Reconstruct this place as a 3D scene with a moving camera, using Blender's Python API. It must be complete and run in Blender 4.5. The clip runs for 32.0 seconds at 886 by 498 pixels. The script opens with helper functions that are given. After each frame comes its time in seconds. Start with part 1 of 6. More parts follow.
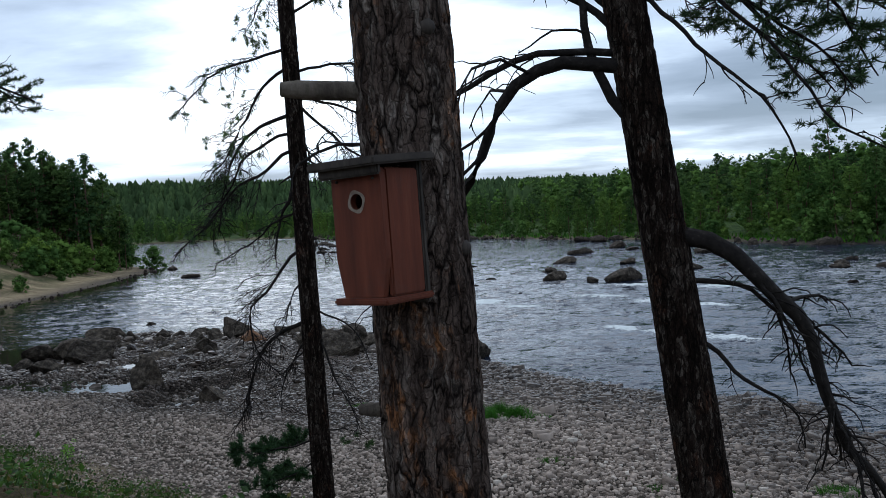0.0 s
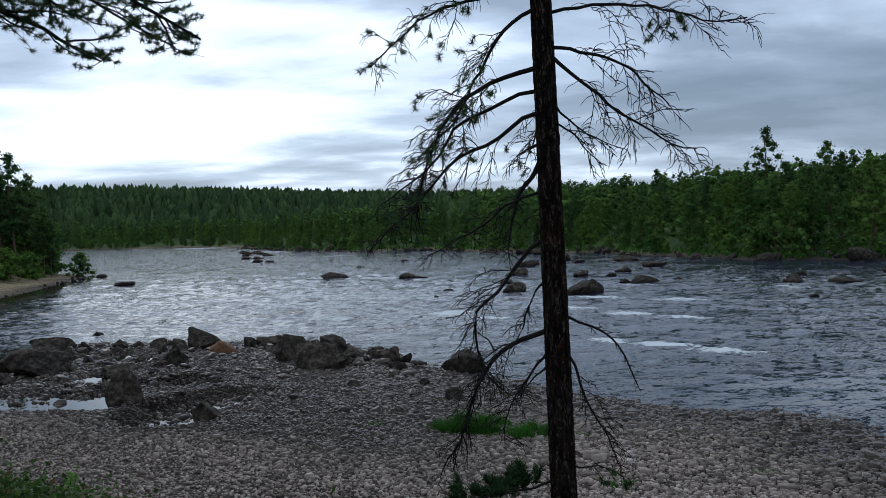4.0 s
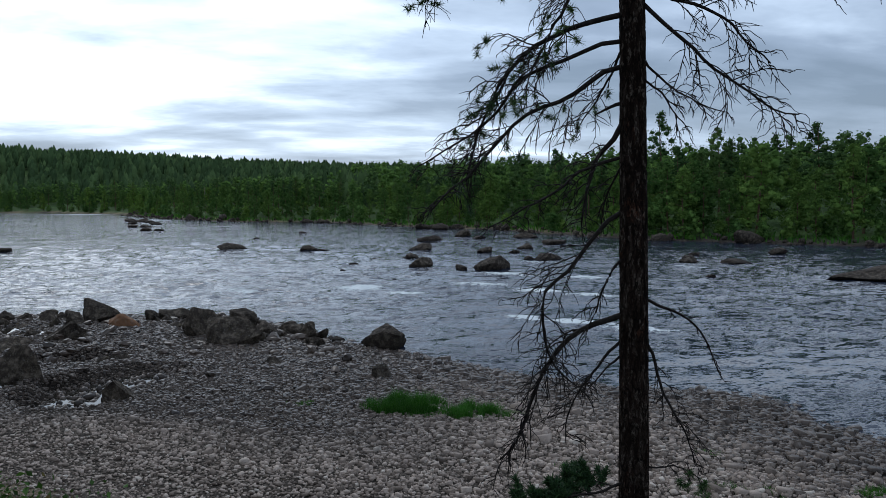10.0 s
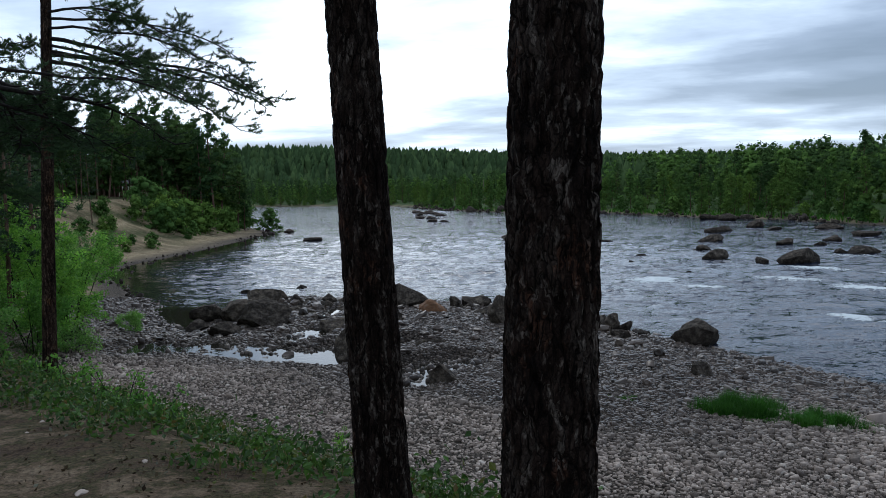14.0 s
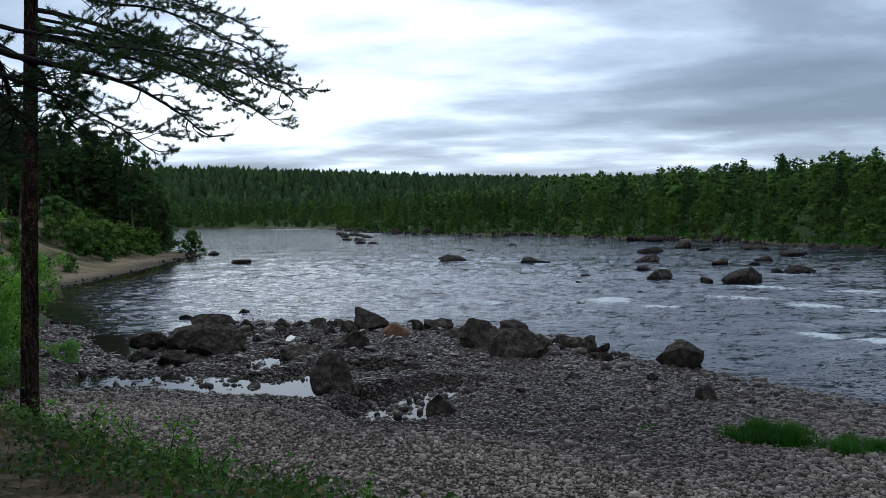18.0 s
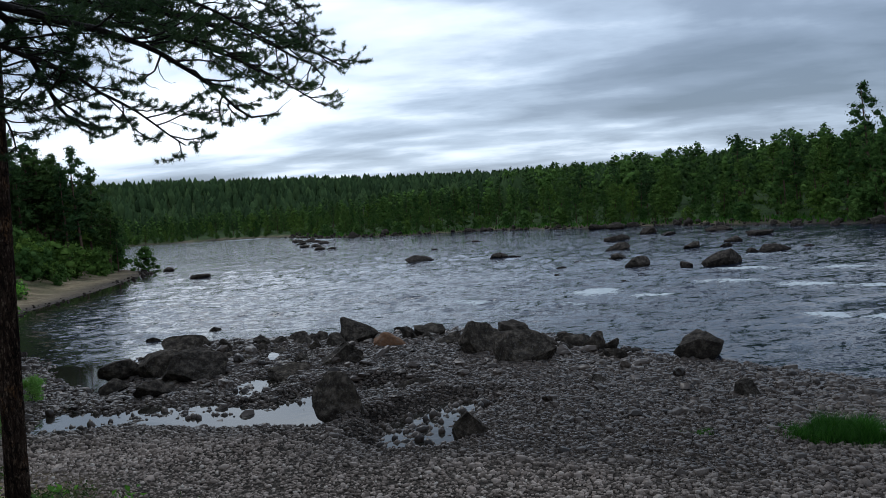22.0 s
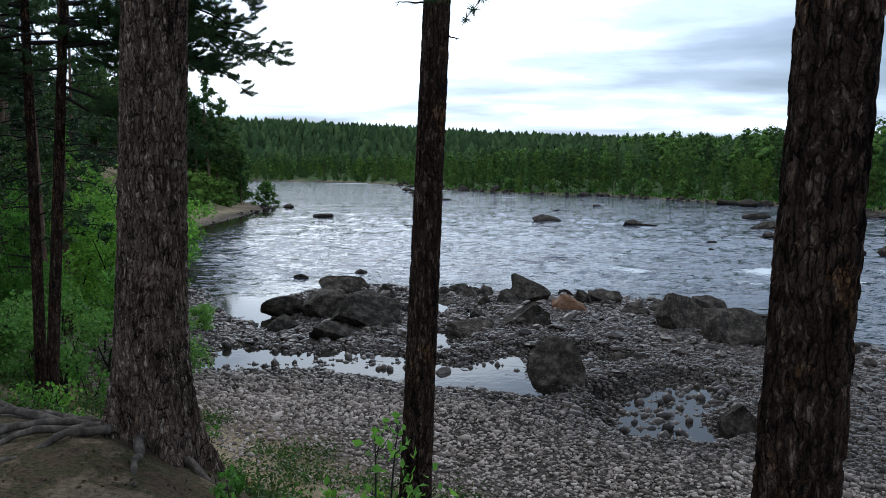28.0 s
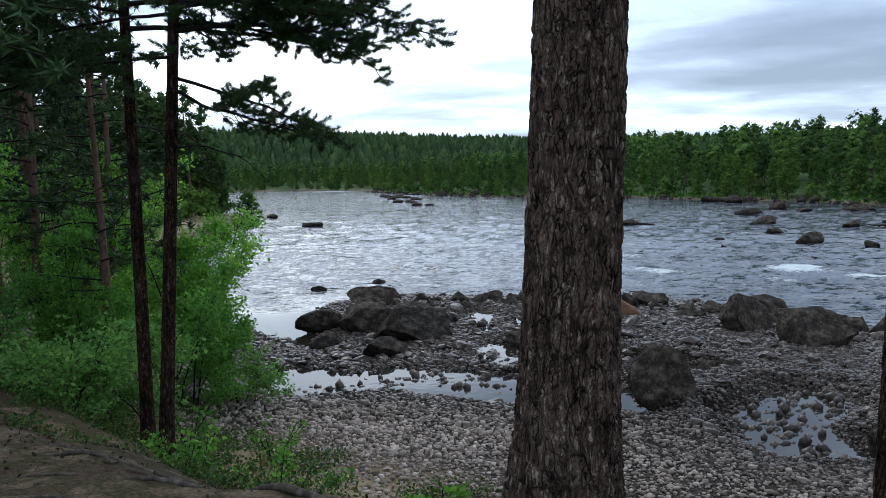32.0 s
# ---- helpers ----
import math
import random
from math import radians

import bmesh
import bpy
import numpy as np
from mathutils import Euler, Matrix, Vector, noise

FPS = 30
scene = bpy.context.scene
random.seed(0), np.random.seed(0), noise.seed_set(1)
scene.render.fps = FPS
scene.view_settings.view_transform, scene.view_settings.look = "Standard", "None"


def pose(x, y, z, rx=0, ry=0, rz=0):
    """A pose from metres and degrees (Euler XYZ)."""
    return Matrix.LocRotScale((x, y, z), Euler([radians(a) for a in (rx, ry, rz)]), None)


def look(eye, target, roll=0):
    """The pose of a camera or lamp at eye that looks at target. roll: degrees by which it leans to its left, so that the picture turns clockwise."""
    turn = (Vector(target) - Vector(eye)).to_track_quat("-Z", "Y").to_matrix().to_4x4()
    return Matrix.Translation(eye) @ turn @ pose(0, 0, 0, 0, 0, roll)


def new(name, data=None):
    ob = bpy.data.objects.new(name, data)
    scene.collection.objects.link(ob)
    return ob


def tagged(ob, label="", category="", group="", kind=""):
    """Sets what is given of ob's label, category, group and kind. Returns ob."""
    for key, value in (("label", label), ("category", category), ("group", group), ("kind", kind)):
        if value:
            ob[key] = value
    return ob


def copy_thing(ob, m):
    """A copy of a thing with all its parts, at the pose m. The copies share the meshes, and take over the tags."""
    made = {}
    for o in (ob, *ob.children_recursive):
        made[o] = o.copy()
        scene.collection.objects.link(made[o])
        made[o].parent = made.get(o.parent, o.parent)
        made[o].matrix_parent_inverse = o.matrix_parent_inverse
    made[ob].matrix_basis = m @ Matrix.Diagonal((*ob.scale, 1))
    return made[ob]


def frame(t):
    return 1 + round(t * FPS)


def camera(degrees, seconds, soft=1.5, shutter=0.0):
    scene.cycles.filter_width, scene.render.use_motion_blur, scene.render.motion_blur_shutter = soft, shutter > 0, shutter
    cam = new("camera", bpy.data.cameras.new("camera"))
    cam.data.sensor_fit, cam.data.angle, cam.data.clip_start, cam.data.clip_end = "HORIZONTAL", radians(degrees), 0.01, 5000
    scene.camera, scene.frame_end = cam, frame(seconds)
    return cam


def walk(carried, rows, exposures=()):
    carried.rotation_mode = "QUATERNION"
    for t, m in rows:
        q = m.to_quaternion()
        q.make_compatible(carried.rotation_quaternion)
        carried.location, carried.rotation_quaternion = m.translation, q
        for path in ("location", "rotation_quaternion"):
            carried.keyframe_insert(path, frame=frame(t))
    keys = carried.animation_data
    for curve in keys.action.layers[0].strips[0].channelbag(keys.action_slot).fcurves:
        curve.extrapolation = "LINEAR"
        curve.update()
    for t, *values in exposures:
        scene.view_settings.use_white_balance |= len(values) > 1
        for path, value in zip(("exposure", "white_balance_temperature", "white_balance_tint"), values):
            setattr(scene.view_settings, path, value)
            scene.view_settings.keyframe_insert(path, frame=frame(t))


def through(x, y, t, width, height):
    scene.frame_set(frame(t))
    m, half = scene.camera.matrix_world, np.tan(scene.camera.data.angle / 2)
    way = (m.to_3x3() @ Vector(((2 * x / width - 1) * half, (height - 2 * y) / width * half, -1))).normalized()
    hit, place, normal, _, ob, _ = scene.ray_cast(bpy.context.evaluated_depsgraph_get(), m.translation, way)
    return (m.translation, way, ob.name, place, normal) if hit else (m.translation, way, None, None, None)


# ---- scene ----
cam = camera(57.3, 32.0, soft=0.7)
METRES, EYE, TILT, LEAN, TURN = 20.0, 6.25, -4.1, 0.8, 0.0
ROWS = [
    (0.0, 0.0, 0.0, 0.0, 0.06, 1.55, 2.37),
    (0.5, -0.0207, 0.0089, 0.0026, 0.67, 1.48, 1.16),
    (1.0, -0.0382, 0.0208, 0.0003, 1.3, 1.2, 1.03),
    (1.5, -0.0561, 0.0301, 0.0004, 1.74, 0.62, 1.5),
    (2.0, -0.076, 0.0366, 0.0003, 0.46, 0.58, 0.37),
    (2.5, -0.0954, 0.0536, -0.0018, -1.49, 1.07, 0.9),
    (4.5, -0.1557, 0.0986, -0.0013, -5.53, 2.28, 1.6),
    (5.0, -0.1696, 0.1071, 0.0, -5.01, 2.26, 1.34),
    (5.5, -0.1774, 0.1186, -0.0008, -5.27, 3.86, 0.9),
    (6.0, -0.1859, 0.1285, 0.0001, -6.26, 6.46, 1.02),
    (6.5, -0.1948, 0.1345, 0.0002, -12.08, 6.14, 2.97),
    (7.0, -0.1958, 0.1385, -0.0002, -16.74, 5.58, 2.61),
    (7.5, -0.1955, 0.1425, -0.0, -18.07, 5.33, 2.48),
    (8.0, -0.1943, 0.1439, 0.0, -18.62, 4.8, 2.16),
    (8.5, -0.1939, 0.1457, -0.0001, -18.13, 1.44, 1.92),
    (9.0, -0.1947, 0.1442, -0.0001, -16.83, 0.45, 1.46),
    (9.5, -0.1951, 0.1449, -0.0004, -15.19, 0.34, 0.72),
    (10.0, -0.1959, 0.1448, -0.0004, -12.92, 0.25, 0.51),
    (10.5, -0.1971, 0.1444, -0.0003, -11.6, 0.17, 0.18),
    (11.0, -0.199, 0.1438, -0.0009, -10.87, 0.15, 0.02),
    (11.5, -0.2026, 0.1474, -0.0018, -7.84, -0.24, 0.04),
    (12.0, -0.2098, 0.1582, -0.0027, -3.8, -0.33, -0.29),
    (12.5, -0.2203, 0.1571, -0.0025, -0.8, -0.4, -0.47),
    (13.0, -0.2357, 0.1647, -0.002, -0.23, -0.26, -0.04),
    (13.5, -0.2488, 0.1723, -0.0033, 4.03, -0.35, 0.46),
    (14.0, -0.2623, 0.1829, -0.0034, 5.97, -0.27, 0.06),
    (14.5, -0.2787, 0.1898, -0.0032, 6.58, -0.21, -0.22),
    (16.5, -0.3344, 0.2207, -0.0072, 4.86, 2.66, 1.3),
    (17.0, -0.3472, 0.2388, -0.0082, 3.71, 2.94, 2.01),
    (17.5, -0.3615, 0.2547, -0.0091, 2.41, 2.59, 1.65),
    (18.0, -0.374, 0.2686, -0.0077, 0.14, 1.3, 0.35),
    (18.5, -0.3854, 0.2884, -0.0065, 0.03, 1.53, 1.04),
    (19.0, -0.3968, 0.3049, -0.006, 0.32, 1.52, 1.46),
    (19.5, -0.405, 0.3154, -0.0026, 1.05, 1.57, 2.71),
    (20.0, -0.4115, 0.3314, -0.002, 7.25, 1.89, 4.07),
    (20.5, -0.4206, 0.3402, -0.0024, 6.52, 1.46, 3.34),
    (21.0, -0.4304, 0.3543, -0.0009, -1.64, 2.04, 2.61),
    (21.5, -0.4395, 0.3668, -0.0023, -2.62, 1.78, 2.57),
    (22.0, -0.4477, 0.3796, -0.001, -3.11, 1.15, 4.04),
    (22.5, -0.462, 0.3994, -0.0012, -6.98, -0.17, 3.69),
    (23.0, -0.4732, 0.4068, 0.0, -9.38, -0.5, 4.18),
    (23.5, -0.4853, 0.4221, 0.0009, -8.16, -0.52, 4.54),
    (24.0, -0.4988, 0.4326, 0.0008, -5.97, -0.35, 3.61),
    (24.5, -0.5095, 0.4413, 0.0025, -5.54, -0.01, 3.15),
    (26.5, -0.5646, 0.4837, -0.0014, -0.47, 0.87, -0.96),
    (27.0, -0.5874, 0.4946, -0.0029, 1.91, -0.96, -2.54),
    (27.5, -0.607, 0.5025, -0.002, 3.29, -1.27, -2.25),
    (28.0, -0.6221, 0.5165, -0.004, 3.44, -1.69, -1.3),
    (28.5, -0.6358, 0.5261, -0.0035, 3.62, -1.74, -0.81),
    (29.0, -0.6517, 0.5378, -0.0031, 2.77, -1.84, -0.95),
    (29.5, -0.6651, 0.5522, -0.004, 1.91, -2.34, -0.12),
    (30.0, -0.6795, 0.5636, -0.0036, 2.16, -2.11, 0.45),
    (30.5, -0.6987, 0.5747, -0.0037, 0.32, -1.23, -0.43),
    (31.0, -0.7179, 0.5811, -0.0057, -0.67, -1.28, -1.19),
    (31.5, -0.739, 0.5888, -0.0051, 0.5, -1.37, 0.44),
    (32.0, -0.7581, 0.5912, -0.005, 1.22, -1.3, 0.47),
]

EXPOSURES = [(t, stops, 6080 if t < 1 else 5980, 8) for t, stops in ((0.0, 0.2), (1.0, 0.1), (2.0, -0.1), (4.5, -0.15), (5.5, -0.5), (6.0, -0.8), (7.0, -0.42), (7.5, -0.42), (8.0, -0.4), (8.4, -0.1), (9.0, 0.03), (12.0, -0.04), (14.5, 0.18), (16.5, -0.5), (17.0, -0.4), (18.0, -0.08), (19.0, -0.26), (20.0, -0.02), (20.5, -0.08), (21.0, -0.38), (22.0, -0.2), (23.0, 0.04), (24.0, -0.1), (26.5, 0.42), (27.5, 0.48), (32.0, 0.5))]
walk(cam, [(t, pose(0, 0, EYE, TILT, LEAN, TURN) @ pose(METRES * x, METRES * y, METRES * z, 90 + pitch, roll, yaw)) for t, x, y, z, yaw, pitch, roll in ROWS], EXPOSURES)

# ---- world and sun: an overcast northern summer evening ----
SUN_AZ, SUN_EL = 14.0, 46.0     # degrees to the left of +y, and above the horizon
world = bpy.data.worlds.new("overcast_sky")
scene.world = world
world.use_nodes = True
wn, wl = world.node_tree.nodes, world.node_tree.links
wn.clear()


def wnode(kind, **sockets):
    n = wn.new(kind)
    for k, v in sockets.items():
        n.inputs[k.replace("_", " ")].default_value = v
    return n


def wmath(op, a, b=None, clamp=False):
    n = wn.new("ShaderNodeMath")
    n.operation, n.use_clamp = op, clamp
    for i, v in enumerate((a, b)):
        if v is None:
            continue
        if isinstance(v, (int, float)):
            n.inputs[i].default_value = v
        else:
            wl.new(v, n.inputs[i])
    return n.outputs[0]


w_out, w_bg = wn.new("ShaderNodeOutputWorld"), wn.new("ShaderNodeBackground")
w_sky = wn.new("ShaderNodeTexSky")
w_sky.sky_type, w_sky.sun_disc = "NISHITA", False
w_sky.sun_elevation, w_sky.sun_rotation = radians(SUN_EL), radians(-SUN_AZ)
w_coord, w_sep = wn.new("ShaderNodeTexCoord"), wn.new("ShaderNodeSeparateXYZ")
wl.new(w_coord.outputs["Generated"], w_sep.inputs[0])
# the cloud deck is a flat layer: a point of it lies at direction / height
w_up = wmath("ADD", wmath("MAXIMUM", w_sep.outputs[2], 0.0), 0.13)
w_flat = wn.new("ShaderNodeCombineXYZ")
wl.new(wmath("DIVIDE", w_sep.outputs[0], w_up), w_flat.inputs[0])
wl.new(wmath("DIVIDE", w_sep.outputs[1], w_up), w_flat.inputs[1])


def deck(scale, turn, stretch, detail, rough, distort=0.0, shift=(0, 0, 0)):
    m = wn.new("ShaderNodeMapping")
    m.inputs["Rotation"].default_value = (0, 0, radians(turn))
    m.inputs["Scale"].default_value = (scale, scale * stretch, 1)
    m.inputs["Location"].default_value = shift
    wl.new(w_flat.outputs[0], m.inputs[0])
    n = wnode("ShaderNodeTexNoise", Scale=1.0, Detail=detail, Roughness=rough, Distortion=distort)
    wl.new(m.outputs[0], n.inputs[0])
    return n.outputs[0]


w_big = deck(0.30, 35, 2.0, 3.0, 0.5, 0.4, (3.1, 1.4, 0))
w_mid = deck(0.8, 28, 1.7, 5.0, 0.55, 0.3, (0.4, 7.2, 0))
w_fine = deck(2.8, 20, 1.4, 5.0, 0.6, 0.2)
w_cov = wmath("ADD", wmath("MULTIPLY", w_big, 0.62), wmath("ADD", wmath("MULTIPLY", w_mid, 0.30), wmath("MULTIPLY", w_fine, 0.10)))
# the hidden sun makes the thin cloud round it brighter
w_sun = wn.new("ShaderNodeVectorMath")
w_sun.operation = "DOT_PRODUCT"
wl.new(w_coord.outputs["Generated"], w_sun.inputs[0])
w_sun.inputs[1].default_value = Vector((-math.sin(radians(SUN_AZ)) * math.cos(radians(SUN_EL)), math.cos(radians(SUN_AZ)) * math.cos(radians(SUN_EL)), math.sin(radians(SUN_EL))))
w_near = wmath("POWER", wmath("MAXIMUM", w_sun.outputs["Value"], 0.0), 6.0)
w_cov = wmath("ADD", w_cov, wmath("MULTIPLY", w_near, 0.15))
w_ramp = wn.new("ShaderNodeValToRGB")
w_stops = [(0.38, (0.17, 0.21, 0.27)), (0.47, (0.26, 0.31, 0.39)), (0.54, (0.45, 0.52, 0.62)), (0.60, (0.80, 0.86, 0.94)), (0.68, (1.12, 1.15, 1.18))]
while len(w_ramp.color_ramp.elements) < len(w_stops):
    w_ramp.color_ramp.elements.new(0.5)
for e, (p, c) in zip(w_ramp.color_ramp.elements, w_stops):
    e.position, e.color = p, (*c, 1)
wl.new(w_cov, w_ramp.inputs[0])
w_dim = wn.new("ShaderNodeMixRGB")
w_dim.blend_type, w_dim.inputs[0].default_value = "MULTIPLY", 1.0
w_dim.inputs[2].default_value = (0.1, 0.1, 0.1, 1)
wl.new(w_sky.outputs[0], w_dim.inputs[1])
w_mix = wn.new("ShaderNodeMixRGB")
w_mix.inputs[0].default_value = 0.9
wl.new(w_dim.outputs[0], w_mix.inputs[1])
wl.new(w_ramp.outputs[0], w_mix.inputs[2])
wl.new(w_mix.outputs[0], w_bg.inputs[0])
w_bg.inputs[1].default_value = 1.4
wl.new(w_bg.outputs[0], w_out.inputs[0])

sun = new("sun", bpy.data.lights.new("sun", "SUN"))
sun.data.energy, sun.data.angle, sun.data.color = 0.6, radians(20), (1.0, 0.95, 0.88)
sun.matrix_world = look((0, 0, 60), (60 * math.sin(radians(SUN_AZ)), -60 * math.cos(radians(SUN_AZ)), 60 - 60 * math.tan(radians(SUN_EL))))

# ---- materials ----
class Mat:
    """A node material: small helpers that wire procedural textures in object or world space."""

    def __init__(self, name, rough=0.8, metal=0.0, spec=0.3):
        self.m = bpy.data.materials.new(name)
        self.m.use_nodes = True
        self.n, self.l = self.m.node_tree.nodes, self.m.node_tree.links
        self.b = self.n["Principled BSDF"]
        self.b.inputs["Roughness"].default_value = rough
        self.b.inputs["Metallic"].default_value = metal
        self.b.inputs["Specular IOR Level"].default_value = spec
        self.coord = self.n.new("ShaderNodeTexCoord")
        self.geo = self.n.new("ShaderNodeNewGeometry")

    def at(self, space="Object", scale=(1, 1, 1), turn=0):
        m = self.n.new("ShaderNodeMapping")
        m.inputs["Scale"].default_value = scale
        m.inputs["Rotation"].default_value = (0, 0, radians(turn))
        self.l.new(self.geo.outputs["Position"] if space == "World" else self.coord.outputs[space], m.inputs[0])
        return m.outputs[0]

    def noise(self, where, scale, detail=4.0, rough=0.55, distort=0.0):
        n = self.n.new("ShaderNodeTexNoise")
        n.inputs["Scale"].default_value, n.inputs["Detail"].default_value = scale, detail
        n.inputs["Roughness"].default_value, n.inputs["Distortion"].default_value = rough, distort
        self.l.new(where, n.inputs["Vector"])
        return n.outputs[0]

    def scaled(self, where, scale):
        m = self.n.new("ShaderNodeMapping")
        m.inputs["Scale"].default_value = scale
        self.l.new(where, m.inputs[0])
        return m.outputs[0]

    def warp(self, where, scale, amount):
        """Shifts a position by noise, so that cell edges wander."""
        n = self.n.new("ShaderNodeTexNoise")
        n.inputs["Scale"].default_value, n.inputs["Detail"].default_value = scale, 3.0
        self.l.new(where, n.inputs["Vector"])
        m = self.n.new("ShaderNodeVectorMath")
        m.operation = "MULTIPLY_ADD"
        m.inputs[1].default_value = (amount, amount, amount)
        self.l.new(n.outputs["Color"], m.inputs[0])
        self.l.new(where, m.inputs[2])
        return m.outputs[0]

    def cells(self, where, scale, feature="F1", out="Distance"):
        n = self.n.new("ShaderNodeTexVoronoi")
        n.feature = feature
        n.inputs["Scale"].default_value = scale
        self.l.new(where, n.inputs["Vector"])
        return n.outputs[out]

    def ramp(self, fac, stops):
        n = self.n.new("ShaderNodeValToRGB")
        while len(n.color_ramp.elements) < len(stops):
            n.color_ramp.elements.new(0.5)
        for e, (p, c) in zip(n.color_ramp.elements, stops):
            e.position, e.color = p, ((c, c, c, 1) if isinstance(c, (int, float)) else (*c, 1))
        self.l.new(fac, n.inputs[0])
        return n.outputs[0]

    def mix(self, fac, a, b, how="MIX"):
        n = self.n.new("ShaderNodeMixRGB")
        n.blend_type = how
        for i, v in enumerate((fac, a, b)):
            if isinstance(v, (int, float)):
                n.inputs[i].default_value = v if i == 0 else (v, v, v, 1)
            elif isinstance(v, tuple):
                n.inputs[i].default_value = (*v, 1)
            else:
                self.l.new(v, n.inputs[i])
        return n.outputs[0]

    def math(self, op, a, b=0.0, clamp=False):
        n = self.n.new("ShaderNodeMath")
        n.operation, n.use_clamp = op, clamp
        for i, v in enumerate((a, b)):
            if isinstance(v, (int, float)):
                n.inputs[i].default_value = v
            else:
                self.l.new(v, n.inputs[i])
        return n.outputs[0]

    def attr(self, name):
        n = self.n.new("ShaderNodeAttribute")
        n.attribute_name = name
        return n.outputs["Fac"]

    def rand(self):
        return self.n.new("ShaderNodeObjectInfo").outputs["Random"]

    def island(self):
        return self.geo.outputs["Random Per Island"]

    def colour(self, sock):
        self.l.new(sock, self.b.inputs["Base Color"])
        return self

    def rough(self, sock):
        self.l.new(sock, self.b.inputs["Roughness"])
        return self

    def bump(self, height, strength=0.5, dist=0.02, base=None):
        n = self.n.new("ShaderNodeBump")
        n.inputs["Strength"].default_value, n.inputs["Distance"].default_value = strength, dist
        self.l.new(height, n.inputs["Height"])
        if base is not None:
            self.l.new(base, n.inputs["Normal"])
        self.l.new(n.outputs[0], self.b.inputs["Normal"])
        return n.outputs[0]


def bark_material(name, crack, dark, mid, light, flake, amount, width=1.0, pale=0.2):
    """Pine bark: long ridges parted by thin dark furrows, small pale flakes, and patches where flakes have come off."""
    k = Mat(name, 0.95, 0, 0.06)
    here = k.warp(k.at("Object"), 14, 0.035)
    here = k.warp(here, 60, 0.008)
    gap = k.cells(k.scaled(here, (1, 1, 0.2)), 36 / width, "DISTANCE_TO_EDGE")
    gap2 = k.cells(k.scaled(here, (1, 1, 0.38)), 75 / width, "DISTANCE_TO_EDGE")
    chip = k.cells(k.scaled(here, (1, 1, 0.4)), 75 / width, "F1", "Color")
    fine = k.noise(k.at("Object", (1, 1, 0.5)), 120, 5, 0.7)
    streak = k.noise(k.scaled(here, (1, 1, 0.16)), 30, 5, 0.65)
    broad = k.noise(k.at("Object", (1, 1, 0.5)), 5, 3, 0.6)
    base = k.ramp(k.math("ADD", k.math("MULTIPLY", streak, 0.6), k.math("MULTIPLY", broad, 0.4)), [(0.38, dark), (0.5, mid), (0.68, tuple(0.6 * m + 0.4 * l for m, l in zip(mid, light)))])
    bare = k.math("MULTIPLY", k.ramp(k.noise(k.scaled(here, (1, 1, 0.6)), 7, 5, 0.7), [(0.64 - 0.2 * amount, 0.0), (0.74 - 0.2 * amount, 1.0)]), k.ramp(chip, [(0.4, 0.1), (0.6, 1.0)]))
    base = k.mix(k.math("MULTIPLY", bare, min(0.85, 0.35 + amount)), base, k.mix(0.8, flake, k.ramp(streak, [(0.35, 0.35), (0.65, 1.2)]), "MULTIPLY"))
    base = k.mix(k.math("MULTIPLY", k.ramp(chip, [(0.60, 0.0), (0.68, 1.0)]), k.ramp(streak, [(0.48, 0.0), (0.58, 0.4 + pale)])), base, light)
    base = k.mix(0.75, base, k.ramp(fine, [(0.32, 0.35), (0.68, 1.3)]), "MULTIPLY")
    base = k.mix(0.7, base, k.ramp(gap2, [(0.0, 0.45), (0.06, 1.0)]), "MULTIPLY")
    depth = k.ramp(k.noise(k.at("Object"), 11, 3, 0.6), [(0.35, 0.35), (0.6, 1.0)])
    base = k.mix(k.math("MULTIPLY", k.ramp(gap, [(0.015, 0.95), (0.10, 0.0)]), depth), base, crack)
    base = k.mix(k.math("MULTIPLY", k.ramp(k.attr("crack"), [(0.02, 1.0), (0.3, 0.0)]), 0.3), base, crack)
    k.colour(base)
    rise = k.math("ADD", k.math("MULTIPLY", k.ramp(gap, [(0.0, 0.0), (0.14, 1.0)]), depth), k.math("ADD", k.math("MULTIPLY", k.ramp(gap2, [(0.0, 0.0), (0.1, 1.0)]), 0.3), k.math("ADD", k.math("MULTIPLY", chip, 0.35), k.math("MULTIPLY", fine, 0.5))))
    k.bump(rise, 1.0, 0.012)
    return k.m


# M_BARK is near black: the shade on the backlit trunks is in its colours
M_BARK = bark_material("pine_bark_shaded", (0.002, 0.0017, 0.0014), (0.005, 0.0032, 0.0026), (0.022, 0.014, 0.0105), (0.14, 0.115, 0.095), (0.12, 0.055, 0.033), 0.42, 1.0, 0.4)
M_BARK_RED = bark_material("pine_bark_reddish", (0.003, 0.0025, 0.002), (0.010, 0.006, 0.0048), (0.040, 0.024, 0.017), (0.18, 0.125, 0.09), (0.24, 0.12, 0.05), 0.45, 1.0, 0.3)
M_BARK_GREY = bark_material("pine_bark_grey", (0.007, 0.005, 0.004), (0.028, 0.019, 0.0155), (0.098, 0.07, 0.057), (0.24, 0.20, 0.17), (0.34, 0.14, 0.055), 0.55, 1.0, 0.35)
M_BARK_OLD = bark_material("old_pine_bark", (0.004, 0.003, 0.0025), (0.022, 0.0145, 0.011), (0.12, 0.082, 0.063), (0.33, 0.255, 0.20), (0.26, 0.15, 0.095), 0.4, 1.1, 0.6)

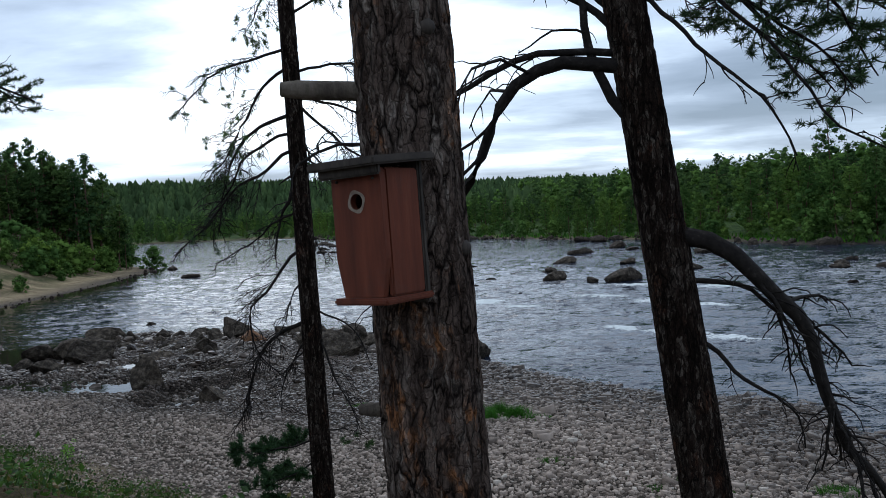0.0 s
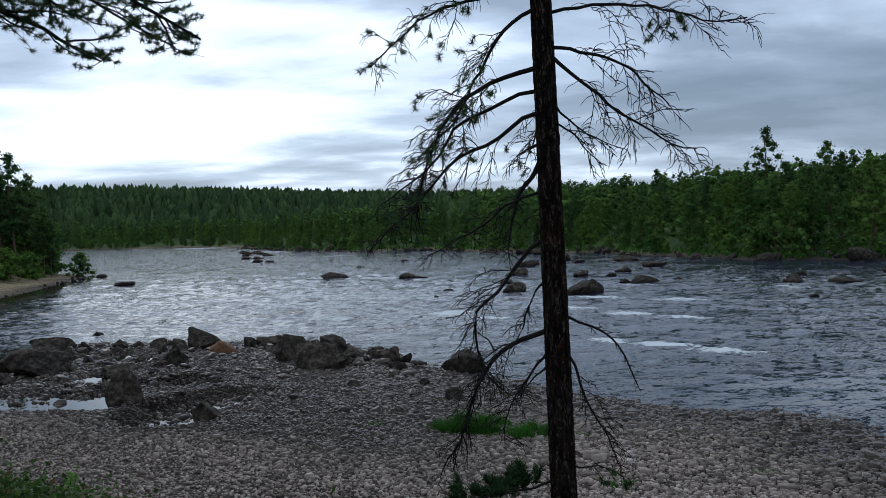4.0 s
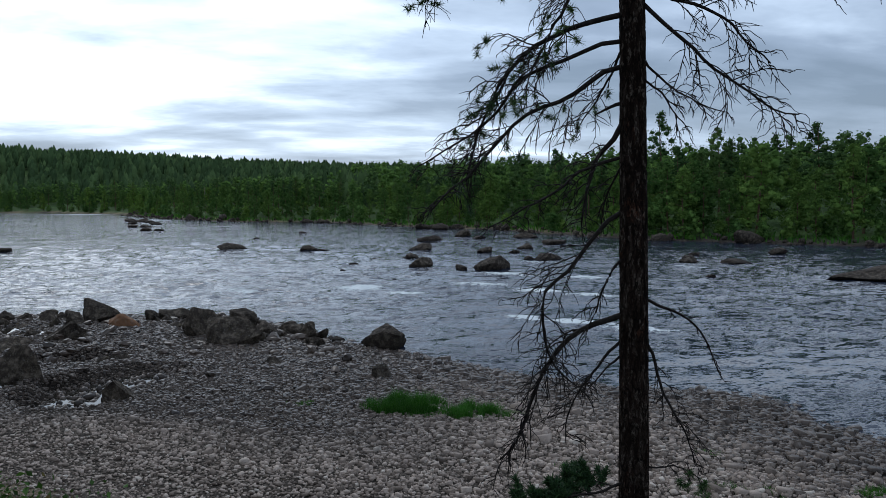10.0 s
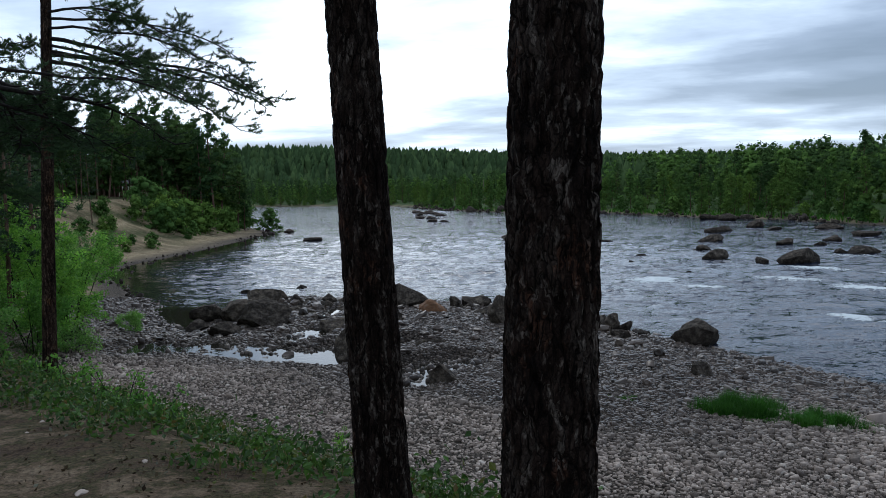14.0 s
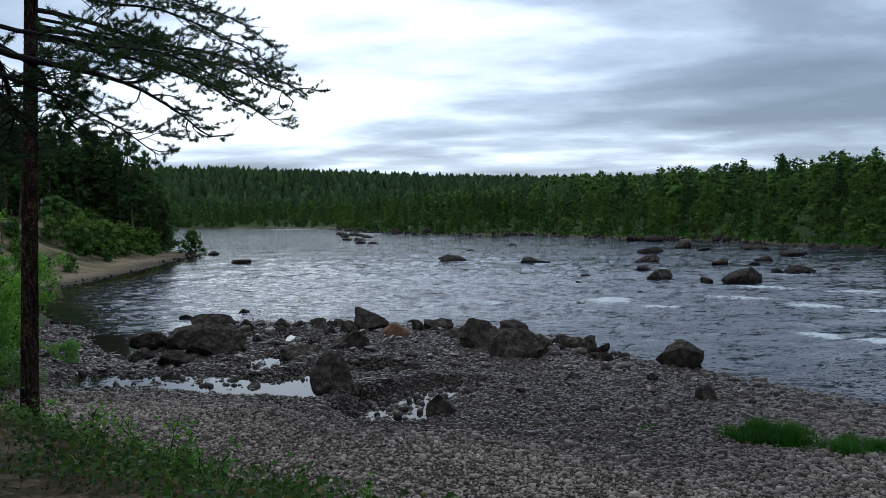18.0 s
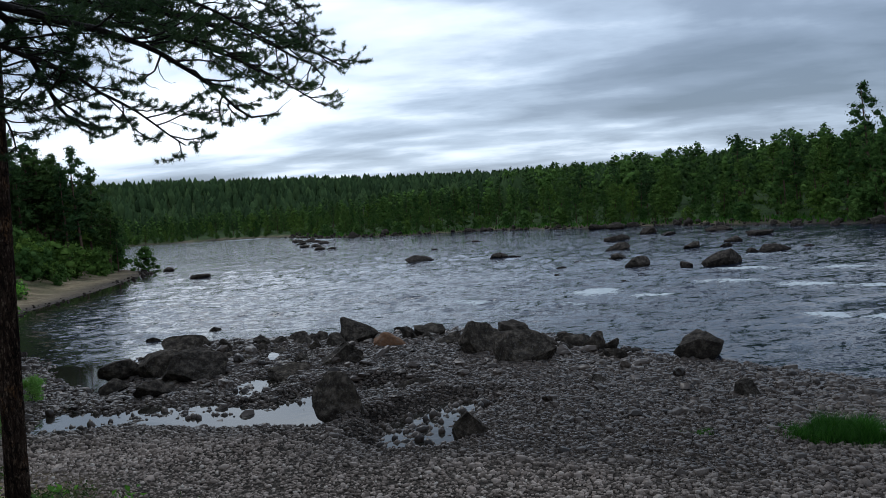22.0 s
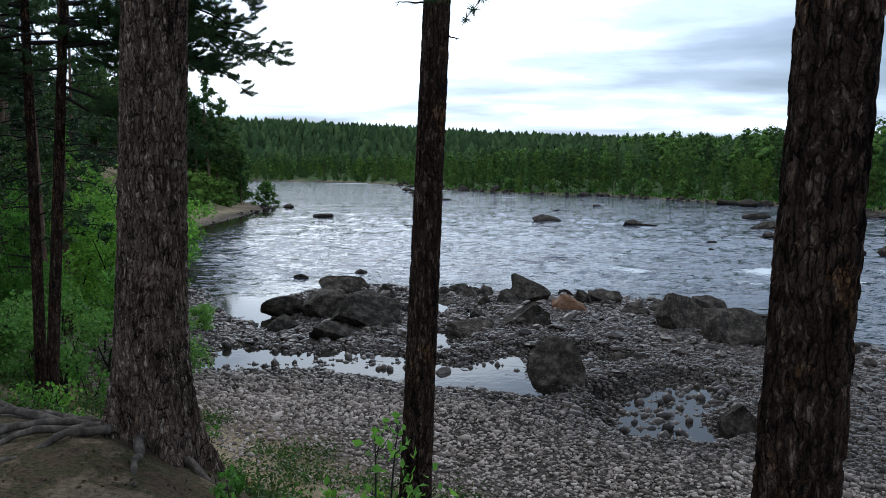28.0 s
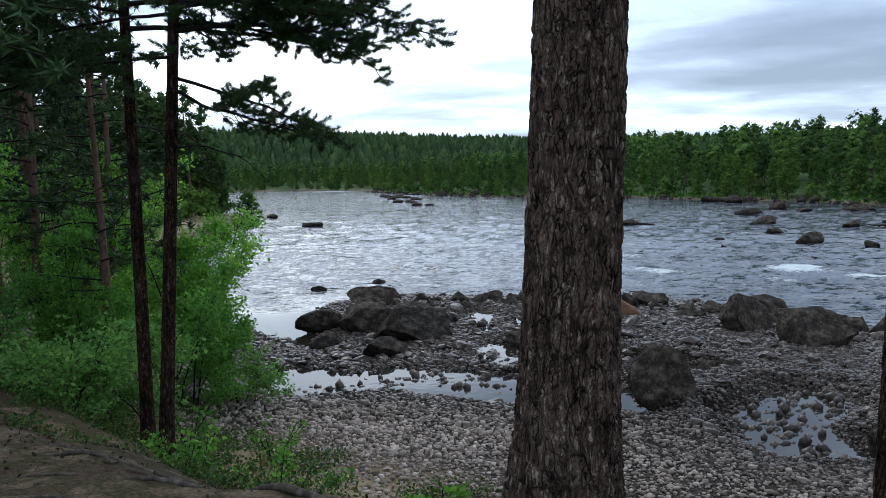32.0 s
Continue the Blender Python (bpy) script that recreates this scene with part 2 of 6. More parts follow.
k = Mat("dead_branch_bark", 0.9, 0, 0.2)
k.colour(k.ramp(k.noise(k.at("Object"), 30, 4), [(0.3, (0.007, 0.0055, 0.005)), (0.6, (0.018, 0.0145, 0.0125)), (0.8, (0.06, 0.053, 0.046))]))
k.bump(k.noise(k.at("Object"), 90, 3), 0.5, 0.01)
M_TWIG = k.m


def plain_bark(name, dark, mid, light):
    k = Mat(name, 0.9, 0, 0.2)
    tall = k.at("Object", (1, 1, 0.35))
    base = k.ramp(k.noise(tall, 14, 6, 0.7), [(0.3, dark), (0.5, mid), (0.72, light)])
    k.colour(base)
    k.bump(k.noise(tall, 45, 5, 0.7), 0.8, 0.012)
    return k.m


M_ROOT = plain_bark("worn_root_bark", (0.02, 0.015, 0.012), (0.07, 0.056, 0.044), (0.18, 0.15, 0.12))
M_STEM = plain_bark("distant_pine_bark", (0.05, 0.03, 0.022), (0.11, 0.066, 0.046), (0.19, 0.125, 0.085))
M_STEM_PALE = plain_bark("birch_bark", (0.12, 0.11, 0.10), (0.30, 0.29, 0.27), (0.5, 0.48, 0.45))


def leaf_material(name, stops, rough=0.55, through=0.25, spec=0.25, lumps=0.6):
    k = Mat(name, rough, 0, spec)
    col = k.ramp(k.island(), stops)
    big = k.noise(k.at("Object"), lumps, 3)
    col = k.mix(0.6, col, k.ramp(big, [(0.35, 0.5), (0.65, 1.0)]), "MULTIPLY")
    col = k.mix(0.8, col, k.ramp(k.rand(), [(0.0, (0.5, 0.6, 0.6)), (0.4, (0.85, 0.9, 0.85)), (0.8, (1.15, 1.1, 0.85)), (1.0, (1.35, 1.25, 0.8))]), "MULTIPLY")
    k.colour(col)
    t = k.n.new("ShaderNodeBsdfTranslucent")
    k.l.new(col, t.inputs[0])
    mx = k.n.new("ShaderNodeMixShader")
    mx.inputs[0].default_value = through
    k.l.new(k.b.outputs[0], mx.inputs[1])
    k.l.new(t.outputs[0], mx.inputs[2])
    k.l.new(mx.outputs[0], k.n["Material Output"].inputs[0])
    return k.m


M_NEEDLE = leaf_material("pine_needles", [(0.0, (0.026, 0.058, 0.023)), (0.6, (0.048, 0.10, 0.036)), (1.0, (0.085, 0.148, 0.048))])
M_FARPINE = leaf_material("far_pine_foliage", [(0.0, (0.062, 0.112, 0.042)), (0.6, (0.095, 0.165, 0.056)), (1.0, (0.132, 0.215, 0.072))], 0.9, 0.32, 0.02, 0.2)
# bluer than the nearer pines: the haze of distance is put into the colour
M_HILLPINE_HAZY = leaf_material("hazy_hill_pine_foliage", [(0.0, (0.045, 0.08, 0.046)), (0.6, (0.066, 0.116, 0.062)), (1.0, (0.092, 0.15, 0.076))], 0.9, 0.25, 0.02, 0.12)
M_FARLEAF = leaf_material("far_birch_foliage", [(0.0, (0.08, 0.152, 0.042)), (0.6, (0.132, 0.236, 0.06)), (1.0, (0.19, 0.31, 0.086))], 0.9, 0.35, 0.02, 0.2)
M_LEAF = leaf_material("shrub_leaves", [(0.0, (0.10, 0.25, 0.034)), (0.6, (0.185, 0.42, 0.06)), (1.0, (0.28, 0.53, 0.09))], 0.45, 0.55)
M_WILLOW = leaf_material("willow_leaves", [(0.0, (0.12, 0.28, 0.06)), (0.6, (0.21, 0.42, 0.095)), (1.0, (0.30, 0.51, 0.13))], 0.5, 0.5)
M_GRASS = leaf_material("grass_blades", [(0.0, (0.03, 0.11, 0.010)), (0.6, (0.06, 0.19, 0.02)), (1.0, (0.11, 0.27, 0.035))], 0.5, 0.4)
M_HEATH = leaf_material("heath_leaves", [(0.0, (0.022, 0.05, 0.010)), (0.45, (0.045, 0.10, 0.018)), (0.85, (0.08, 0.165, 0.03)), (1.0, (0.14, 0.10, 0.035))], 0.5, 0.3)
M_LITTER = leaf_material("needle_litter", [(0.0, (0.05, 0.03, 0.02)), (0.5, (0.14, 0.085, 0.045)), (0.8, (0.22, 0.165, 0.10)), (1.0, (0.30, 0.26, 0.19))], 0.8, 0.1, 0.1)
M_DRYGRASS = leaf_material("dry_grass_blades", [(0.0, (0.10, 0.10, 0.03)), (0.6, (0.17, 0.15, 0.05)), (1.0, (0.24, 0.20, 0.08))], 0.6, 0.25)

# pebbles: each stone of its own colour; stones near the water are wet and dark
k = Mat("river_pebbles", 0.9, 0, 0.3)
col = k.ramp(k.island(), [(0.0, (0.10, 0.076, 0.06)), (0.25, (0.22, 0.172, 0.138)), (0.65, (0.36, 0.287, 0.236)), (0.95, (0.45, 0.37, 0.308)), (1.0, (0.55, 0.48, 0.41))])
col = k.mix(0.5, col, k.ramp(k.noise(k.at("World"), 35, 4), [(0.3, 0.55), (0.7, 1.0)]), "MULTIPLY")
wet = k.attr("wet")
col = k.mix(wet, col, k.mix(1.0, col, (0.23, 0.208, 0.192), "MULTIPLY"))
k.colour(col)
k.rough(k.ramp(wet, [(0.0, 0.9), (1.0, 0.36)]))
k.bump(k.noise(k.at("World"), 60, 4), 0.3, 0.01)
M_PEBBLE = k.m

k = Mat("boulder_stone", 0.9, 0, 0.15)
o = k.at("World")
col = k.ramp(k.noise(o, 4.0, 8, 0.68), [(0.33, (0.016, 0.012, 0.009)), (0.5, (0.058, 0.046, 0.035)), (0.66, (0.175, 0.143, 0.112))])
col = k.mix(k.math("MULTIPLY", k.ramp(k.noise(o, 14, 5, 0.7), [(0.55, 0.0), (0.68, 1.0)]), 0.5), col, (0.24, 0.225, 0.20))
col = k.mix(k.math("MULTIPLY", k.ramp(k.noise(o, 5, 4, 0.7), [(0.6, 0.0), (0.72, 1.0)]), 0.45), col, (0.10, 0.085, 0.03))
col = k.mix(0.6, col, k.ramp(k.rand(), [(0.0, (0.6, 0.58, 0.58)), (0.7, (0.95, 0.93, 0.92)), (1.0, (1.15, 1.1, 1.05))]), "MULTIPLY")
col = k.mix(k.ramp(k.attr("wet"), [(0, 0.0), (1, 0.85)]), col, k.mix(1.0, col, (0.25, 0.23, 0.22), "MULTIPLY"))
k.colour(col)
k.bump(k.noise(o, 16, 8, 0.8), 1.0, 0.09, k.bump(k.noise(o, 4.5, 4, 0.6), 0.6, 0.15))
M_ROCK = k.m

k = Mat("orange_boulder_stone", 0.85, 0, 0.25)
o = k.at("World")
col = k.ramp(k.noise(o, 3.0, 6, 0.65), [(0.3, (0.08, 0.05, 0.035)), (0.55, (0.20, 0.10, 0.05)), (0.75, (0.22, 0.17, 0.14))])
k.colour(col)
k.bump(k.noise(o, 22, 6, 0.7), 0.55, 0.04)
M_ROCK_ORANGE = k.m

# the ground: gravel under the stones, sandy and grassy bank, forest floor; blended by the land's own zones
k = Mat("ground_soil", 0.95, 0, 0.15)
o = k.at("World")
# gravel toned dark, darkest at cell edges: shade between stones put into its colour
gravel = k.ramp(k.cells(o, 20, "F1", "Color"), [(0.2, (0.025, 0.02, 0.015)), (0.5, (0.075, 0.06, 0.048)), (0.8, (0.16, 0.13, 0.105))])
gravel = k.mix(0.8, gravel, k.ramp(k.cells(o, 20, "DISTANCE_TO_EDGE"), [(0.0, 0.3), (0.12, 1.0)]), "MULTIPLY")
gravel = k.mix(k.attr("wet"), gravel, k.mix(1.0, gravel, (0.22, 0.2, 0.19), "MULTIPLY"))
sand = k.ramp(k.noise(o, 1.6, 6, 0.65), [(0.3, (0.20, 0.14, 0.08)), (0.55, (0.37, 0.285, 0.17)), (0.75, (0.46, 0.385, 0.25))])
moss = k.ramp(k.noise(o, 2.4, 6, 0.7), [(0.3, (0.035, 0.022, 0.013)), (0.42, (0.11, 0.074, 0.045)), (0.5, (0.07, 0.064, 0.026)), (0.56, (0.17, 0.12, 0.075)), (0.78, (0.30, 0.235, 0.155))])
wood = k.ramp(k.noise(o, 0.25, 5, 0.7), [(0.35, (0.03, 0.055, 0.016)), (0.65, (0.07, 0.12, 0.03))])
litter = k.ramp(k.noise(k.at("World", (1, 1, 1)), 34, 6, 0.8), [(0.35, 0.25), (0.5, 0.85), (0.65, 1.4)])
sand = k.mix(0.8, sand, litter, "MULTIPLY")
moss = k.mix(0.9, moss, litter, "MULTIPLY")
col = k.mix(k.attr("sand"), gravel, sand)
col = k.mix(k.attr("moss"), col, moss)
col = k.mix(k.attr("wood"), col, wood)
k.colour(col)
k.bump(k.noise(o, 26, 7, 0.75), 0.9, 0.06, k.bump(k.cells(o, 9, "DISTANCE_TO_EDGE"), 0.5, 0.03))
M_GROUND = k.m

# running water: dark, its surface tilted by waves of four sizes, and foam where it breaks over stones
k = Mat("river_water", 0.06, 0, 0.5)
k.b.inputs["IOR"].default_value = 1.33
calm = k.attr("calm")
gusts = k.ramp(k.noise(k.at("World", (0.28, 1.0, 1), 8), 0.20, 5, 0.6, 0.8), [(0.36, 0.42), (0.62, 1.4)])
lively = k.math("MULTIPLY", gusts, k.math("SUBTRACT", 1.0, calm, True))
tilt = None
for scale, amount, stretch, turn in ((0.25, 0.16, 0.6, 14), (1.0, 0.75, 0.6, 4), (3.0, 1.3, 0.6, 18), (9.0, 0.9, 0.7, -6)):
    n = k.n.new("ShaderNodeTexNoise")
    n.inputs["Scale"].default_value, n.inputs["Detail"].default_value, n.inputs["Roughness"].default_value, n.inputs["Distortion"].default_value = scale, 3.0, 0.6, 0.5
    k.l.new(k.at("World", (stretch, 1.25, 1), turn), n.inputs["Vector"])
    m = k.n.new("ShaderNodeVectorMath")
    m.operation = "MULTIPLY_ADD"
    m.inputs[1].default_value, m.inputs[2].default_value = (amount * 0.7, amount, 0), (-0.35 * amount, -0.5 * amount, 0)
    k.l.new(n.outputs["Color"], m.inputs[0])
    if tilt is None:
        tilt = m.outputs[0]
    else:
        plus = k.n.new("ShaderNodeVectorMath")
        k.l.new(tilt, plus.inputs[0])
        k.l.new(m.outputs[0], plus.inputs[1])
        tilt = plus.outputs[0]
grow, lift, unit = [k.n.new("ShaderNodeVectorMath") for q in range(3)]
grow.operation, unit.operation = "SCALE", "NORMALIZE"
k.l.new(tilt, grow.inputs[0])
k.l.new(lively, grow.inputs["Scale"])
k.l.new(grow.outputs[0], lift.inputs[0])
k.l.new(k.geo.outputs["Normal"], lift.inputs[1])
k.l.new(lift.outputs[0], unit.inputs[0])
k.l.new(unit.outputs[0], k.b.inputs["Normal"])
froth = k.math("ADD", k.math("MULTIPLY", k.math("SUBTRACT", k.noise(k.at("World", (0.7, 1.5, 1), 14), 1.6, 5, 0.7, 1.0), 0.5), 1.9), k.math("MULTIPLY", k.math("SUBTRACT", k.noise(k.at("World", (0.8, 1.3, 1), 5), 7.0, 4, 0.7), 0.5), 1.1))
foam = k.math("MULTIPLY", k.ramp(k.math("ADD", k.attr("foam"), froth), [(0.58, 0.0), (0.72, 0.8), (0.95, 1.0)]), 0.95)
col = k.mix(foam, k.mix(calm, (0.022, 0.028, 0.046), (0.02, 0.018, 0.012)), (0.62, 0.66, 0.66))
k.colour(col)
k.rough(k.ramp(foam, [(0.0, 0.07), (0.5, 0.7)]))
M_WATER = k.m

k = Mat("pool_water", 0.03, 0, 0.5)
k.b.inputs["IOR"].default_value = 1.33
k.b.inputs["Base Color"].default_value = (0.02, 0.018, 0.014, 1)
k.bump(k.noise(k.at("World"), 3.0, 2), 0.12, 0.02)
M_POOL = k.m

k = Mat("red_brown_painted_board", 0.75, 0, 0.3)
o = k.at("Object", (1, 1, 0.12))
col = k.ramp(k.noise(o, 28, 5, 0.65), [(0.3, (0.07, 0.016, 0.007)), (0.6, (0.125, 0.030, 0.013)), (0.8, (0.16, 0.048, 0.022))])
col = k.mix(k.math("MULTIPLY", k.ramp(k.noise(k.at("Object"), 11, 5, 0.7), [(0.55, 0.0), (0.75, 1.0)]), 0.45), col, (0.075, 0.04, 0.03))
k.colour(col)
k.bump(k.noise(o, 60, 4), 0.35, 0.004)
M_RED = k.m

k = Mat("weathered_dark_board", 0.85, 0, 0.25)
o = k.at("Object", (1, 0.2, 0.2))
k.colour(k.ramp(k.noise(o, 40, 5, 0.65), [(0.3, (0.02, 0.017, 0.015)), (0.7, (0.075, 0.06, 0.05))]))
k.bump(k.noise(o, 60, 4), 0.4, 0.004)
M_DARKWOOD = k.m

k = Mat("bare_worn_wood", 0.8, 0, 0.25)
k.colour(k.ramp(k.noise(k.at("Object"), 60, 4), [(0.3, (0.14, 0.10, 0.075)), (0.7, (0.29, 0.235, 0.185))]))
M_BAREWOOD = k.m

k = Mat("shadow_hollow", 0.95, 0, 0.1)
k.colour(k.ramp(k.noise(k.at("Object"), 20, 2), [(0.3, (0.01, 0.008, 0.007)), (0.7, (0.02, 0.016, 0.014))]))
M_HOLLOW = k.m

k = Mat("white_paint", 0.6, 0, 0.3)
k.colour(k.ramp(k.noise(k.at("Object"), 5, 4), [(0.3, (0.55, 0.56, 0.55)), (0.7, (0.78, 0.78, 0.76))]))
M_WHITE = k.m

k = Mat("yellow_wall_paint", 0.8, 0, 0.2)
k.colour(k.ramp(k.noise(k.at("Object"), 3, 4), [(0.3, (0.42, 0.40, 0.25)), (0.7, (0.52, 0.50, 0.32))]))
M_YELLOW = k.m

k = Mat("grey_roofing", 0.8, 0, 0.2)
k.colour(k.ramp(k.noise(k.at("Object"), 3, 4), [(0.3, (0.06, 0.06, 0.065)), (0.7, (0.10, 0.10, 0.105))]))
M_ROOF = k.m


# ---- mesh helpers ----
def mesh_from(name, verts, faces, mats, smooth=True, attrs=None, normals=None):
    """A mesh from arrays; faces is one int array (n, 3) or (n, 4), or a list of those."""
    groups = faces if isinstance(faces, list) else [faces]
    groups = [np.asarray(f, np.int32) for f in groups if len(f)]
    me = bpy.data.meshes.new(name)
    verts = np.asarray(verts, np.float32)
    loops = np.concatenate([f.ravel() for f in groups])
    sizes = np.concatenate([np.full(len(f), f.shape[1], np.int32) for f in groups])
    me.vertices.add(len(verts))
    me.vertices.foreach_set("co", verts.ravel())
    me.loops.add(len(loops))
    me.loops.foreach_set("vertex_index", loops)
    me.polygons.add(len(sizes))
    starts = np.zeros(len(sizes), np.int32)
    starts[1:] = np.cumsum(sizes)[:-1]
    me.polygons.foreach_set("loop_start", starts)
    me.polygons.foreach_set("loop_total", sizes)
    me.polygons.foreach_set("use_smooth", np.full(len(sizes), smooth))
    me.update(calc_edges=True)
    for key, values in (attrs or {}).items():
        a = me.attributes.new(key, "FLOAT", "POINT")
        a.data.foreach_set("value", np.asarray(values, np.float32))
    for m in (mats if isinstance(mats, (list, tuple)) else [mats]):
        me.materials.append(m)
    if normals is not None:
        me.normals_split_custom_set_from_vertices(np.asarray(normals, np.float32))
    return me


class Bag:
    """Collects pieces of geometry into one mesh."""

    def __init__(self):
        self.v, self.f3, self.f4, self.count, self.extra = [], [], [], 0, []

    def add(self, verts, tris=None, quads=None, value=0.0):
        verts = np.asarray(verts, float)
        if tris is not None and len(tris):
            self.f3.append(np.asarray(tris, np.int64) + self.count)
        if quads is not None and len(quads):
            self.f4.append(np.asarray(quads, np.int64) + self.count)
        self.v.append(verts)
        self.extra.append(np.full(len(verts), value))
        self.count += len(verts)

    def mesh(self, name, mats, smooth=True, attr=None):
        groups = [np.concatenate(g) for g in (self.f3, self.f4) if g]
        return mesh_from(name, np.concatenate(self.v), groups, mats, smooth, {attr: np.concatenate(self.extra)} if attr else None)


def part(name, geometry, material, parent, label=""):
    """One mesh object under a thing or under a part; geometry is a bmesh, a Bag or a mesh."""
    if isinstance(geometry, Bag):
        geometry = geometry.mesh(name, material)
    elif isinstance(geometry, bmesh.types.BMesh):
        bm, geometry = geometry, bpy.data.meshes.new(name)
        bm.to_mesh(geometry)
        bm.free()
        geometry.materials.append(material)
    ob = new(name, geometry)
    ob.parent = parent
    return tagged(ob, label)


def thing(name, where, label, category, group="", kind=""):
    ob = new(name)
    ob.location, ob.empty_display_size = where, 0.2
    return tagged(ob, label, category, group, kind)


def smoothstep(a, b, x):
    t = np.clip((x - a) / (b - a), 0, 1)
    return t * t * (3 - 2 * t)


def hashed(i, j, salt=0):
    h = np.sin(i * 127.1 + j * 311.7 + salt * 74.7) * 43758.5453
    return h - np.floor(h)


def vnoise(x, y, salt=0):
    """Smooth value noise in 0..1, on arrays."""
    x, y = np.asarray(x, float), np.asarray(y, float)
    i, j = np.floor(x), np.floor(y)
    u, v = x - i, y - j
    u, v = u * u * (3 - 2 * u), v * v * (3 - 2 * v)
    a, b, c, d = hashed(i, j, salt), hashed(i + 1, j, salt), hashed(i, j + 1, salt), hashed(i + 1, j + 1, salt)
    return (a * (1 - u) + b * u) * (1 - v) + (c * (1 - u) + d * u) * v


def fbm(x, y, octaves=4, salt=0):
    total, amp, norm = 0, 1.0, 0
    for o in range(octaves):
        total, norm = total + amp * vnoise(x * 2 ** o, y * 2 ** o, salt + o), norm + amp
        amp *= 0.5
    return total / norm


# ---- the lie of the land ----
# S runs along the bank with the walker, U from the walker's line towards the river; water level is z = 0.
SHORE = [(400, -330), (120, -95), (60, -38), (30, -3), (19, 9), (13, 15.5), (11, 18.2), (9.9, 21), (10.4, 23.2), (8.9, 24.7), (6.8, 25.6), (4.9, 27.6), (3.4, 29.6), (1.4, 32.6), (0, 34.6), (-1.5, 36.6), (-2.8, 40.5),
         (-6, 44.6), (-13, 46.5), (-18, 48), (-20.4, 46.5), (-20.6, 42), (-18.9, 36.8), (-20.6, 37.2), (-23.8, 41), (-26.4, 46), (-30.5, 52), (-36.8, 61.5), (-39.3, 70), (-39.6, 83), (-40.5, 98), (-43, 119), (-47.5, 130), (-57, 145), (-85, 180), (-150, 260), (-280, 400)]
FAR_SHORE = [(-280, 440), (-160, 352), (-109, 332), (-76, 318), (-43, 273), (-37, 250), (-24, 219), (-7, 189), (10, 180), (17, 164), (25, 146), (34, 134), (40, 113), (43, 101), (47, 95), (54, 86.5), (60, 79), (66, 71), (78, 58), (104, 34), (420, -280)]


def to_line(x, y, line):
    """The distance from points to a broken line."""
    best = np.full(np.shape(x), 1e9)
    for (ax, ay), (bx, by) in zip(line, line[1:]):
        dx, dy = bx - ax, by - ay
        t = np.clip(((x - ax) * dx + (y - ay) * dy) / (dx * dx + dy * dy), 0, 1)
        best = np.minimum(best, np.hypot(x - ax - t * dx, y - ay - t * dy))
    return best


def inside(x, y, ring):
    c = np.zeros(np.shape(x), bool)
    for (ax, ay), (bx, by) in zip(ring, ring[1:] + ring[:1]):
        if ay != by:
            c ^= ((ay > y) != (by > y)) & (x < (bx - ax) * (y - ay) / (by - ay) + ax)
    return c


POOLS = [[(-19.8, 30.2), (-20.4, 32.5), (-20.2, 33.3), (-19.2, 33.2), (-18.2, 32.7), (-17.3, 33.1), (-16.4, 32.9), (-15.2, 32.6), (-13.4, 31.5), (-12.2, 32.6), (-11.0, 33.3), (-11.8, 33.2), (-11.4, 28.3), (-11.7, 28.4), (-12.9, 28.9), (-14.2, 29.6), (-16.6, 31.0), (-17.7, 30.9), (-18.7, 30.5), (-19.3, 29.8)],
         [(-9.8, 28.3), (-8.4, 29.3), (-7.9, 30.1), (-6.9, 30.1), (-6.8, 29.4), (-7.6, 28.2), (-8.2, 28.0), (-8.2, 26.9), (-8.1, 26.1), (-8.7, 25.4), (-9.5, 25.6), (-9.8, 26.5), (-9.4, 27.3)],
         [(-14.6, 35.8), (-14.2, 36.1), (-13.6, 35.6), (-13.3, 34.2), (-14.0, 33.4), (-14.8, 33.9)],
         [(-15.0, 41.2), (-14.5, 42.4), (-14.1, 41.7), (-13.8, 38.5), (-14.4, 38.0), (-14.7, 39.4)],
         [(-13.2, 40.4), (-12.8, 41.5), (-13.0, 38.4), (-13.4, 38.2)],
         [(-10.3, 32.9), (-9.6, 33.3), (-9.1, 32.8), (-9.6, 32.0), (-10.2, 31.9)]]


def zones(x, y):
    """Signed distance to the shore (land positive), S, U and which bank."""
    x, y = np.asarray(x, float), np.asarray(y, float)
    wet = inside(x, y, SHORE + FAR_SHORE)
    dn, df = to_line(x, y, SHORE), to_line(x, y, FAR_SHORE)
    return np.where(wet, -np.minimum(dn, df), np.minimum(dn, df)), -0.79 * x + 0.61 * y, 0.61 * x + 0.79 * y, (df < dn) & ~wet


BANK_U = [-400, -3, 0, 1.6, 2.6, 3.4, 4.4, 5.4, 6.6, 8.0, 10.0, 14.0]
BANK_Z = [5.0, 4.2, 4.12, 4.12, 4.02, 3.6, 2.95, 2.2, 1.55, 1.15, 0.95, 0.0]


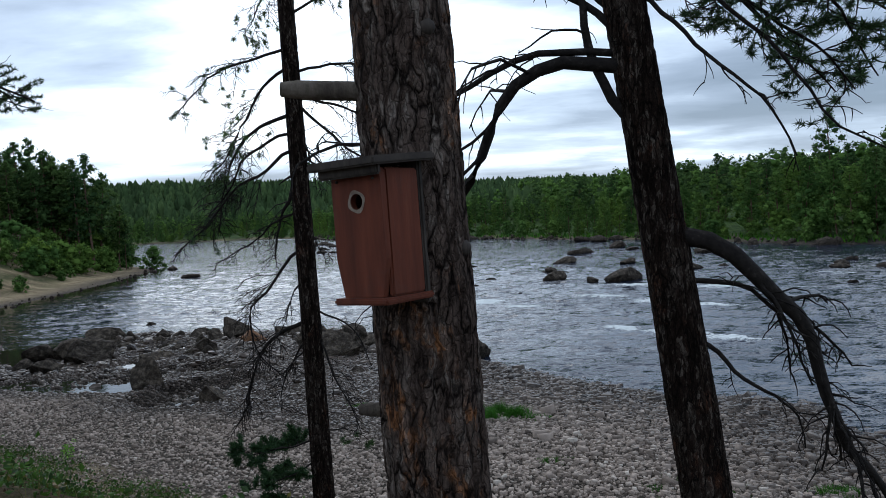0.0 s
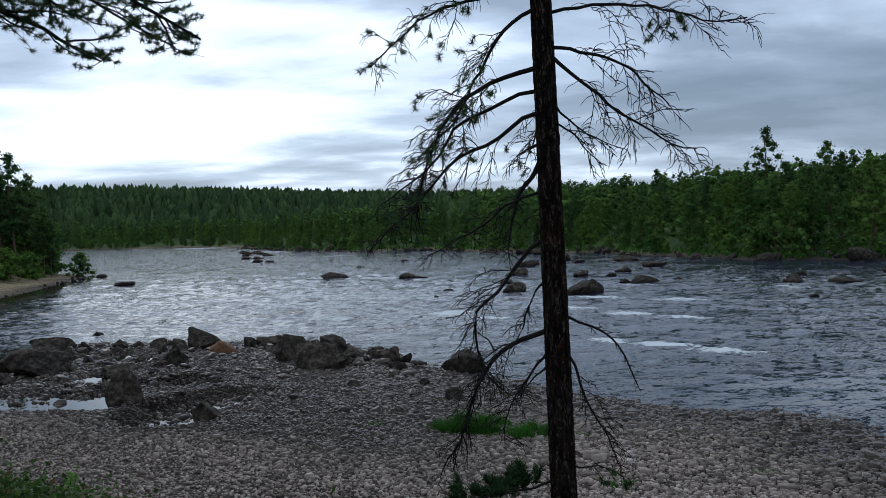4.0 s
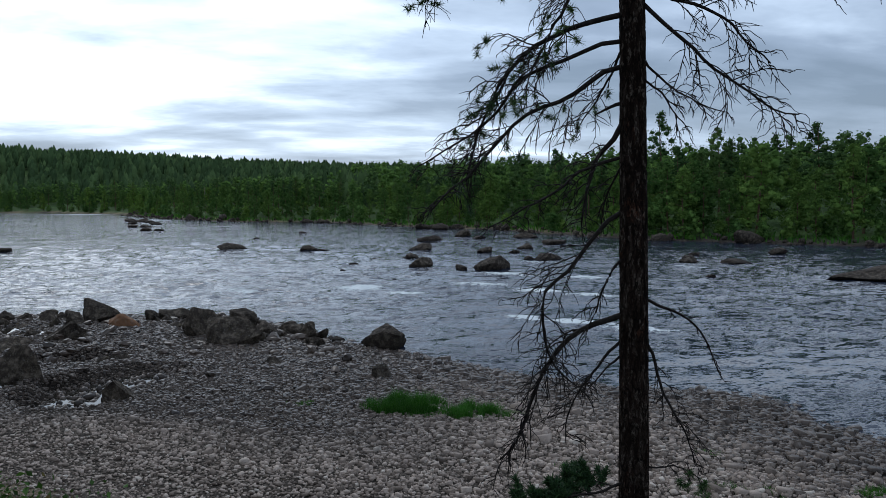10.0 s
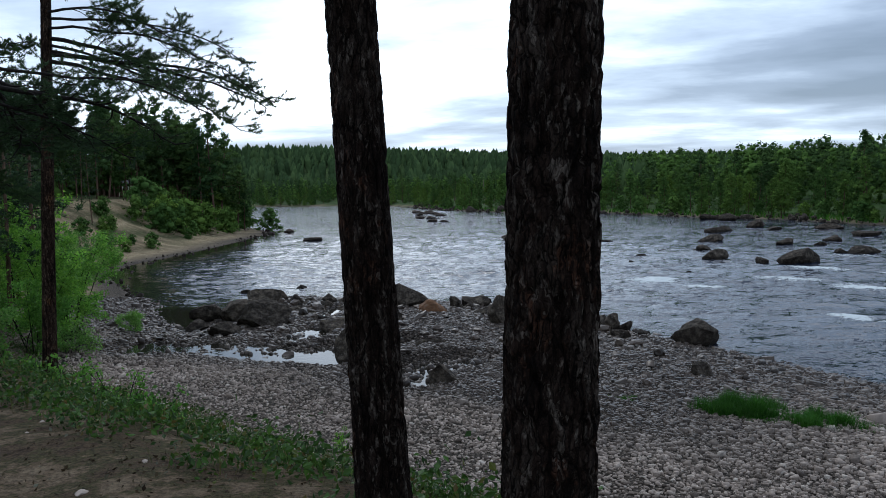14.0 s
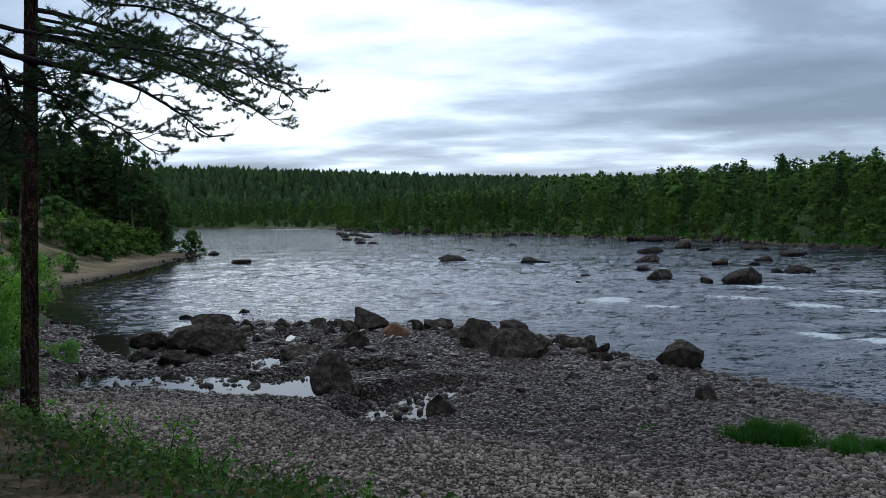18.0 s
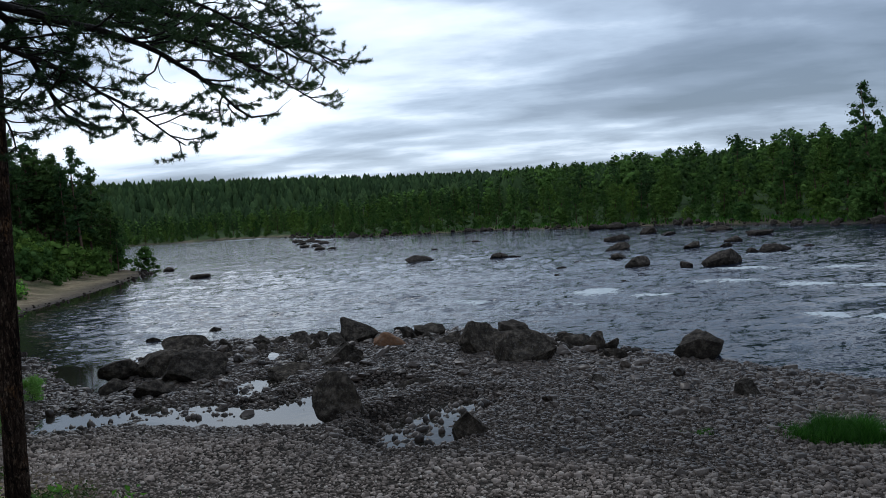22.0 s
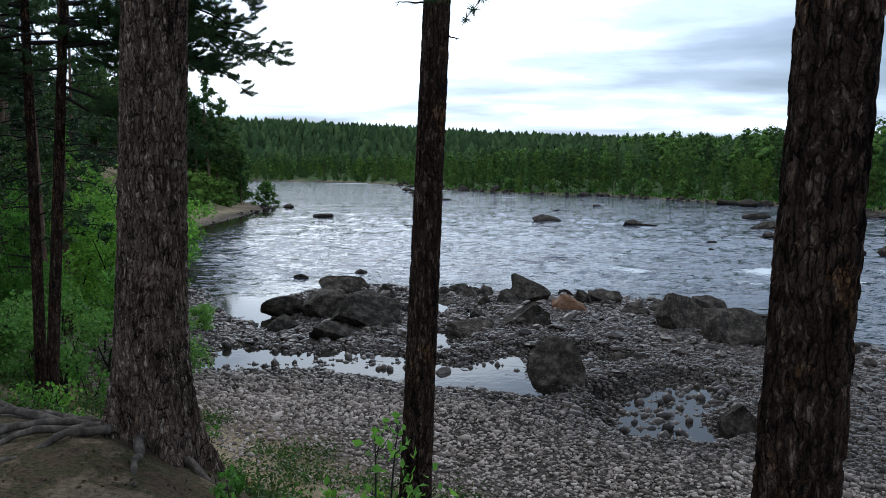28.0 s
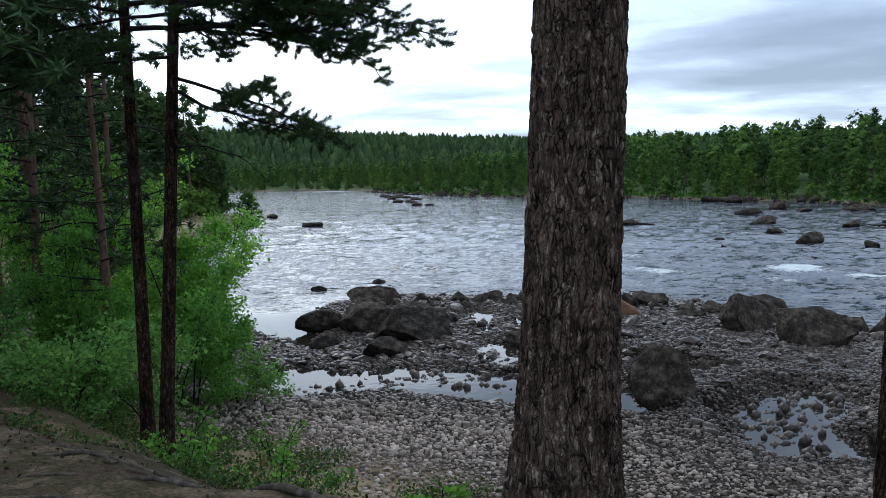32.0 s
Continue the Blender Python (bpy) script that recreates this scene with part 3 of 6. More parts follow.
def height(x, y):
    x, y = np.asarray(x, float), np.asarray(y, float)
    d, s, u, far = zones(x, y)
    beach = np.interp(d, [-30, -8, -2, 0, 2, 6, 12, 20], [-2.5, -1.2, -0.3, 0, 0.14, 0.42, 0.72, 0.95])
    edge = 1.1 * (fbm(x * 0.45, y * 0.45, 3, 15) - 0.5) * smoothstep(0.8, 2.4, u)
    bank = np.interp(u + edge, BANK_U, BANK_Z) + np.clip(0.036 * (17 - s), -0.6, 0.7) * smoothstep(7.5, 2.5, u)
    bank = bank + 0.22 * (fbm(x * 0.8, y * 0.8, 3, 5) - 0.5) * smoothstep(1.0, 3.0, u) * smoothstep(10, 7, u)
    near = np.maximum(beach, np.where(d > 0, bank, -9))
    left = np.interp(d, [-30, -8, 0, 4, 7, 15, 22, 60], [-2.5, -1.2, 0, 0.5, 1.4, 5.4, 6.0, 7.5]) + 0.5 * (fbm(x * 0.15, y * 0.15, 3, 9) - 0.5) * smoothstep(3, 9, d)
    w = smoothstep(30, 46, s) * smoothstep(-3, 6, u)
    z = near * (1 - w) + left * w
    land = np.interp(d, [-30, -8, 0, 3, 8, 40, 120, 400, 900], [-2.5, -1.2, 0, 0.5, 0.9, 3.4, 6.0, 12, 18])
    z = np.where(far, land, z)
    bearing, reach = np.degrees(np.arctan2(x + 6, y - 4)), np.hypot(x + 6, y - 4)
    crest = np.interp(bearing, [-60, -23, -13, -5, 0, 6, 12, 20, 40], [30, 28.5, 24.5, 22, 20, 17.5, 15.5, 15, 18])
    hill = crest * smoothstep(150, 540, reach) * smoothstep(4, 110, d) * (0.92 + 0.16 * fbm(x * 0.006, y * 0.006, 2, 3))
    z = np.where(d > 0, np.maximum(z, np.where(far | (s > 120), hill, -9)), z)
    z = z + 0.05 * (fbm(x * 1.7, y * 1.7, 3, 2) - 0.5) * smoothstep(-2, 3, d)
    for ring in POOLS:
        near_pool = (np.abs(x - ring[0][0]) < 14) & (np.abs(y - ring[0][1]) < 14)
        if near_pool.any():
            px, py = x[near_pool], y[near_pool]
            e = to_line(px, py, ring + ring[:1]) * np.where(inside(px, py, ring), 1, -1)
            edge = 0.30 + 0.5 * (fbm(px * 2.2, py * 2.2, 3, 6) - 0.5)
            z[near_pool] = np.where(e + edge > -0.6, np.interp(e + edge, [-0.6, 0.0, 0.5], [0.34, 0.29, 0.16]) * 1.0 + np.maximum(0, z[near_pool] - 0.34) * smoothstep(0.1, -0.6, e + edge), z[near_pool])
    return z


def spaced(*stretches):
    return np.concatenate([np.arange(a, b, step) for a, b, step in stretches])


def grid_sheet(xs, ys):
    gx, gy = np.meshgrid(xs, ys)
    n, m = len(xs), len(ys)
    a = (np.arange(m - 1)[:, None] * n + np.arange(n - 1)[None]).ravel()
    return gx.ravel(), gy.ravel(), np.stack([a, a + 1, a + n + 1, a + n], 1)


gx, gy, quads = grid_sheet(spaced((-1500, -300, 120), (-300, -90, 12), (-90, -34, 2.0), (-34, -22, 0.3), (-22, -6, 0.16), (-6, 14, 0.3), (14, 70, 2.0), (70, 300, 12), (300, 1501, 120)),
                           spaced((-900, -150, 90), (-150, -20, 10), (-20, -4, 1.5), (-4, 24, 0.3), (24, 43, 0.16), (43, 50, 0.3), (50, 110, 1.5), (110, 380, 6), (380, 800, 30), (800, 2001, 150)))
gz = height(gx, gy)
gd, gs, gu, gfar = zones(gx, gy)
mottle = fbm(gx * 0.5, gy * 0.5, 4, 11)
wetness = smoothstep(7.5, 1.0, gd + 3.0 * (mottle - 0.5)) * (~gfar) * smoothstep(52, 44, gs)
wetness = np.maximum(wetness, smoothstep(7, 1, to_line(gx, gy, POOLS[0])) * 0.9 * (gu > 8))
sandy = smoothstep(9.5, 7.5, gu + 2.0 * (mottle - 0.5)) * (gs < 45) * (gd > 4)
left_w = smoothstep(32, 44, gs) * (gd > 0)
sandy = np.maximum(sandy, left_w * smoothstep(1.0, 3.0, gd))
mossy = smoothstep(6.8, 4.6, gu + 2.2 * (mottle - 0.5)) * (gs < 45) * (gd > 4)
mossy = np.maximum(mossy, left_w * smoothstep(0.44, 0.54, mottle) * smoothstep(3, 5, gd))
woody = np.where(gfar, smoothstep(1.5, 4, gd), np.maximum(smoothstep(14, 24, gd), 0.4 * smoothstep(0.5, 0.6, mottle) * smoothstep(3, 5, gd)) * left_w)
ground = tagged(new("ground", mesh_from("ground", np.stack([gx, gy, gz], 1), quads, M_GROUND, True, {"wet": wetness, "sand": sandy, "moss": mossy, "wood": woody})),
                "grey shingle beach below a sandy, mossy river bank", "ground", kind="structure")

# ---- the river ----
wx, wy, wq = grid_sheet(spaced((-420, -60, 10), (-60, -30, 1.0), (-30, 40, 0.35), (40, 120, 1.5), (120, 440, 20)), spaced((-340, 0, 20), (0, 14, 1), (14, 76, 0.35), (76, 130, 1.0), (130, 460, 5)))
wd = zones(wx, wy)[0]
calm = np.clip(np.exp(-((wx + 22.5) ** 2 + (wy - 40.5) ** 2) / 10) + 0.7 * smoothstep(5, 1.0, -wd) * (wx < -19) + 0.35 * np.exp(-((wx + 37) / 9) ** 2) * smoothstep(150, 90, wy), 0, 1)
FOAM = [(2.4, 54.4, 2.0, 1.0, 1.0), (4.9, 51.4, 1.6, 0.6, 0.8), (10.5, 55, 2.6, 0.7, 0.9), (13.2, 50.6, 2.2, 0.7, 0.9), (15.6, 47.6, 2.4, 0.6, 0.8), (-4.7, 55, 2.2, 0.6, 0.7), (-4.8, 63, 2.4, 0.6, 0.55),
        (0.2, 50.6, 1.4, 0.4, 0.6), (-10, 62, 1.6, 0.5, 0.5), (8.6, 40.2, 1.5, 0.35, 1.0), (10.6, 38, 2.0, 0.45, 1.05), (12.6, 35.6, 1.9, 0.4, 0.95), (-2.1, 71, 2.0, 0.6, 0.5), (14.5, 61, 3.0, 0.6, 0.8), (19, 57, 3.2, 0.7, 0.7), (24, 53, 3.0, 0.6, 0.6),
        (20, 70, 4, 0.7, 0.5), (8, 78, 5, 0.8, 0.45), (-12, 90, 6, 0.8, 0.4), (30, 62, 4, 0.8, 0.5), (-30, 210, 14, 5, 0.5), (-60, 285, 20, 6, 0.6), (-10, 165, 10, 3, 0.4)]
foam = -0.28 + 0.16 * smoothstep(8, 22, -wd) * smoothstep(-32, -12, wx) + 0 * wx
run = fbm(wx * 0.3 + wy * 0.2, wy * 0.45 - wx * 0.25, 4, 21)
foam = foam + 0.30 * smoothstep(0.5, 0.75, run) * (1 - calm)
for fx, fy, long, wide, power in FOAM:
    a, b = (wx - fx) * 0.79 - (wy - fy) * 0.61, (wx - fx) * 0.61 + (wy - fy) * 0.79
    foam = np.maximum(foam, -0.2 + (power + 0.36) * np.exp(-(a / (long * 1.1)) ** 2 - (b / (wide * 2.1)) ** 2))
swell = smoothstep(140, 80, wy) * (fbm(wx * 0.55 - wy * 0.25, wy * 1.1 + wx * 0.5, 3, 31) - 0.5) * 0.30 * (1 - calm) * smoothstep(1, 6, -wd) + 0.16 * np.maximum(foam, 0) * (1 - calm) * (fbm(wx * 2.1, wy * 2.1, 2, 33))
keep = (wd < 1.6)
kq = keep[wq].any(axis=1)
used = np.unique(wq[kq])
index = np.zeros(len(wx), np.int64)
index[used] = np.arange(len(used))
tagged(new("water", mesh_from("water", np.stack([wx, wy, np.maximum(swell, -0.06)], 1)[used], index[wq[kq]], M_WATER, True, {"foam": foam[used], "calm": calm[used]})),
       "dark rippled river water with white foam in the rapids", "water", kind="structure")
for ring in POOLS:
    rx, ry = [q[0] for q in ring], [q[1] for q in ring]
    px, py, pq = grid_sheet(np.arange(min(rx) - 0.9, max(rx) + 1.0, 0.2), np.arange(min(ry) - 0.9, max(ry) + 1.0, 0.2))
    wide = inside(px, py, ring) | (to_line(px, py, ring + ring[:1]) < 0.7)
    pq = pq[wide[pq].all(axis=1)]
    used, index = np.unique(pq), np.zeros(len(px), np.int64)
    index[used] = np.arange(len(used))
    tagged(new("water", mesh_from("water", np.stack([px, py, 0 * px + 0.285], 1)[used], index[pq], M_POOL)), "still shallow pool reflecting the sky among pebbles", "water", kind="structure")


# ---- stones ----
def icosphere(level):
    bm = bmesh.new()
    bmesh.ops.create_icosphere(bm, subdivisions=level, radius=1)
    bm.verts.ensure_lookup_table()
    v = np.array([q.co for q in bm.verts])
    f = np.array([[q.index for q in p.verts] for p in bm.faces])
    bm.free()
    return v, f


ICO = {n: icosphere(n) for n in (1, 2, 3, 4, 5)}
# a plain pebble: a twelve-sided lump
ICO[0] = (np.array([(x, y, z) for x in (-0.75, 0.75) for y in (-0.75, 0.75) for z in (-0.8, 0.8)]), np.array([(0, 1, 3), (0, 3, 2), (4, 6, 7), (4, 7, 5), (0, 4, 5), (0, 5, 1), (2, 3, 7), (2, 7, 6), (1, 5, 7), (1, 7, 3)]))


def rock_shape(seed, level=4, cuts=17, rough=0.10):
    """A broken boulder: a ball chipped by planes, then roughened."""
    r = np.random.default_rng(seed)
    v, f = ICO[level]
    v = v * (1 + 0.12 * np.stack([np.sin(v[:, 0] * 2.1 + r.random() * 6), np.sin(v[:, 1] * 2.3 + r.random() * 6), np.sin(v[:, 2] * 2.5 + r.random() * 6)], 1).sum(1)[:, None] / 1.7)
    for i in range(cuts):
        n = r.normal(size=3)
        n /= np.linalg.norm(n)
        reach = v @ n
        over = np.maximum(reach - r.uniform(0.36, 0.75), 0)
        v = v - n * over[:, None] * 0.97
    v = v / np.abs(v).max(axis=0)
    v[:, :2] *= (1.0 - 0.14 * np.maximum(v[:, 2:], 0))
    offset = r.random(3) * 40
    for scale, amp in ((2.2, rough), (5.0, rough * 0.45), (11.0, rough * 0.22)):
        v = v * (1 + amp * np.array([noise.noise(Vector(q * scale + offset)) for q in v])[:, None])
    return v, f


ROCKS = [  # x, y, ground height, width, height, depth, turn, seed
    (-20.2, 39.9, 0.02, 1.73, 0.79, 1.22, -15, 1), (-17.1, 37.7, 0.15, 3, 1.12, 2.12, 7, 2), (-18.6, 39.5, 0.15, 2.04, 1.08, 1.44, 4, 3), (-18.6, 44.1, 0.15, 2.49, 0.89, 1.76, -22, 4), (-16.8, 42.7, 0.15, 1, 0.75, 0.7, -7, 5), (-16.2, 43.3, 0.15, 0.93, 0.51, 0.66, 28, 6), (-15.4, 43.3, 0.15, 1.01, 0.68, 0.71, 8, 7),
    (-13.2, 44.8, 0.15, 0.99, 0.35, 0.7, 0, 8), (-12.7, 41.6, 0.15, 0.55, 0.62, 0.39, 10, 9), (-11.1, 42.2, 0.15, 1.76, 1.21, 1.24, 7, 10), (-11.9, 41.2, 0.15, 1.23, 0.76, 0.87, -26, 11), (-11.4, 36.9, 0.15, 1.91, 0.97, 1.35, 8, 12), (-10.9, 29.1, 0.3, 1.44, 1.35, 1.02, -30, 13), (-8.6, 32, 0.15, 1.6, 0.71, 1.13, 28, 14),
    (-6.3, 37.6, 0.15, 1.75, 1.25, 1.24, 23, 15), (-4.7, 39.8, 0.15, 1.42, 1.08, 1.01, 0, 16), (-5, 35.4, 0.15, 2.23, 1.18, 1.58, -14, 17), (-8, 43.1, 0.15, 1.55, 0.7, 1.09, 5, 18), (-8.8, 42.5, 0.15, 0.69, 0.6, 0.49, -16, 19), (-8, 41.6, 0.15, 0.74, 0.46, 0.52, -18, 20), (-2, 37.1, 0.02, 0.83, 0.67, 0.58, 15, 21),
    (-1.3, 37.1, 0.02, 0.72, 0.43, 0.51, 0, 22), (-2.5, 40.7, 0.02, 0.55, 0.25, 0.39, 4, 23), (-1.9, 40.1, 0.02, 0.49, 0.17, 0.35, 23, 24), (1, 34.2, 0.02, 1.95, 0.98, 1.4, 10, 9), (-3.6, 30.7, 0.15, 1.02, 0.43, 0.72, 0, 26), (-7.7, 25.8, 0.3, 1.25, 0.93, 0.89, -5, 27), (-6.9, 25.3, 0.3, 0.84, 0.39, 0.59, 10, 28),
    (-4.9, 23.9, 0.3, 0.72, 0.25, 0.51, 25, 29), (-0.1, 28.1, 0.15, 0.75, 0.52, 0.53, -21, 30), (-13.2, 36.1, 0.15, 2.37, 0.64, 1.68, -16, 31), (-17.5, 34.8, 0.3, 1.28, 0.52, 0.91, 10, 32), (-19.4, 36.9, 0.15, 1.18, 0.44, 0.83, -21, 33), (-13, 38.6, 0.15, 0.85, 0.57, 0.6, 25, 34), (-14.2, 42, 0.15, 1.26, 0.31, 0.89, 29, 35),
    (-10.8, 36.4, 0.15, 1.05, 0.72, 0.74, 3, 36), (-7.2, 39.9, 0.15, 1.18, 0.5, 0.83, -6, 37), (-8.4, 39.1, 0.15, 1.26, 0.31, 0.89, 17, 38),
]
RIVER_ROCKS = [  # x, y, width, height, seed
    (17.2, 104.9, 4.1, 0.89, 50), (13.2, 88.4, 2.3, 1.39, 51), (10.2, 77.8, 1.3, 0.72, 52), (9.5, 69.4, 2, 0.96, 53), (12.1, 65.7, 1.1, 0.51, 54), (18.9, 83.2, 2.2, 0.71, 55), (14.5, 64.8, 3, 1.41, 56), (21.5, 81.4, 1.2, 0.62, 57), (24.4, 86.9, 2.1, 0.76, 58),
    (20.2, 72.8, 1, 0.5, 59), (21.9, 72.7, 2.2, 0.75, 60), (30.5, 94, 2.9, 0.95, 61), (31.4, 108.5, 3.4, 0.89, 62), (24.6, 114.3, 2.5, 1.26, 63), (26.3, 134.7, 3.2, 1.4, 64), (24.7, 140.4, 3.8, 1.1, 65), (36.8, 73, 1.3, 0.37, 66), (32.3, 66.3, 1.6, 0.58, 67),
    (-6.8, 96.8, 3.4, 0.9, 68), (1.4, 91.6, 1.9, 0.72, 69), (3.1, 91.1, 1.5, 0.26, 70), (-31.6, 100.3, 2.3, 0.68, 71), (-22.1, 50.6, 0.8, 0.27, 72), (-19.4, 52.8, 1.1, 0.28, 73), (-32.5, 203, 2.6, 0.9, 150), (-29.5, 199, 3.2, 1.1, 151), (-27, 194, 2.2, 0.8, 152), (-34, 208, 2.4, 0.8, 153), (-24.5, 181, 2.4, 0.7, 154), (-30, 187, 1.8, 0.6, 155), (-27.2, 168, 2.2, 0.8, 75), (-24.6, 166, 2.4, 0.7, 156), (-22.6, 151, 1.9, 0.6, 76), (-20.2, 150, 1.8, 0.5, 157),
    (9.4, 176.8, 3.8, 0.9, 77), (3.1, 131.7, 1.3, 0.5, 78), (-3.9, 118.7, 1.2, 0.28, 79), (-40.8, 121.2, 1.4, 0.64, 80), (25.1, 108, 2.6, 0.53, 81), (7.4, 78.6, 1.8, 0.2, 82), (5.4, 59.4, 0.6, 0.2, 83), (4, 72.6, 1.1, 0.24, 84), (25.4, 73.9, 1, 0.27, 85),
    (37.6, 50.3, 5.4, 1.34, 86), (33.3, 67.6, 1.3, 0.63, 87), (35.7, 64.5, 2.2, 0.58, 88), (45.3, 72.1, 2.4, 0.84, 89), (27.6, 55, 0.8, 0.3, 90), (2.6, 66.8, 0.5, 0.25, 91), (9.8, 78.3, 2.1, 0.21, 92),
]


def boulder(where, w, h, deep, turn, seed, material, label, group, level=4):
    v, f = rock_shape(seed, level)
    v = v * np.array([w * 0.54, deep * 0.52, h * 0.60])
    if seed in (1, 13, 14, 17):     # the broken blocks with level tops
        v[:, 2] = np.minimum(v[:, 2], h * 0.40 + 0.06 * v[:, 0] + 0.15 * v[:, 2]) * 1.15
    v[:, 2] = np.maximum(v[:, 2] + h * 0.34, -0.25)
    a = radians(turn)
    v = np.stack([v[:, 0] * math.cos(a) - v[:, 1] * math.sin(a), v[:, 0] * math.sin(a) + v[:, 1] * math.cos(a), v[:, 2]], 1)
    ob = new("boulder", mesh_from("boulder", v, f, material, False, {"wet": smoothstep(0.35, 0.05, v[:, 2] + where[2])}))
    ob.location = where
    return tagged(ob, label, "boulder", group)


for x, y, z, w, h, deep, turn, seed in ROCKS:
    size = "large" if w > 1.7 else "medium" if w > 1.0 else "small"
    boulder((x, y, z - 0.02), w, h * 1.15, deep, turn, seed, M_ROCK, size + " rough grey-brown boulder among pebbles at the waterside", "boulders on the shingle spit")
boulder((-9.8, 40.3, 0.13), 1.75, 0.9, 1.2, -15, 5, M_ROCK_ORANGE, "rusty orange boulder among grey stones at the waterside", "boulders on the shingle spit")
# more of the chain of boulders along the outer edge of the spit
CHAIN = [(-19.6, 39.5), (-18.2, 43.2), (-13.5, 44.6), (-9, 44.2), (-5.2, 42.6), (-2.8, 38.6), (-1.2, 35.6)]
g = np.random.default_rng(8)
for i in range(90):
    q = g.random() * (len(CHAIN) - 1.01)
    a, b = CHAIN[int(q)], CHAIN[int(q) + 1]
    x, y = a[0] + (b[0] - a[0]) * (q % 1) + g.normal(0, 1.0), a[1] + (b[1] - a[1]) * (q % 1) + g.normal(0, 1.1) - 0.8
    w = float(np.exp(g.normal(-0.4, 0.35)))
    if min(math.hypot(x - r[0], y - r[1]) - r[3] * 0.4 for r in ROCKS) < w * 0.4:
        continue
    boulder((x, y, float(height(np.array([x]), np.array([y]))[0]) - 0.06), w, w * g.uniform(0.5, 0.75), w * g.uniform(0.6, 0.9), g.uniform(0, 180), 100 + i, M_ROCK, ("medium" if w > 0.8 else "small") + " dark wet boulder at the edge of the spit", "boulders on the shingle spit", 3)
for x, y, w, h, seed in RIVER_ROCKS:
    boulder((x, y, -0.2), w * 1.12, h * 0.9 + 0.2, w * 0.7, seed * 37 % 60 - 30, seed, M_ROCK, ("large" if w > 2.5 else "small") + " dark boulder standing in the rapids", "boulders in the river", 3)


# ---- trees ----
def rings(centres, radii, sides, turn=0.0):
    """The points of a tube round a line of centres."""
    c, r = np.asarray(centres, float), np.asarray(radii, float)
    t = np.gradient(c, axis=0)
    t /= np.linalg.norm(t, axis=1)[:, None] + 1e-9
    ref = np.where(np.abs(t[:, 2:3]) > 0.9, np.array([[1.0, 0, 0]]), np.array([[0, 0, 1.0]]))
    a = np.cross(ref, t)
    a /= np.linalg.norm(a, axis=1)[:, None] + 1e-9
    b = np.cross(t, a)
    th = np.arange(sides) / sides * 2 * np.pi + turn
    return c[:, None] + (a[:, None] * np.cos(th)[None, :, None] + b[:, None] * np.sin(th)[None, :, None]) * r[:, None, None], th


def tube(bag, centres, radii, sides=6):
    p, _ = rings(centres, radii, sides)
    n = len(p)
    i, j = np.meshgrid(np.arange(n - 1), np.arange(sides), indexing="ij")
    a, b = (i * sides + j).ravel(), (i * sides + (j + 1) % sides).ravel()
    v = np.concatenate([p.reshape(-1, 3), [centres[-1]]])
    tip = np.stack([(n - 1) * sides + np.arange(sides), (n - 1) * sides + (np.arange(sides) + 1) % sides, np.full(sides, n * sides)], 1)
    bag.add(v, tip, np.stack([a, b, b + sides, a + sides], 1))


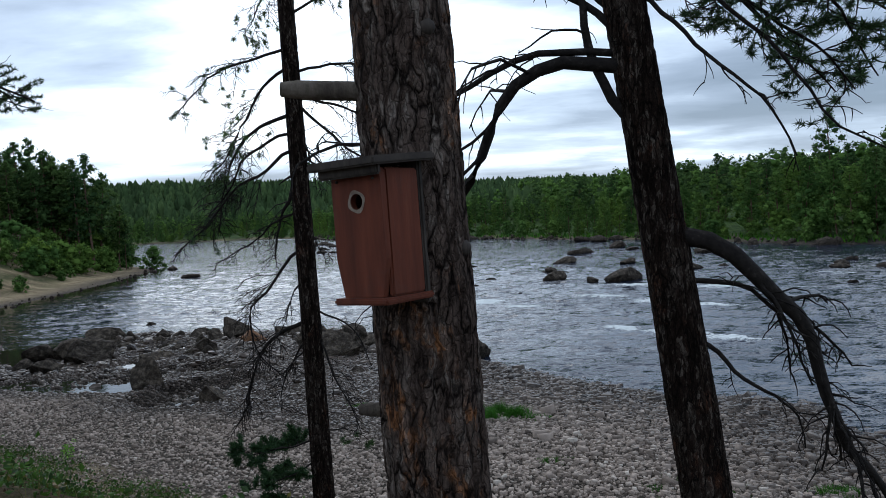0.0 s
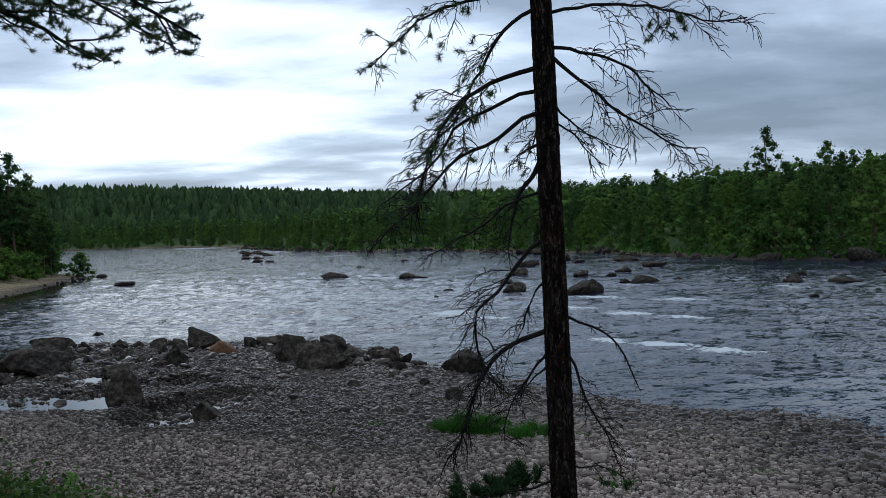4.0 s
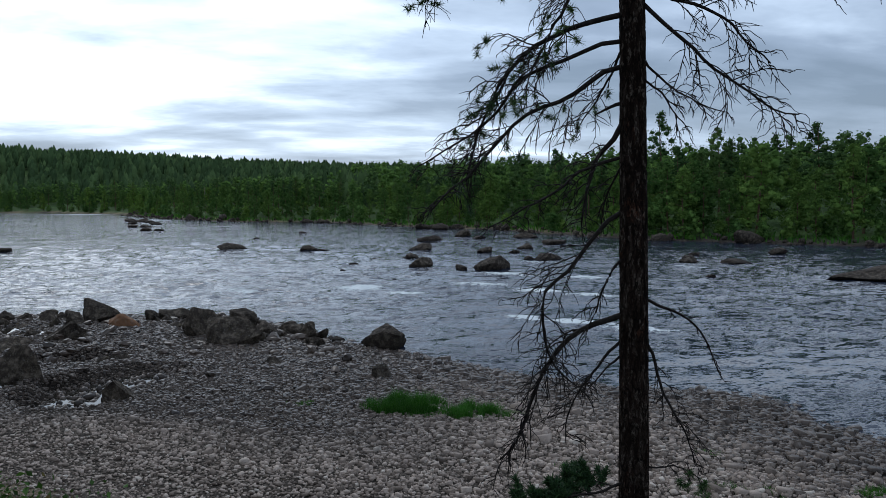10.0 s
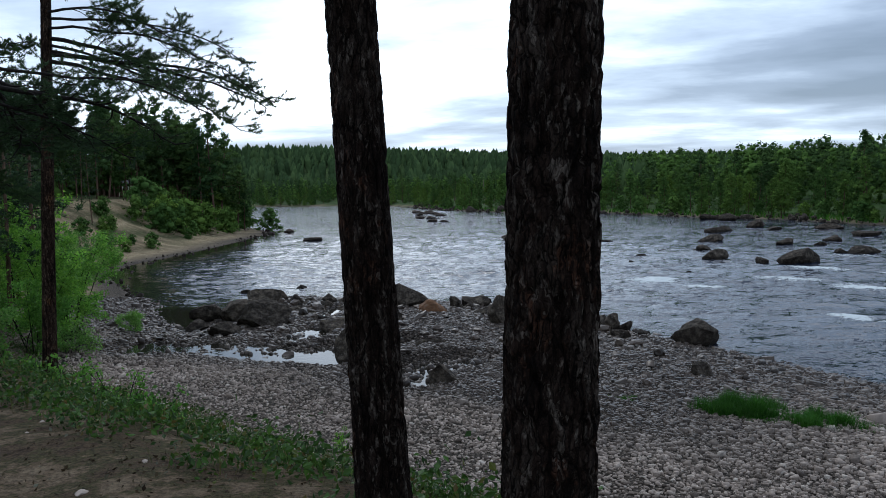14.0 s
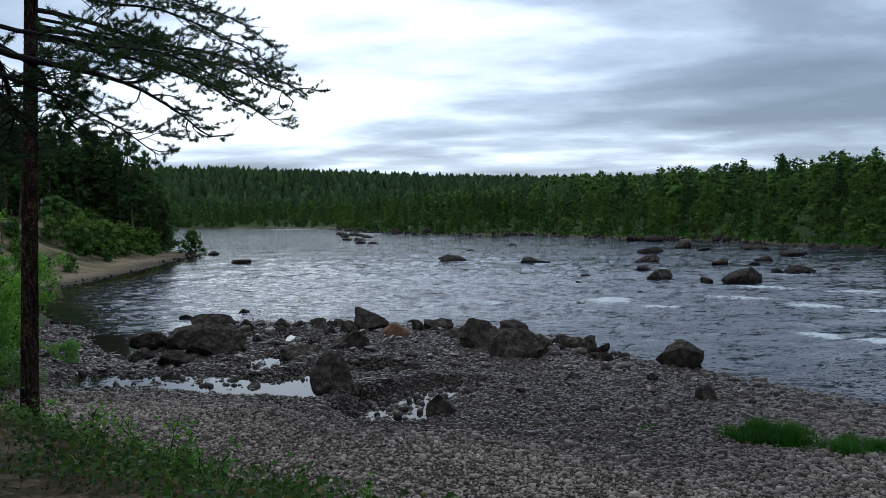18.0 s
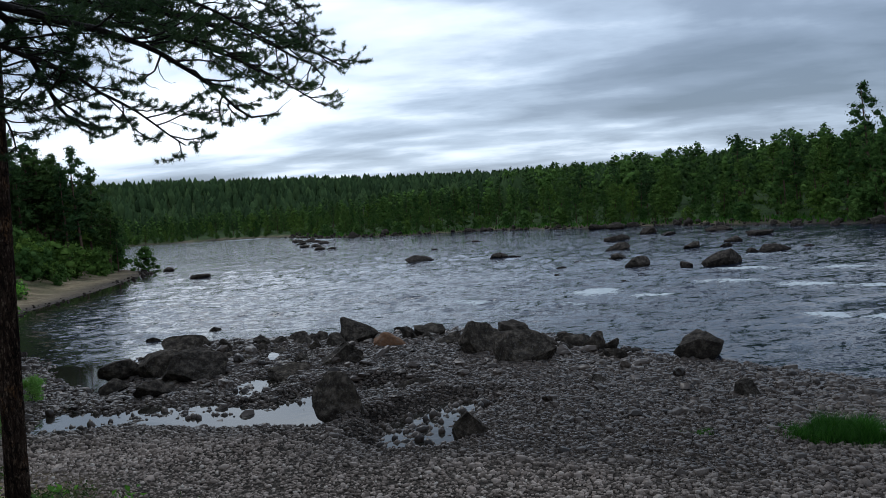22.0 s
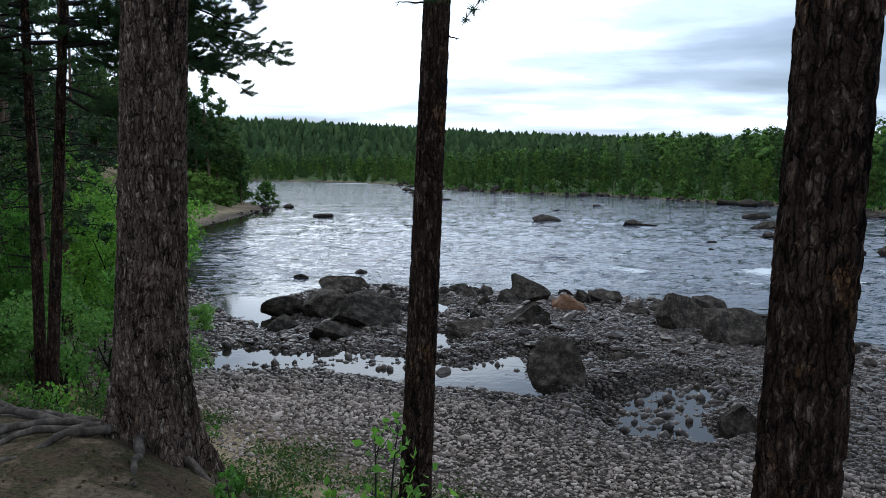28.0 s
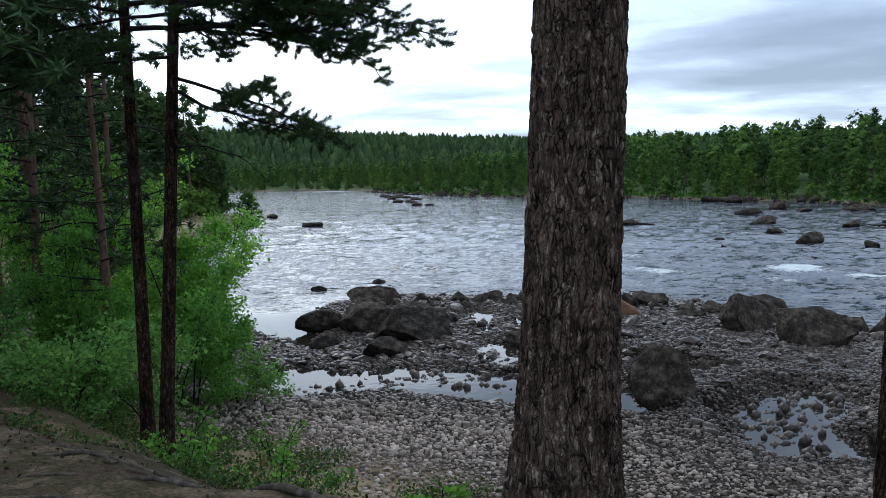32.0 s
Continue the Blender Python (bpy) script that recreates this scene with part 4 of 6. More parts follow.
def trunk_mesh(seed, height_m, r0, r1, lean, curve=0.0, sides=72, step=0.022, depth=0.011, flare=0.35, fine_to=5.0, roots=0):
    """A pine trunk from its base, with plates of bark parted by cracks."""
    rng = np.random.default_rng(seed)
    zs = np.concatenate([np.arange(-0.5, fine_to, step), np.linspace(fine_to, height_m, 40)])
    t = np.clip(zs / height_m, 0, 1)
    cx = lean[0] * zs + curve * np.sin(zs * 0.5 + seed)
    cy = lean[1] * zs + curve * np.cos(zs * 0.43 + seed * 2)
    rad = r0 + (r1 - r0) * t + flare * r0 * np.exp(-np.maximum(zs + 0.1, 0) / (0.4 if roots else 0.22))
    th = np.arange(sides) / sides * 2 * np.pi
    TH, Z = np.meshgrid(th, zs)
    # plates: a jittered grid of cells, wrapped round the trunk
    nu = max(9, int(round(2 * np.pi * r0 / 0.027)))
    gu, gv = TH / (2 * np.pi) * nu, Z / 0.085
    gu = gu + 0.9 * (vnoise(TH * 3, Z * 5, seed) - 0.5)
    iu, iv = np.floor(gu), np.floor(gv)
    f1, f2, cell = np.full(TH.shape, 9.0), np.full(TH.shape, 9.0), np.zeros(TH.shape)
    for du in (-1, 0, 1):
        for dv in (-1, 0, 1):
            a, b = iu + du, iv + dv
            w = np.mod(a, nu)
            px, py = a + 0.15 + 0.7 * hashed(w, b, seed), b + 0.1 + 0.8 * hashed(w, b, seed + 3)
            dist = np.hypot(gu - px, (gv - py) * 0.75)
            nearer = dist < f1
            f2 = np.where(nearer, f1, np.minimum(f2, dist))
            cell = np.where(nearer, hashed(w, b, seed + 8), cell)
            f1 = np.where(nearer, dist, f1)
    crack = np.clip((f2 - f1) / 0.42, 0, 1)
    relief = depth * (smoothstep(0, 0.4, crack) * (0.7 + 0.45 * cell) - 0.75 + 0.7 * (fbm(TH * 9, Z * 30, 3, seed + 5) - 0.5))
    plate = cell
    lumps = 0.04 * r0 * (fbm(np.cos(TH) * 1.3 + 5, Z * 1.1 + np.sin(TH), 3, seed + 9) - 0.5)
    R = rad[:, None] + lumps + relief * (0.4 + 0.6 * smoothstep(height_m * 0.7, 0.5, Z))
    if roots:
        ridge = np.maximum(np.cos((TH - seed) * roots) , -0.2) + 0.4 * np.cos(TH * (roots - 2) + 1.0)
        R = R + 0.8 * r0 * np.maximum(ridge, -0.1) * np.exp(-np.maximum(Z + 0.05, 0) / 0.36)
    v = np.stack([cx[:, None] + R * np.cos(TH), cy[:, None] + R * np.sin(TH), Z], 2).reshape(-1, 3)
    n = len(zs)
    i, j = np.meshgrid(np.arange(n - 1), np.arange(sides), indexing="ij")
    a, b = (i * sides + j).ravel(), (i * sides + (j + 1) % sides).ravel()
    return mesh_from("trunk", v, np.stack([a, b, b + sides, a + sides], 1), [], True, {"crack": crack.ravel(), "plate": plate.ravel()})


NEAR_TREES = {  # base, lean per metre, radius at the base, seed
    "box": ((0.005, 1.86, 4.45), (-0.030, 0.0), 0.126, 11), "hooked": ((1.50, 4.28, 3.4), (-0.122, 0.02), 0.145, 12), "dead": ((-1.34, 8.08, 2.25), (-0.012, 0.002), 0.115, 13), "lean": ((-5.885, 6.97, 4.5), (-0.034, -0.008), 0.112, 14),
    "stout": ((-5.23, 5.87, 4.45), (0.032, 0.0), 0.132, 15), "edge": ((-11.69, 12.36, 4.0), (0.044, 0.006), 0.106, 16), "crown": ((-12.98, 15.87, 3.0), (0.037, 0.010), 0.112, 17), "root": ((-14.72, 15.43, 3.64), (0.034, 0.006), 0.225, 18),
    "thin": ((-19.34, 22.07, 2.15), (0.002, 0.002), 0.088, 19), "slim": ((-18.95, 21.65, 2.2), (0.068, 0.02), 0.09, 20)}
TREE = {}
for key, label, bark, tall in (
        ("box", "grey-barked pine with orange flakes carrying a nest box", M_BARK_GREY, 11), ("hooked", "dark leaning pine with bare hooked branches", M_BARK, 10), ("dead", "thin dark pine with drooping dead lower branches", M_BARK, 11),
        ("lean", "dark pine trunk leaning beside a stouter one", M_BARK, 12), ("stout", "stout backlit pine with furrowed bark on the bank", M_BARK, 13), ("edge", "pine with reddish flaking bark on the bank edge", M_BARK_RED, 12),
        ("crown", "slender reddish pine with a spreading dark green crown", M_BARK_RED, 11), ("root", "thick pine with furrowed grey bark and spreading roots", M_BARK_OLD, 14), ("thin", "thin pine at the foot of the bank among shrubs", M_BARK_RED, 10), ("slim", "slim leaning pine at the foot of the bank", M_BARK_RED, 10)):
    base, lean, r0, seed = NEAR_TREES[key]
    tree = TREE[key] = thing("pine_tree", base, label, "tree", "pines on the bank")
    fine = 2.6 if key in ("thin", "slim") else 4.0
    me = trunk_mesh(seed, tall, r0, r0 * 0.45, lean, 0.012, 96 if key in ("edge", "stout", "root", "lean", "box") else 48, 0.019 if key in ("edge", "stout", "root", "lean", "box") else 0.03, 0.020 if key in ("root", "stout") else 0.014 if key in ("edge", "lean") else 0.010, 0.55 if key == "root" else 0.3, fine + (3 if key in ("crown", "dead") else 0), 5 if key == "root" else 0)
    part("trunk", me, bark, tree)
    me.materials.append(bark)


# ---- limbs, twigs and needles ----
def limb_line(rng, start, azimuth, length, e0, e1, wander=0.22, steps=14):
    """A line of points that leaves start at elevation e0 and bends to e1 (degrees), or follows the elevations that e0 lists."""
    bends = e0 if isinstance(e0, tuple) else None
    p, pts, az = np.array(start, float), [np.array(start, float)], radians(azimuth)
    kink = 0.0
    for i in range(steps):
        el = radians(np.interp(i / (steps - 1), np.linspace(0, 1, len(bends)), bends) if bends else e0 + (e1 - e0) * (i / (steps - 1)) ** 1.2)
        kink = 0.6 * kink + rng.normal(0, wander)
        az += rng.normal(0, wander * 0.6)
        el += kink * 0.7
        p = p + np.array([math.cos(az) * math.cos(el), math.sin(az) * math.cos(el), math.sin(el)]) * length / steps
        pts.append(p)
    return np.array(pts)


def twigs(rng, bag, line, r, depth, per_m, reach, tips, droop=-25, sides=4):
    """Side twigs along a line; tips collects where they end and which way they point."""
    seg = np.linalg.norm(np.diff(line, axis=0), axis=1)
    total = seg.sum()
    n = max(2, int(total * per_m))
    for q in range(n):
        t = 0.18 + 0.82 * (q + rng.random()) / n
        i = min(int(t * (len(line) - 1)), len(line) - 2)
        at = line[i] + (line[i + 1] - line[i]) * (t * (len(line) - 1) - i)
        along = line[i + 1] - line[i]
        az = math.degrees(math.atan2(along[1], along[0])) + rng.choice((-1, 1)) * rng.uniform(25, 75)
        el = math.degrees(math.atan2(along[2], np.hypot(along[0], along[1]) + 1e-6)) * 0.5 + rng.uniform(-35, 30)
        length = reach * rng.uniform(0.5, 1.15) * (1.1 - 0.6 * t)
        sub = limb_line(rng, at, az, length, el, el * 0.5 + droop * rng.uniform(0.3, 1.6), 0.3, 6 if sides > 3 else 4)
        rr = max(r * 0.45, 0.0042)
        tube(bag, sub, np.linspace(rr, rr * 0.4, len(sub)), sides)
        tips.append((sub, rr))
        if depth > 1:
            twigs(rng, bag, sub, rr, depth - 1, per_m * 1.5, reach * 0.45, tips, droop, 3)


def needle_tufts(rng, bag, places, count, length, width):
    """Tufts of needles: thin triangles that fan out from each place along its direction."""
    places = np.asarray(places, float)
    n = len(places)
    if not n:
        return
    at = np.repeat(places[:, :3], count, 0)
    way = np.repeat(places[:, 3:], count, 0)
    d = way * 0.6 + rng.normal(0, 0.75, (n * count, 3))
    d /= np.linalg.norm(d, axis=1)[:, None]
    side = np.cross(d, rng.normal(size=d.shape))
    side /= np.linalg.norm(side, axis=1)[:, None]
    l = length * rng.uniform(0.6, 1.1, (n * count, 1))
    at = at - way * rng.uniform(0, length * 0.9, (n * count, 1))
    v = np.stack([at - side * width / 2, at + side * width / 2, at + d * l], 1).reshape(-1, 3)
    bag.add(v, np.arange(n * count * 3).reshape(-1, 3))


def pine_limb(tree, seed, z, azimuth, length, e0, e1, r, leafy=1.0, needle=(30, 0.075, 0.0065), per_m=5.0, reach=0.75, label=""):
    """A living limb: wood, twigs and tufts at the ends of the twigs. Heights are in the world."""
    rng = np.random.default_rng(seed)
    base, lean, r0, _ = NEAR_TREES[tree]
    h = z - base[2]
    start = (lean[0] * h, lean[1] * h, h)
    line = limb_line(rng, start, azimuth, length, e0, e1, 0.12)
    wood, tips = Bag(), []
    tube(wood, line, np.linspace(r, r * 0.25, len(line)), 7)
    twigs(rng, wood, line, r * 0.6, 2, per_m, reach, tips, 12)
    ob = part("limb", wood, M_TWIG, TREE[tree], label)
    places = []
    for sub, rr in tips:
        if rng.random() > leafy:
            continue
        for k in range(len(sub) - 1, max(1, len(sub) - 4), -1):
            way = sub[k] - sub[k - 1]
            way = way / (np.linalg.norm(way) + 1e-9)
            places.append((*sub[k], *(way * 0.8 + np.array([0, 0, 0.35]))))
    leaves = Bag()
    needle_tufts(rng, leaves, places, *needle)
    if leaves.count:
        part("needles", leaves, M_NEEDLE, ob)


def dead_limb(tree, seed, z, azimuth, length, e0, e1, r, per_m=7.0, reach=0.55, leafy=0.0, wander=0.2, depth=2):
    rng = np.random.default_rng(seed)
    base, lean, r0, _ = NEAR_TREES[tree]
    h = z - base[2]
    a = radians(azimuth)
    start = (lean[0] * h + math.cos(a) * r0 * 0.6, lean[1] * h + math.sin(a) * r0 * 0.6, h)
    line = limb_line(rng, start, azimuth, length, e0, e1, wander)
    wood, tips = Bag(), []
    tube(wood, line, np.linspace(r, max(r * 0.3, 0.003), len(line)), 7)
    twigs(rng, wood, line, r * 0.6, depth, per_m, reach, tips, -45)
    ob = part("limb", wood, M_TWIG, TREE[tree], "bare dead limb")
    if leafy:
        places = []
        for sub, rr in tips:
            if rng.random() < leafy:
                way = sub[-1] - sub[-2]
                way = way / np.linalg.norm(way)
                for k in (len(sub) - 1, len(sub) - 2):
                    places.append((*sub[k], *(way * 0.7 + np.array([0, 0, 0.4]))))
        leaves = Bag()
        needle_tufts(rng, leaves, places, 46, 0.06, 0.005)
        if leaves.count:
            part("needles", leaves, M_NEEDLE, ob, "sparse green needle tufts")


# the thin pine with dead lower branches; azimuth 163 points to the walker's left, 343 to the right
for i, (z, az, length, bends, r, leafy, reach) in enumerate((
        (7.30, 160, 1.75, (-8, -14, -20, -52, -60, -68, -80), 0.021, 0.10, 0.50), (7.12, 168, 1.85, (-8, -14, -16, -35, -42, -28, -22), 0.017, 0.12, 0.42), (6.95, 156, 1.70, (-14, -28, -38, -42, -38, -36), 0.019, 0.08, 0.48),
        (7.75, 172, 1.30, (-20, -40, -50, -55, -40), 0.017, 0.10, 0.45), (7.95, 160, 1.5, (0, -10, -30, -45), 0.016, 0.2, 0.45), (6.70, 164, 0.20, (-25, -30), 0.015, 0, 0.03), (6.55, 170, 0.75, (-55, -60, -80, -85), 0.021, 0, 0.40),
        (6.33, 158, 1.05, (-14, -22, -36, -40, -30), 0.013, 0, 0.36), (5.95, 163, 1.55, (-40, -48, -52, -28, -80, -88, -120, -135), 0.018, 0, 0.46), (5.62, 172, 0.65, (-30, -62, -66, -60), 0.011, 0, 0.30), (5.23, 163, 1.45, (-22, -32, -55, -66, -72, -58, -50), 0.023, 0, 0.50),
        (4.95, 168, 0.34, (-40, -48), 0.010, 0, 0.12), (5.05, 150, 0.9, (-50, -70, -80), 0.012, 0, 0.4), (7.45, 343, 1.05, (-4, -10, -25, -62, -55), 0.016, 0, 0.46), (7.38, 338, 1.35, (-42, -40, -36, -34, -14), 0.016, 0, 0.46), (7.72, 348, 1.55, (8, 0, -14, -20, -10), 0.015, 0.06, 0.46),
        (7.02, 335, 0.62, (-40, -34, -24), 0.010, 0, 0.34), (6.88, 352, 0.52, (-38, -50, -30), 0.009, 0, 0.30), (5.35, 343, 0.85, (-22, -28, -55, -66, -60), 0.012, 0, 0.14), (5.08, 347, 1.0, (-66, -74, -62, -52, -82), 0.013, 0, 0.34),
        (8.3, 345, 1.4, (15, -5, -30), 0.014, 0.2, 0.45), (6.3, 95, 0.9, (-20, -60), 0.010, 0, 0.3), (7.1, 80, 1.1, (-10, -45), 0.012, 0.05, 0.4), (8.5, 110, 1.2, (5, -30), 0.014, 0.3, 0.45))):
    dead_limb("dead", 300 + i, z, az, length, bends, 0, r, 1.0 if reach < 0.05 else 14.0, reach * 1.1, leafy * 0.8, 0.16)
pine_limb("dead", 340, 4.05, 172, 0.8, -15, -5, 0.012, 0.95, (46, 0.065, 0.012), 14.0, 0.4)
pine_limb("dead", 342, 3.85, 190, 0.7, -25, -10, 0.010, 0.95, (46, 0.065, 0.012), 14.0, 0.4)
dead_limb("dead", 341, 4.15, 345, 0.45, -10, -20, 0.008, 9.0, 0.3, 0.5)
for i, (z, az, length) in enumerate(((9.0, 20, 1.4), (9.2, 140, 1.5), (9.6, 250, 1.3), (9.9, 60, 1.2), (10.2, 190, 1.1), (10.6, 310, 0.9), (10.9, 90, 0.7))):
    pine_limb("dead", 350 + i, z, az, length, 10, -5, 0.016, 0.8)

# the leaning pine with hooked bare branches
dead_limb("hooked", 409, 7.05, 176, 1.9, (12, -6, -12, -28, 8, -20), 0, 0.022, 6.0, 0.5, 0, 0.2)
dead_limb("hooked", 400, 6.98, 182, 2.0, (12, -4, -34, -58, -64, -58, -50, -54, -62), 0, 0.042, 5.0, 0.8, 0, 0.12)
dead_limb("hooked", 406, 7.2, 172, 1.3, (35, 50, 62), 0, 0.022, 4.0, 0.5, 0, 0.2)
dead_limb("hooked", 401, 6.72, 174, 1.5, (60, 75, 55, 62), 0, 0.030, 3.5, 0.5, 0, 0.2)
dead_limb("hooked", 402, 6.06, -10, 2.1, (-14, -26, -36, -30, -75, -70, -78, -52, -64, -80), 0, 0.052, 9.0, 0.62, 0, 0.13)
dead_limb("hooked", 407, 5.82, -4, 0.95, (-10, -30, -70, -60), 0, 0.016, 10.0, 0.45, 0, 0.2)
dead_limb("hooked", 403, 7.6, -12, 1.7, (-30, -42, -58, -66, -40), 0, 0.016, 3.5, 0.35, 0, 0.12)
dead_limb("hooked", 408, 7.35, -20, 1.2, (-35, -50, -75), 0, 0.014, 5.0, 0.4, 0, 0.15)
dead_limb("hooked", 404, 7.3, 150, 0.8, 40, 70, 0.016, 4.0, 0.4)
dead_limb("hooked", 405, 5.5, -20, 0.9, -30, -70, 0.014, 6.0, 0.4)
for i, (z, az, length, e0, e1) in enumerate(((7.5, -5, 1.9, -8, -30), (7.65, 12, 2.1, -10, -30), (7.75, -25, 2.0, -12, -32), (7.55, 4, 1.6, -14, -40), (7.9, 0, 2.3, -14, -30), (7.6, -14, 2.3, 0, -22), (7.8, 20, 2.4, -6, -30), (8.8, 100, 1.4, 10, 0), (9.2, 200, 1.3, 10, 0), (9.6, -60, 1.2, 10, 0), (9.8, 40, 1.1, 20, 0))):
    pine_limb("hooked", 420 + i, z, az, length, e0, e1, 0.02, 0.8, (30, 0.06, 0.007), 6.5)

# crowns of the other pines; only their lower limbs hang into view
CROWNS = {
    "lean": ((8.2, 40, 2.5, -2, -22), (7.9, 62, 2.0, 0, -28), (8.4, 85, 2.3, 0, -18), (8.1, 52, 2.4, -6, -20), (8.0, 100, 2.0, -4, -22), (8.3, 20, 2.2, -2, -20), (8.9, 10, 1.9, 5, -10), (9.3, 190, 1.9, 5, -5), (9.7, 280, 1.8, 5, -5), (10.4, 60, 1.6, 10, 0), (11, 160, 1.2, 20, 5)),
    "stout": ((9.0, 330, 1.8, 0, -10), (9.4, 200, 2.0, 5, -10), (9.8, 100, 1.8, 5, -5), (10.5, 20, 1.8, 10, 0), (11.2, 140, 1.6, 10, 0), (11.8, 260, 1.3, 20, 0)),
    "edge": ((7.45, 75, 2.5, -8, -18), (7.4, 96, 2.4, -10, -20), (7.35, 60, 2.7, -6, -16), (7.5, 40, 2.7, -5, -16), (7.25, 105, 2.2, -12, -24), (7.2, 86, 2.3, -12, -26), (7.3, 124, 2.0, -12, -26), (8.6, 5, 1.9, 5, -5), (9.2, 190, 1.9, 5, -5), (10, 280, 1.7, 10, 0), (10.6, 90, 1.4, 20, 5)),
    "crown": ((8.25, 4, 3.7, -8, -32), (8.15, 350, 3.0, -14, -30), (8.5, 18, 3.7, -4, -32), (8.65, -12, 3.5, -5, -36), (8.8, 5, 3.2, 0, -32), (8.4, -4, 3.5, -10, -34), (8.3, 12, 2.9, -12, -36), (8.9, -20, 2.9, -4, -34), (10.3, 120, 1.8, 5, -15), (10.2, 190, 1.8, 5, -15), (10.6, 240, 1.6, 5, -10), (9.9, 10, 2.4, 10, -5), (10.6, 100, 1.6, 20, 0), (11.0, 300, 1.4, 25, 5)),
    "root": ((9.6, 20, 2.6, 0, -15), (9.9, 120, 2.4, 0, -15), (10.4, 220, 2.2, 5, -10), (10.9, 320, 2.2, 5, -5), (11.6, 60, 2.0, 10, 0), (12.4, 180, 1.6, 15, 0), (13.0, 300, 1.2, 25, 0)),
    "slim": ((7.3, -12, 2.4, 2, -14), (7.6, 8, 2.6, 0, -12), (7.9, -4, 2.6, 4, -18), (7.7, 5, 3.2, 0, -26), (7.9, 25, 2.8, 2, -24), (6.75, -5, 2.2, -22, -22), (8.1, -20, 2.8, 0, -24), (7.4, 15, 2.6, -5, -24), (6.6, 20, 1.8, -25, -22), (8.4, 0, 3.0, 0, -22), (7.5, 200, 2.2, 0, -24), (7.0, 240, 1.8, -10, -20), (8.0, 170, 2.0, 5, -15), (8.8, 100, 1.9, 10, -8), (9.4, 20, 1.8, 15, 0), (10, 200, 1.4, 20, 0)),
    "thin": ((7.4, 20, 2.6, 2, -18), (7.7, -8, 2.8, 0, -16), (7.9, 210, 2.8, 4, -12), (6.9, 200, 2.2, -5, -20), (7.6, 225, 2.4, 0, -20), (8.0, 190, 2.4, 0, -20), (7.2, 140, 2.0, -5, -18), (7.3, 185, 2.4, 0, -22), (7.8, 160, 2.2, 5, -18), (7.0, 215, 2.0, -10, -22), (8.3, 30, 1.9, 5, -10), (8.8, 250, 1.8, 10, -5), (9.6, 120, 1.5, 15, 0))}
for n, (key, limbs) in enumerate(CROWNS.items()):
    for i, (z, az, length, e0, e1) in enumerate(limbs):
        dense = key in ("crown", "slim", "thin", "edge", "lean")
        pine_limb(key, 500 + n * 40 + i, z, az, length, e0, e1, 0.036 if dense and i < 3 else 0.024, 0.9 if dense else 0.75, (70, 0.062, 0.0065) if key in ("thin", "slim") else (38, 0.052, 0.0065) if dense else (24, 0.07, 0.008), 9.0 if key in ("thin", "slim") else 7.2 if dense else 5.0, 0.75)
dead_limb("crown", 900, 6.72, 175, 0.24, 0, -5, 0.008, 1.0, 0.05)
dead_limb("crown", 901, 6.5, 330, 0.12, -20, -30, 0.006, 1.0, 0.05)
dead_limb("crown", 902, 5.2, 160, 0.15, 0, 0, 0.006, 1.0, 0.05)
dead_limb("crown", 903, 7.6, 180, 0.7, -15, -60, 0.01, 5.0, 0.3)
dead_limb("thin", 904, 5.6, 190, 1.2, -10, -45, 0.012, 5.0, 0.5)
dead_limb("thin", 905, 6.2, 20, 1.0, 0, -40, 0.01, 5.0, 0.5)
dead_limb("slim", 906, 5.9, 15, 1.3, -5, -45, 0.012, 5.0, 0.5)
dead_limb("slim", 907, 5.4, 200, 1.0, -15, -45, 0.01, 5.0, 0.5)


# ---- the nest box and the stub on its pine ----
def board(bag, size, m, bevel=0.004):
    bm = bmesh.new()
    bmesh.ops.create_cube(bm, size=1)
    for v in bm.verts:
        v.co = Vector((v.co.x * size[0], v.co.y * size[1], v.co.z * size[2]))
    bmesh.ops.bevel(bm, geom=bm.edges[:], offset=bevel, segments=2, affect="EDGES")
    bm.transform(m)
    bm.verts.ensure_lookup_table()
    tri = [[v.index for v in f.verts] for f in bm.faces if len(f.verts) == 3]
    quad = [[v.index for v in f.verts] for f in bm.faces if len(f.verts) == 4]
    bag.add([v.co[:] for v in bm.verts], tri, quad)
    bm.free()


def one_board(name, size, m, material, parent, label="", bevel=0.004):
    b = Bag()
    board(b, size, m, bevel)
    me = b.mesh(name, material, False)
    return part(name, me, material, parent, label)


box = thing("nest_box", (-0.126, 1.705, 6.086), "red-brown painted wooden nest box fixed to a pine trunk", "nest box")
box.rotation_euler = (0, radians(-1.5), radians(-37))
W, T, H = 0.136, 0.015, 0.26
# front board with a round hole: a ring of faces round the opening
hole, rim = 24, Bag()
fz, r_hole = 0.196, 0.0165
angles = [2 * math.pi * i / hole for i in range(hole)]
for y0 in (-W / 2, -W / 2 + T):
    inner = [(math.cos(a) * r_hole, y0, fz + math.sin(a) * r_hole) for a in angles]
    outer = []
    for a in angles:
        c, s = math.cos(a), math.sin(a)
        reach = min((W / 2) / max(abs(c), 1e-6), (H - fz if s > 0 else fz) / max(abs(s), 1e-6))
        outer.append((c * reach, y0, fz + s * reach))
    q = [(i, (i + 1) % hole, hole + (i + 1) % hole, hole + i) for i in range(hole)]
    rim.add(inner + outer, None, q if y0 > -W / 2 else [f[::-1] for f in q])
q = [(i, (i + 1) % hole, 2 * hole + (i + 1) % hole, 2 * hole + i) for i in range(hole)] + [(hole + i, 3 * hole + i, 3 * hole + (i + 1) % hole, hole + (i + 1) % hole) for i in range(hole)]
rim.f4.append(np.array(q))
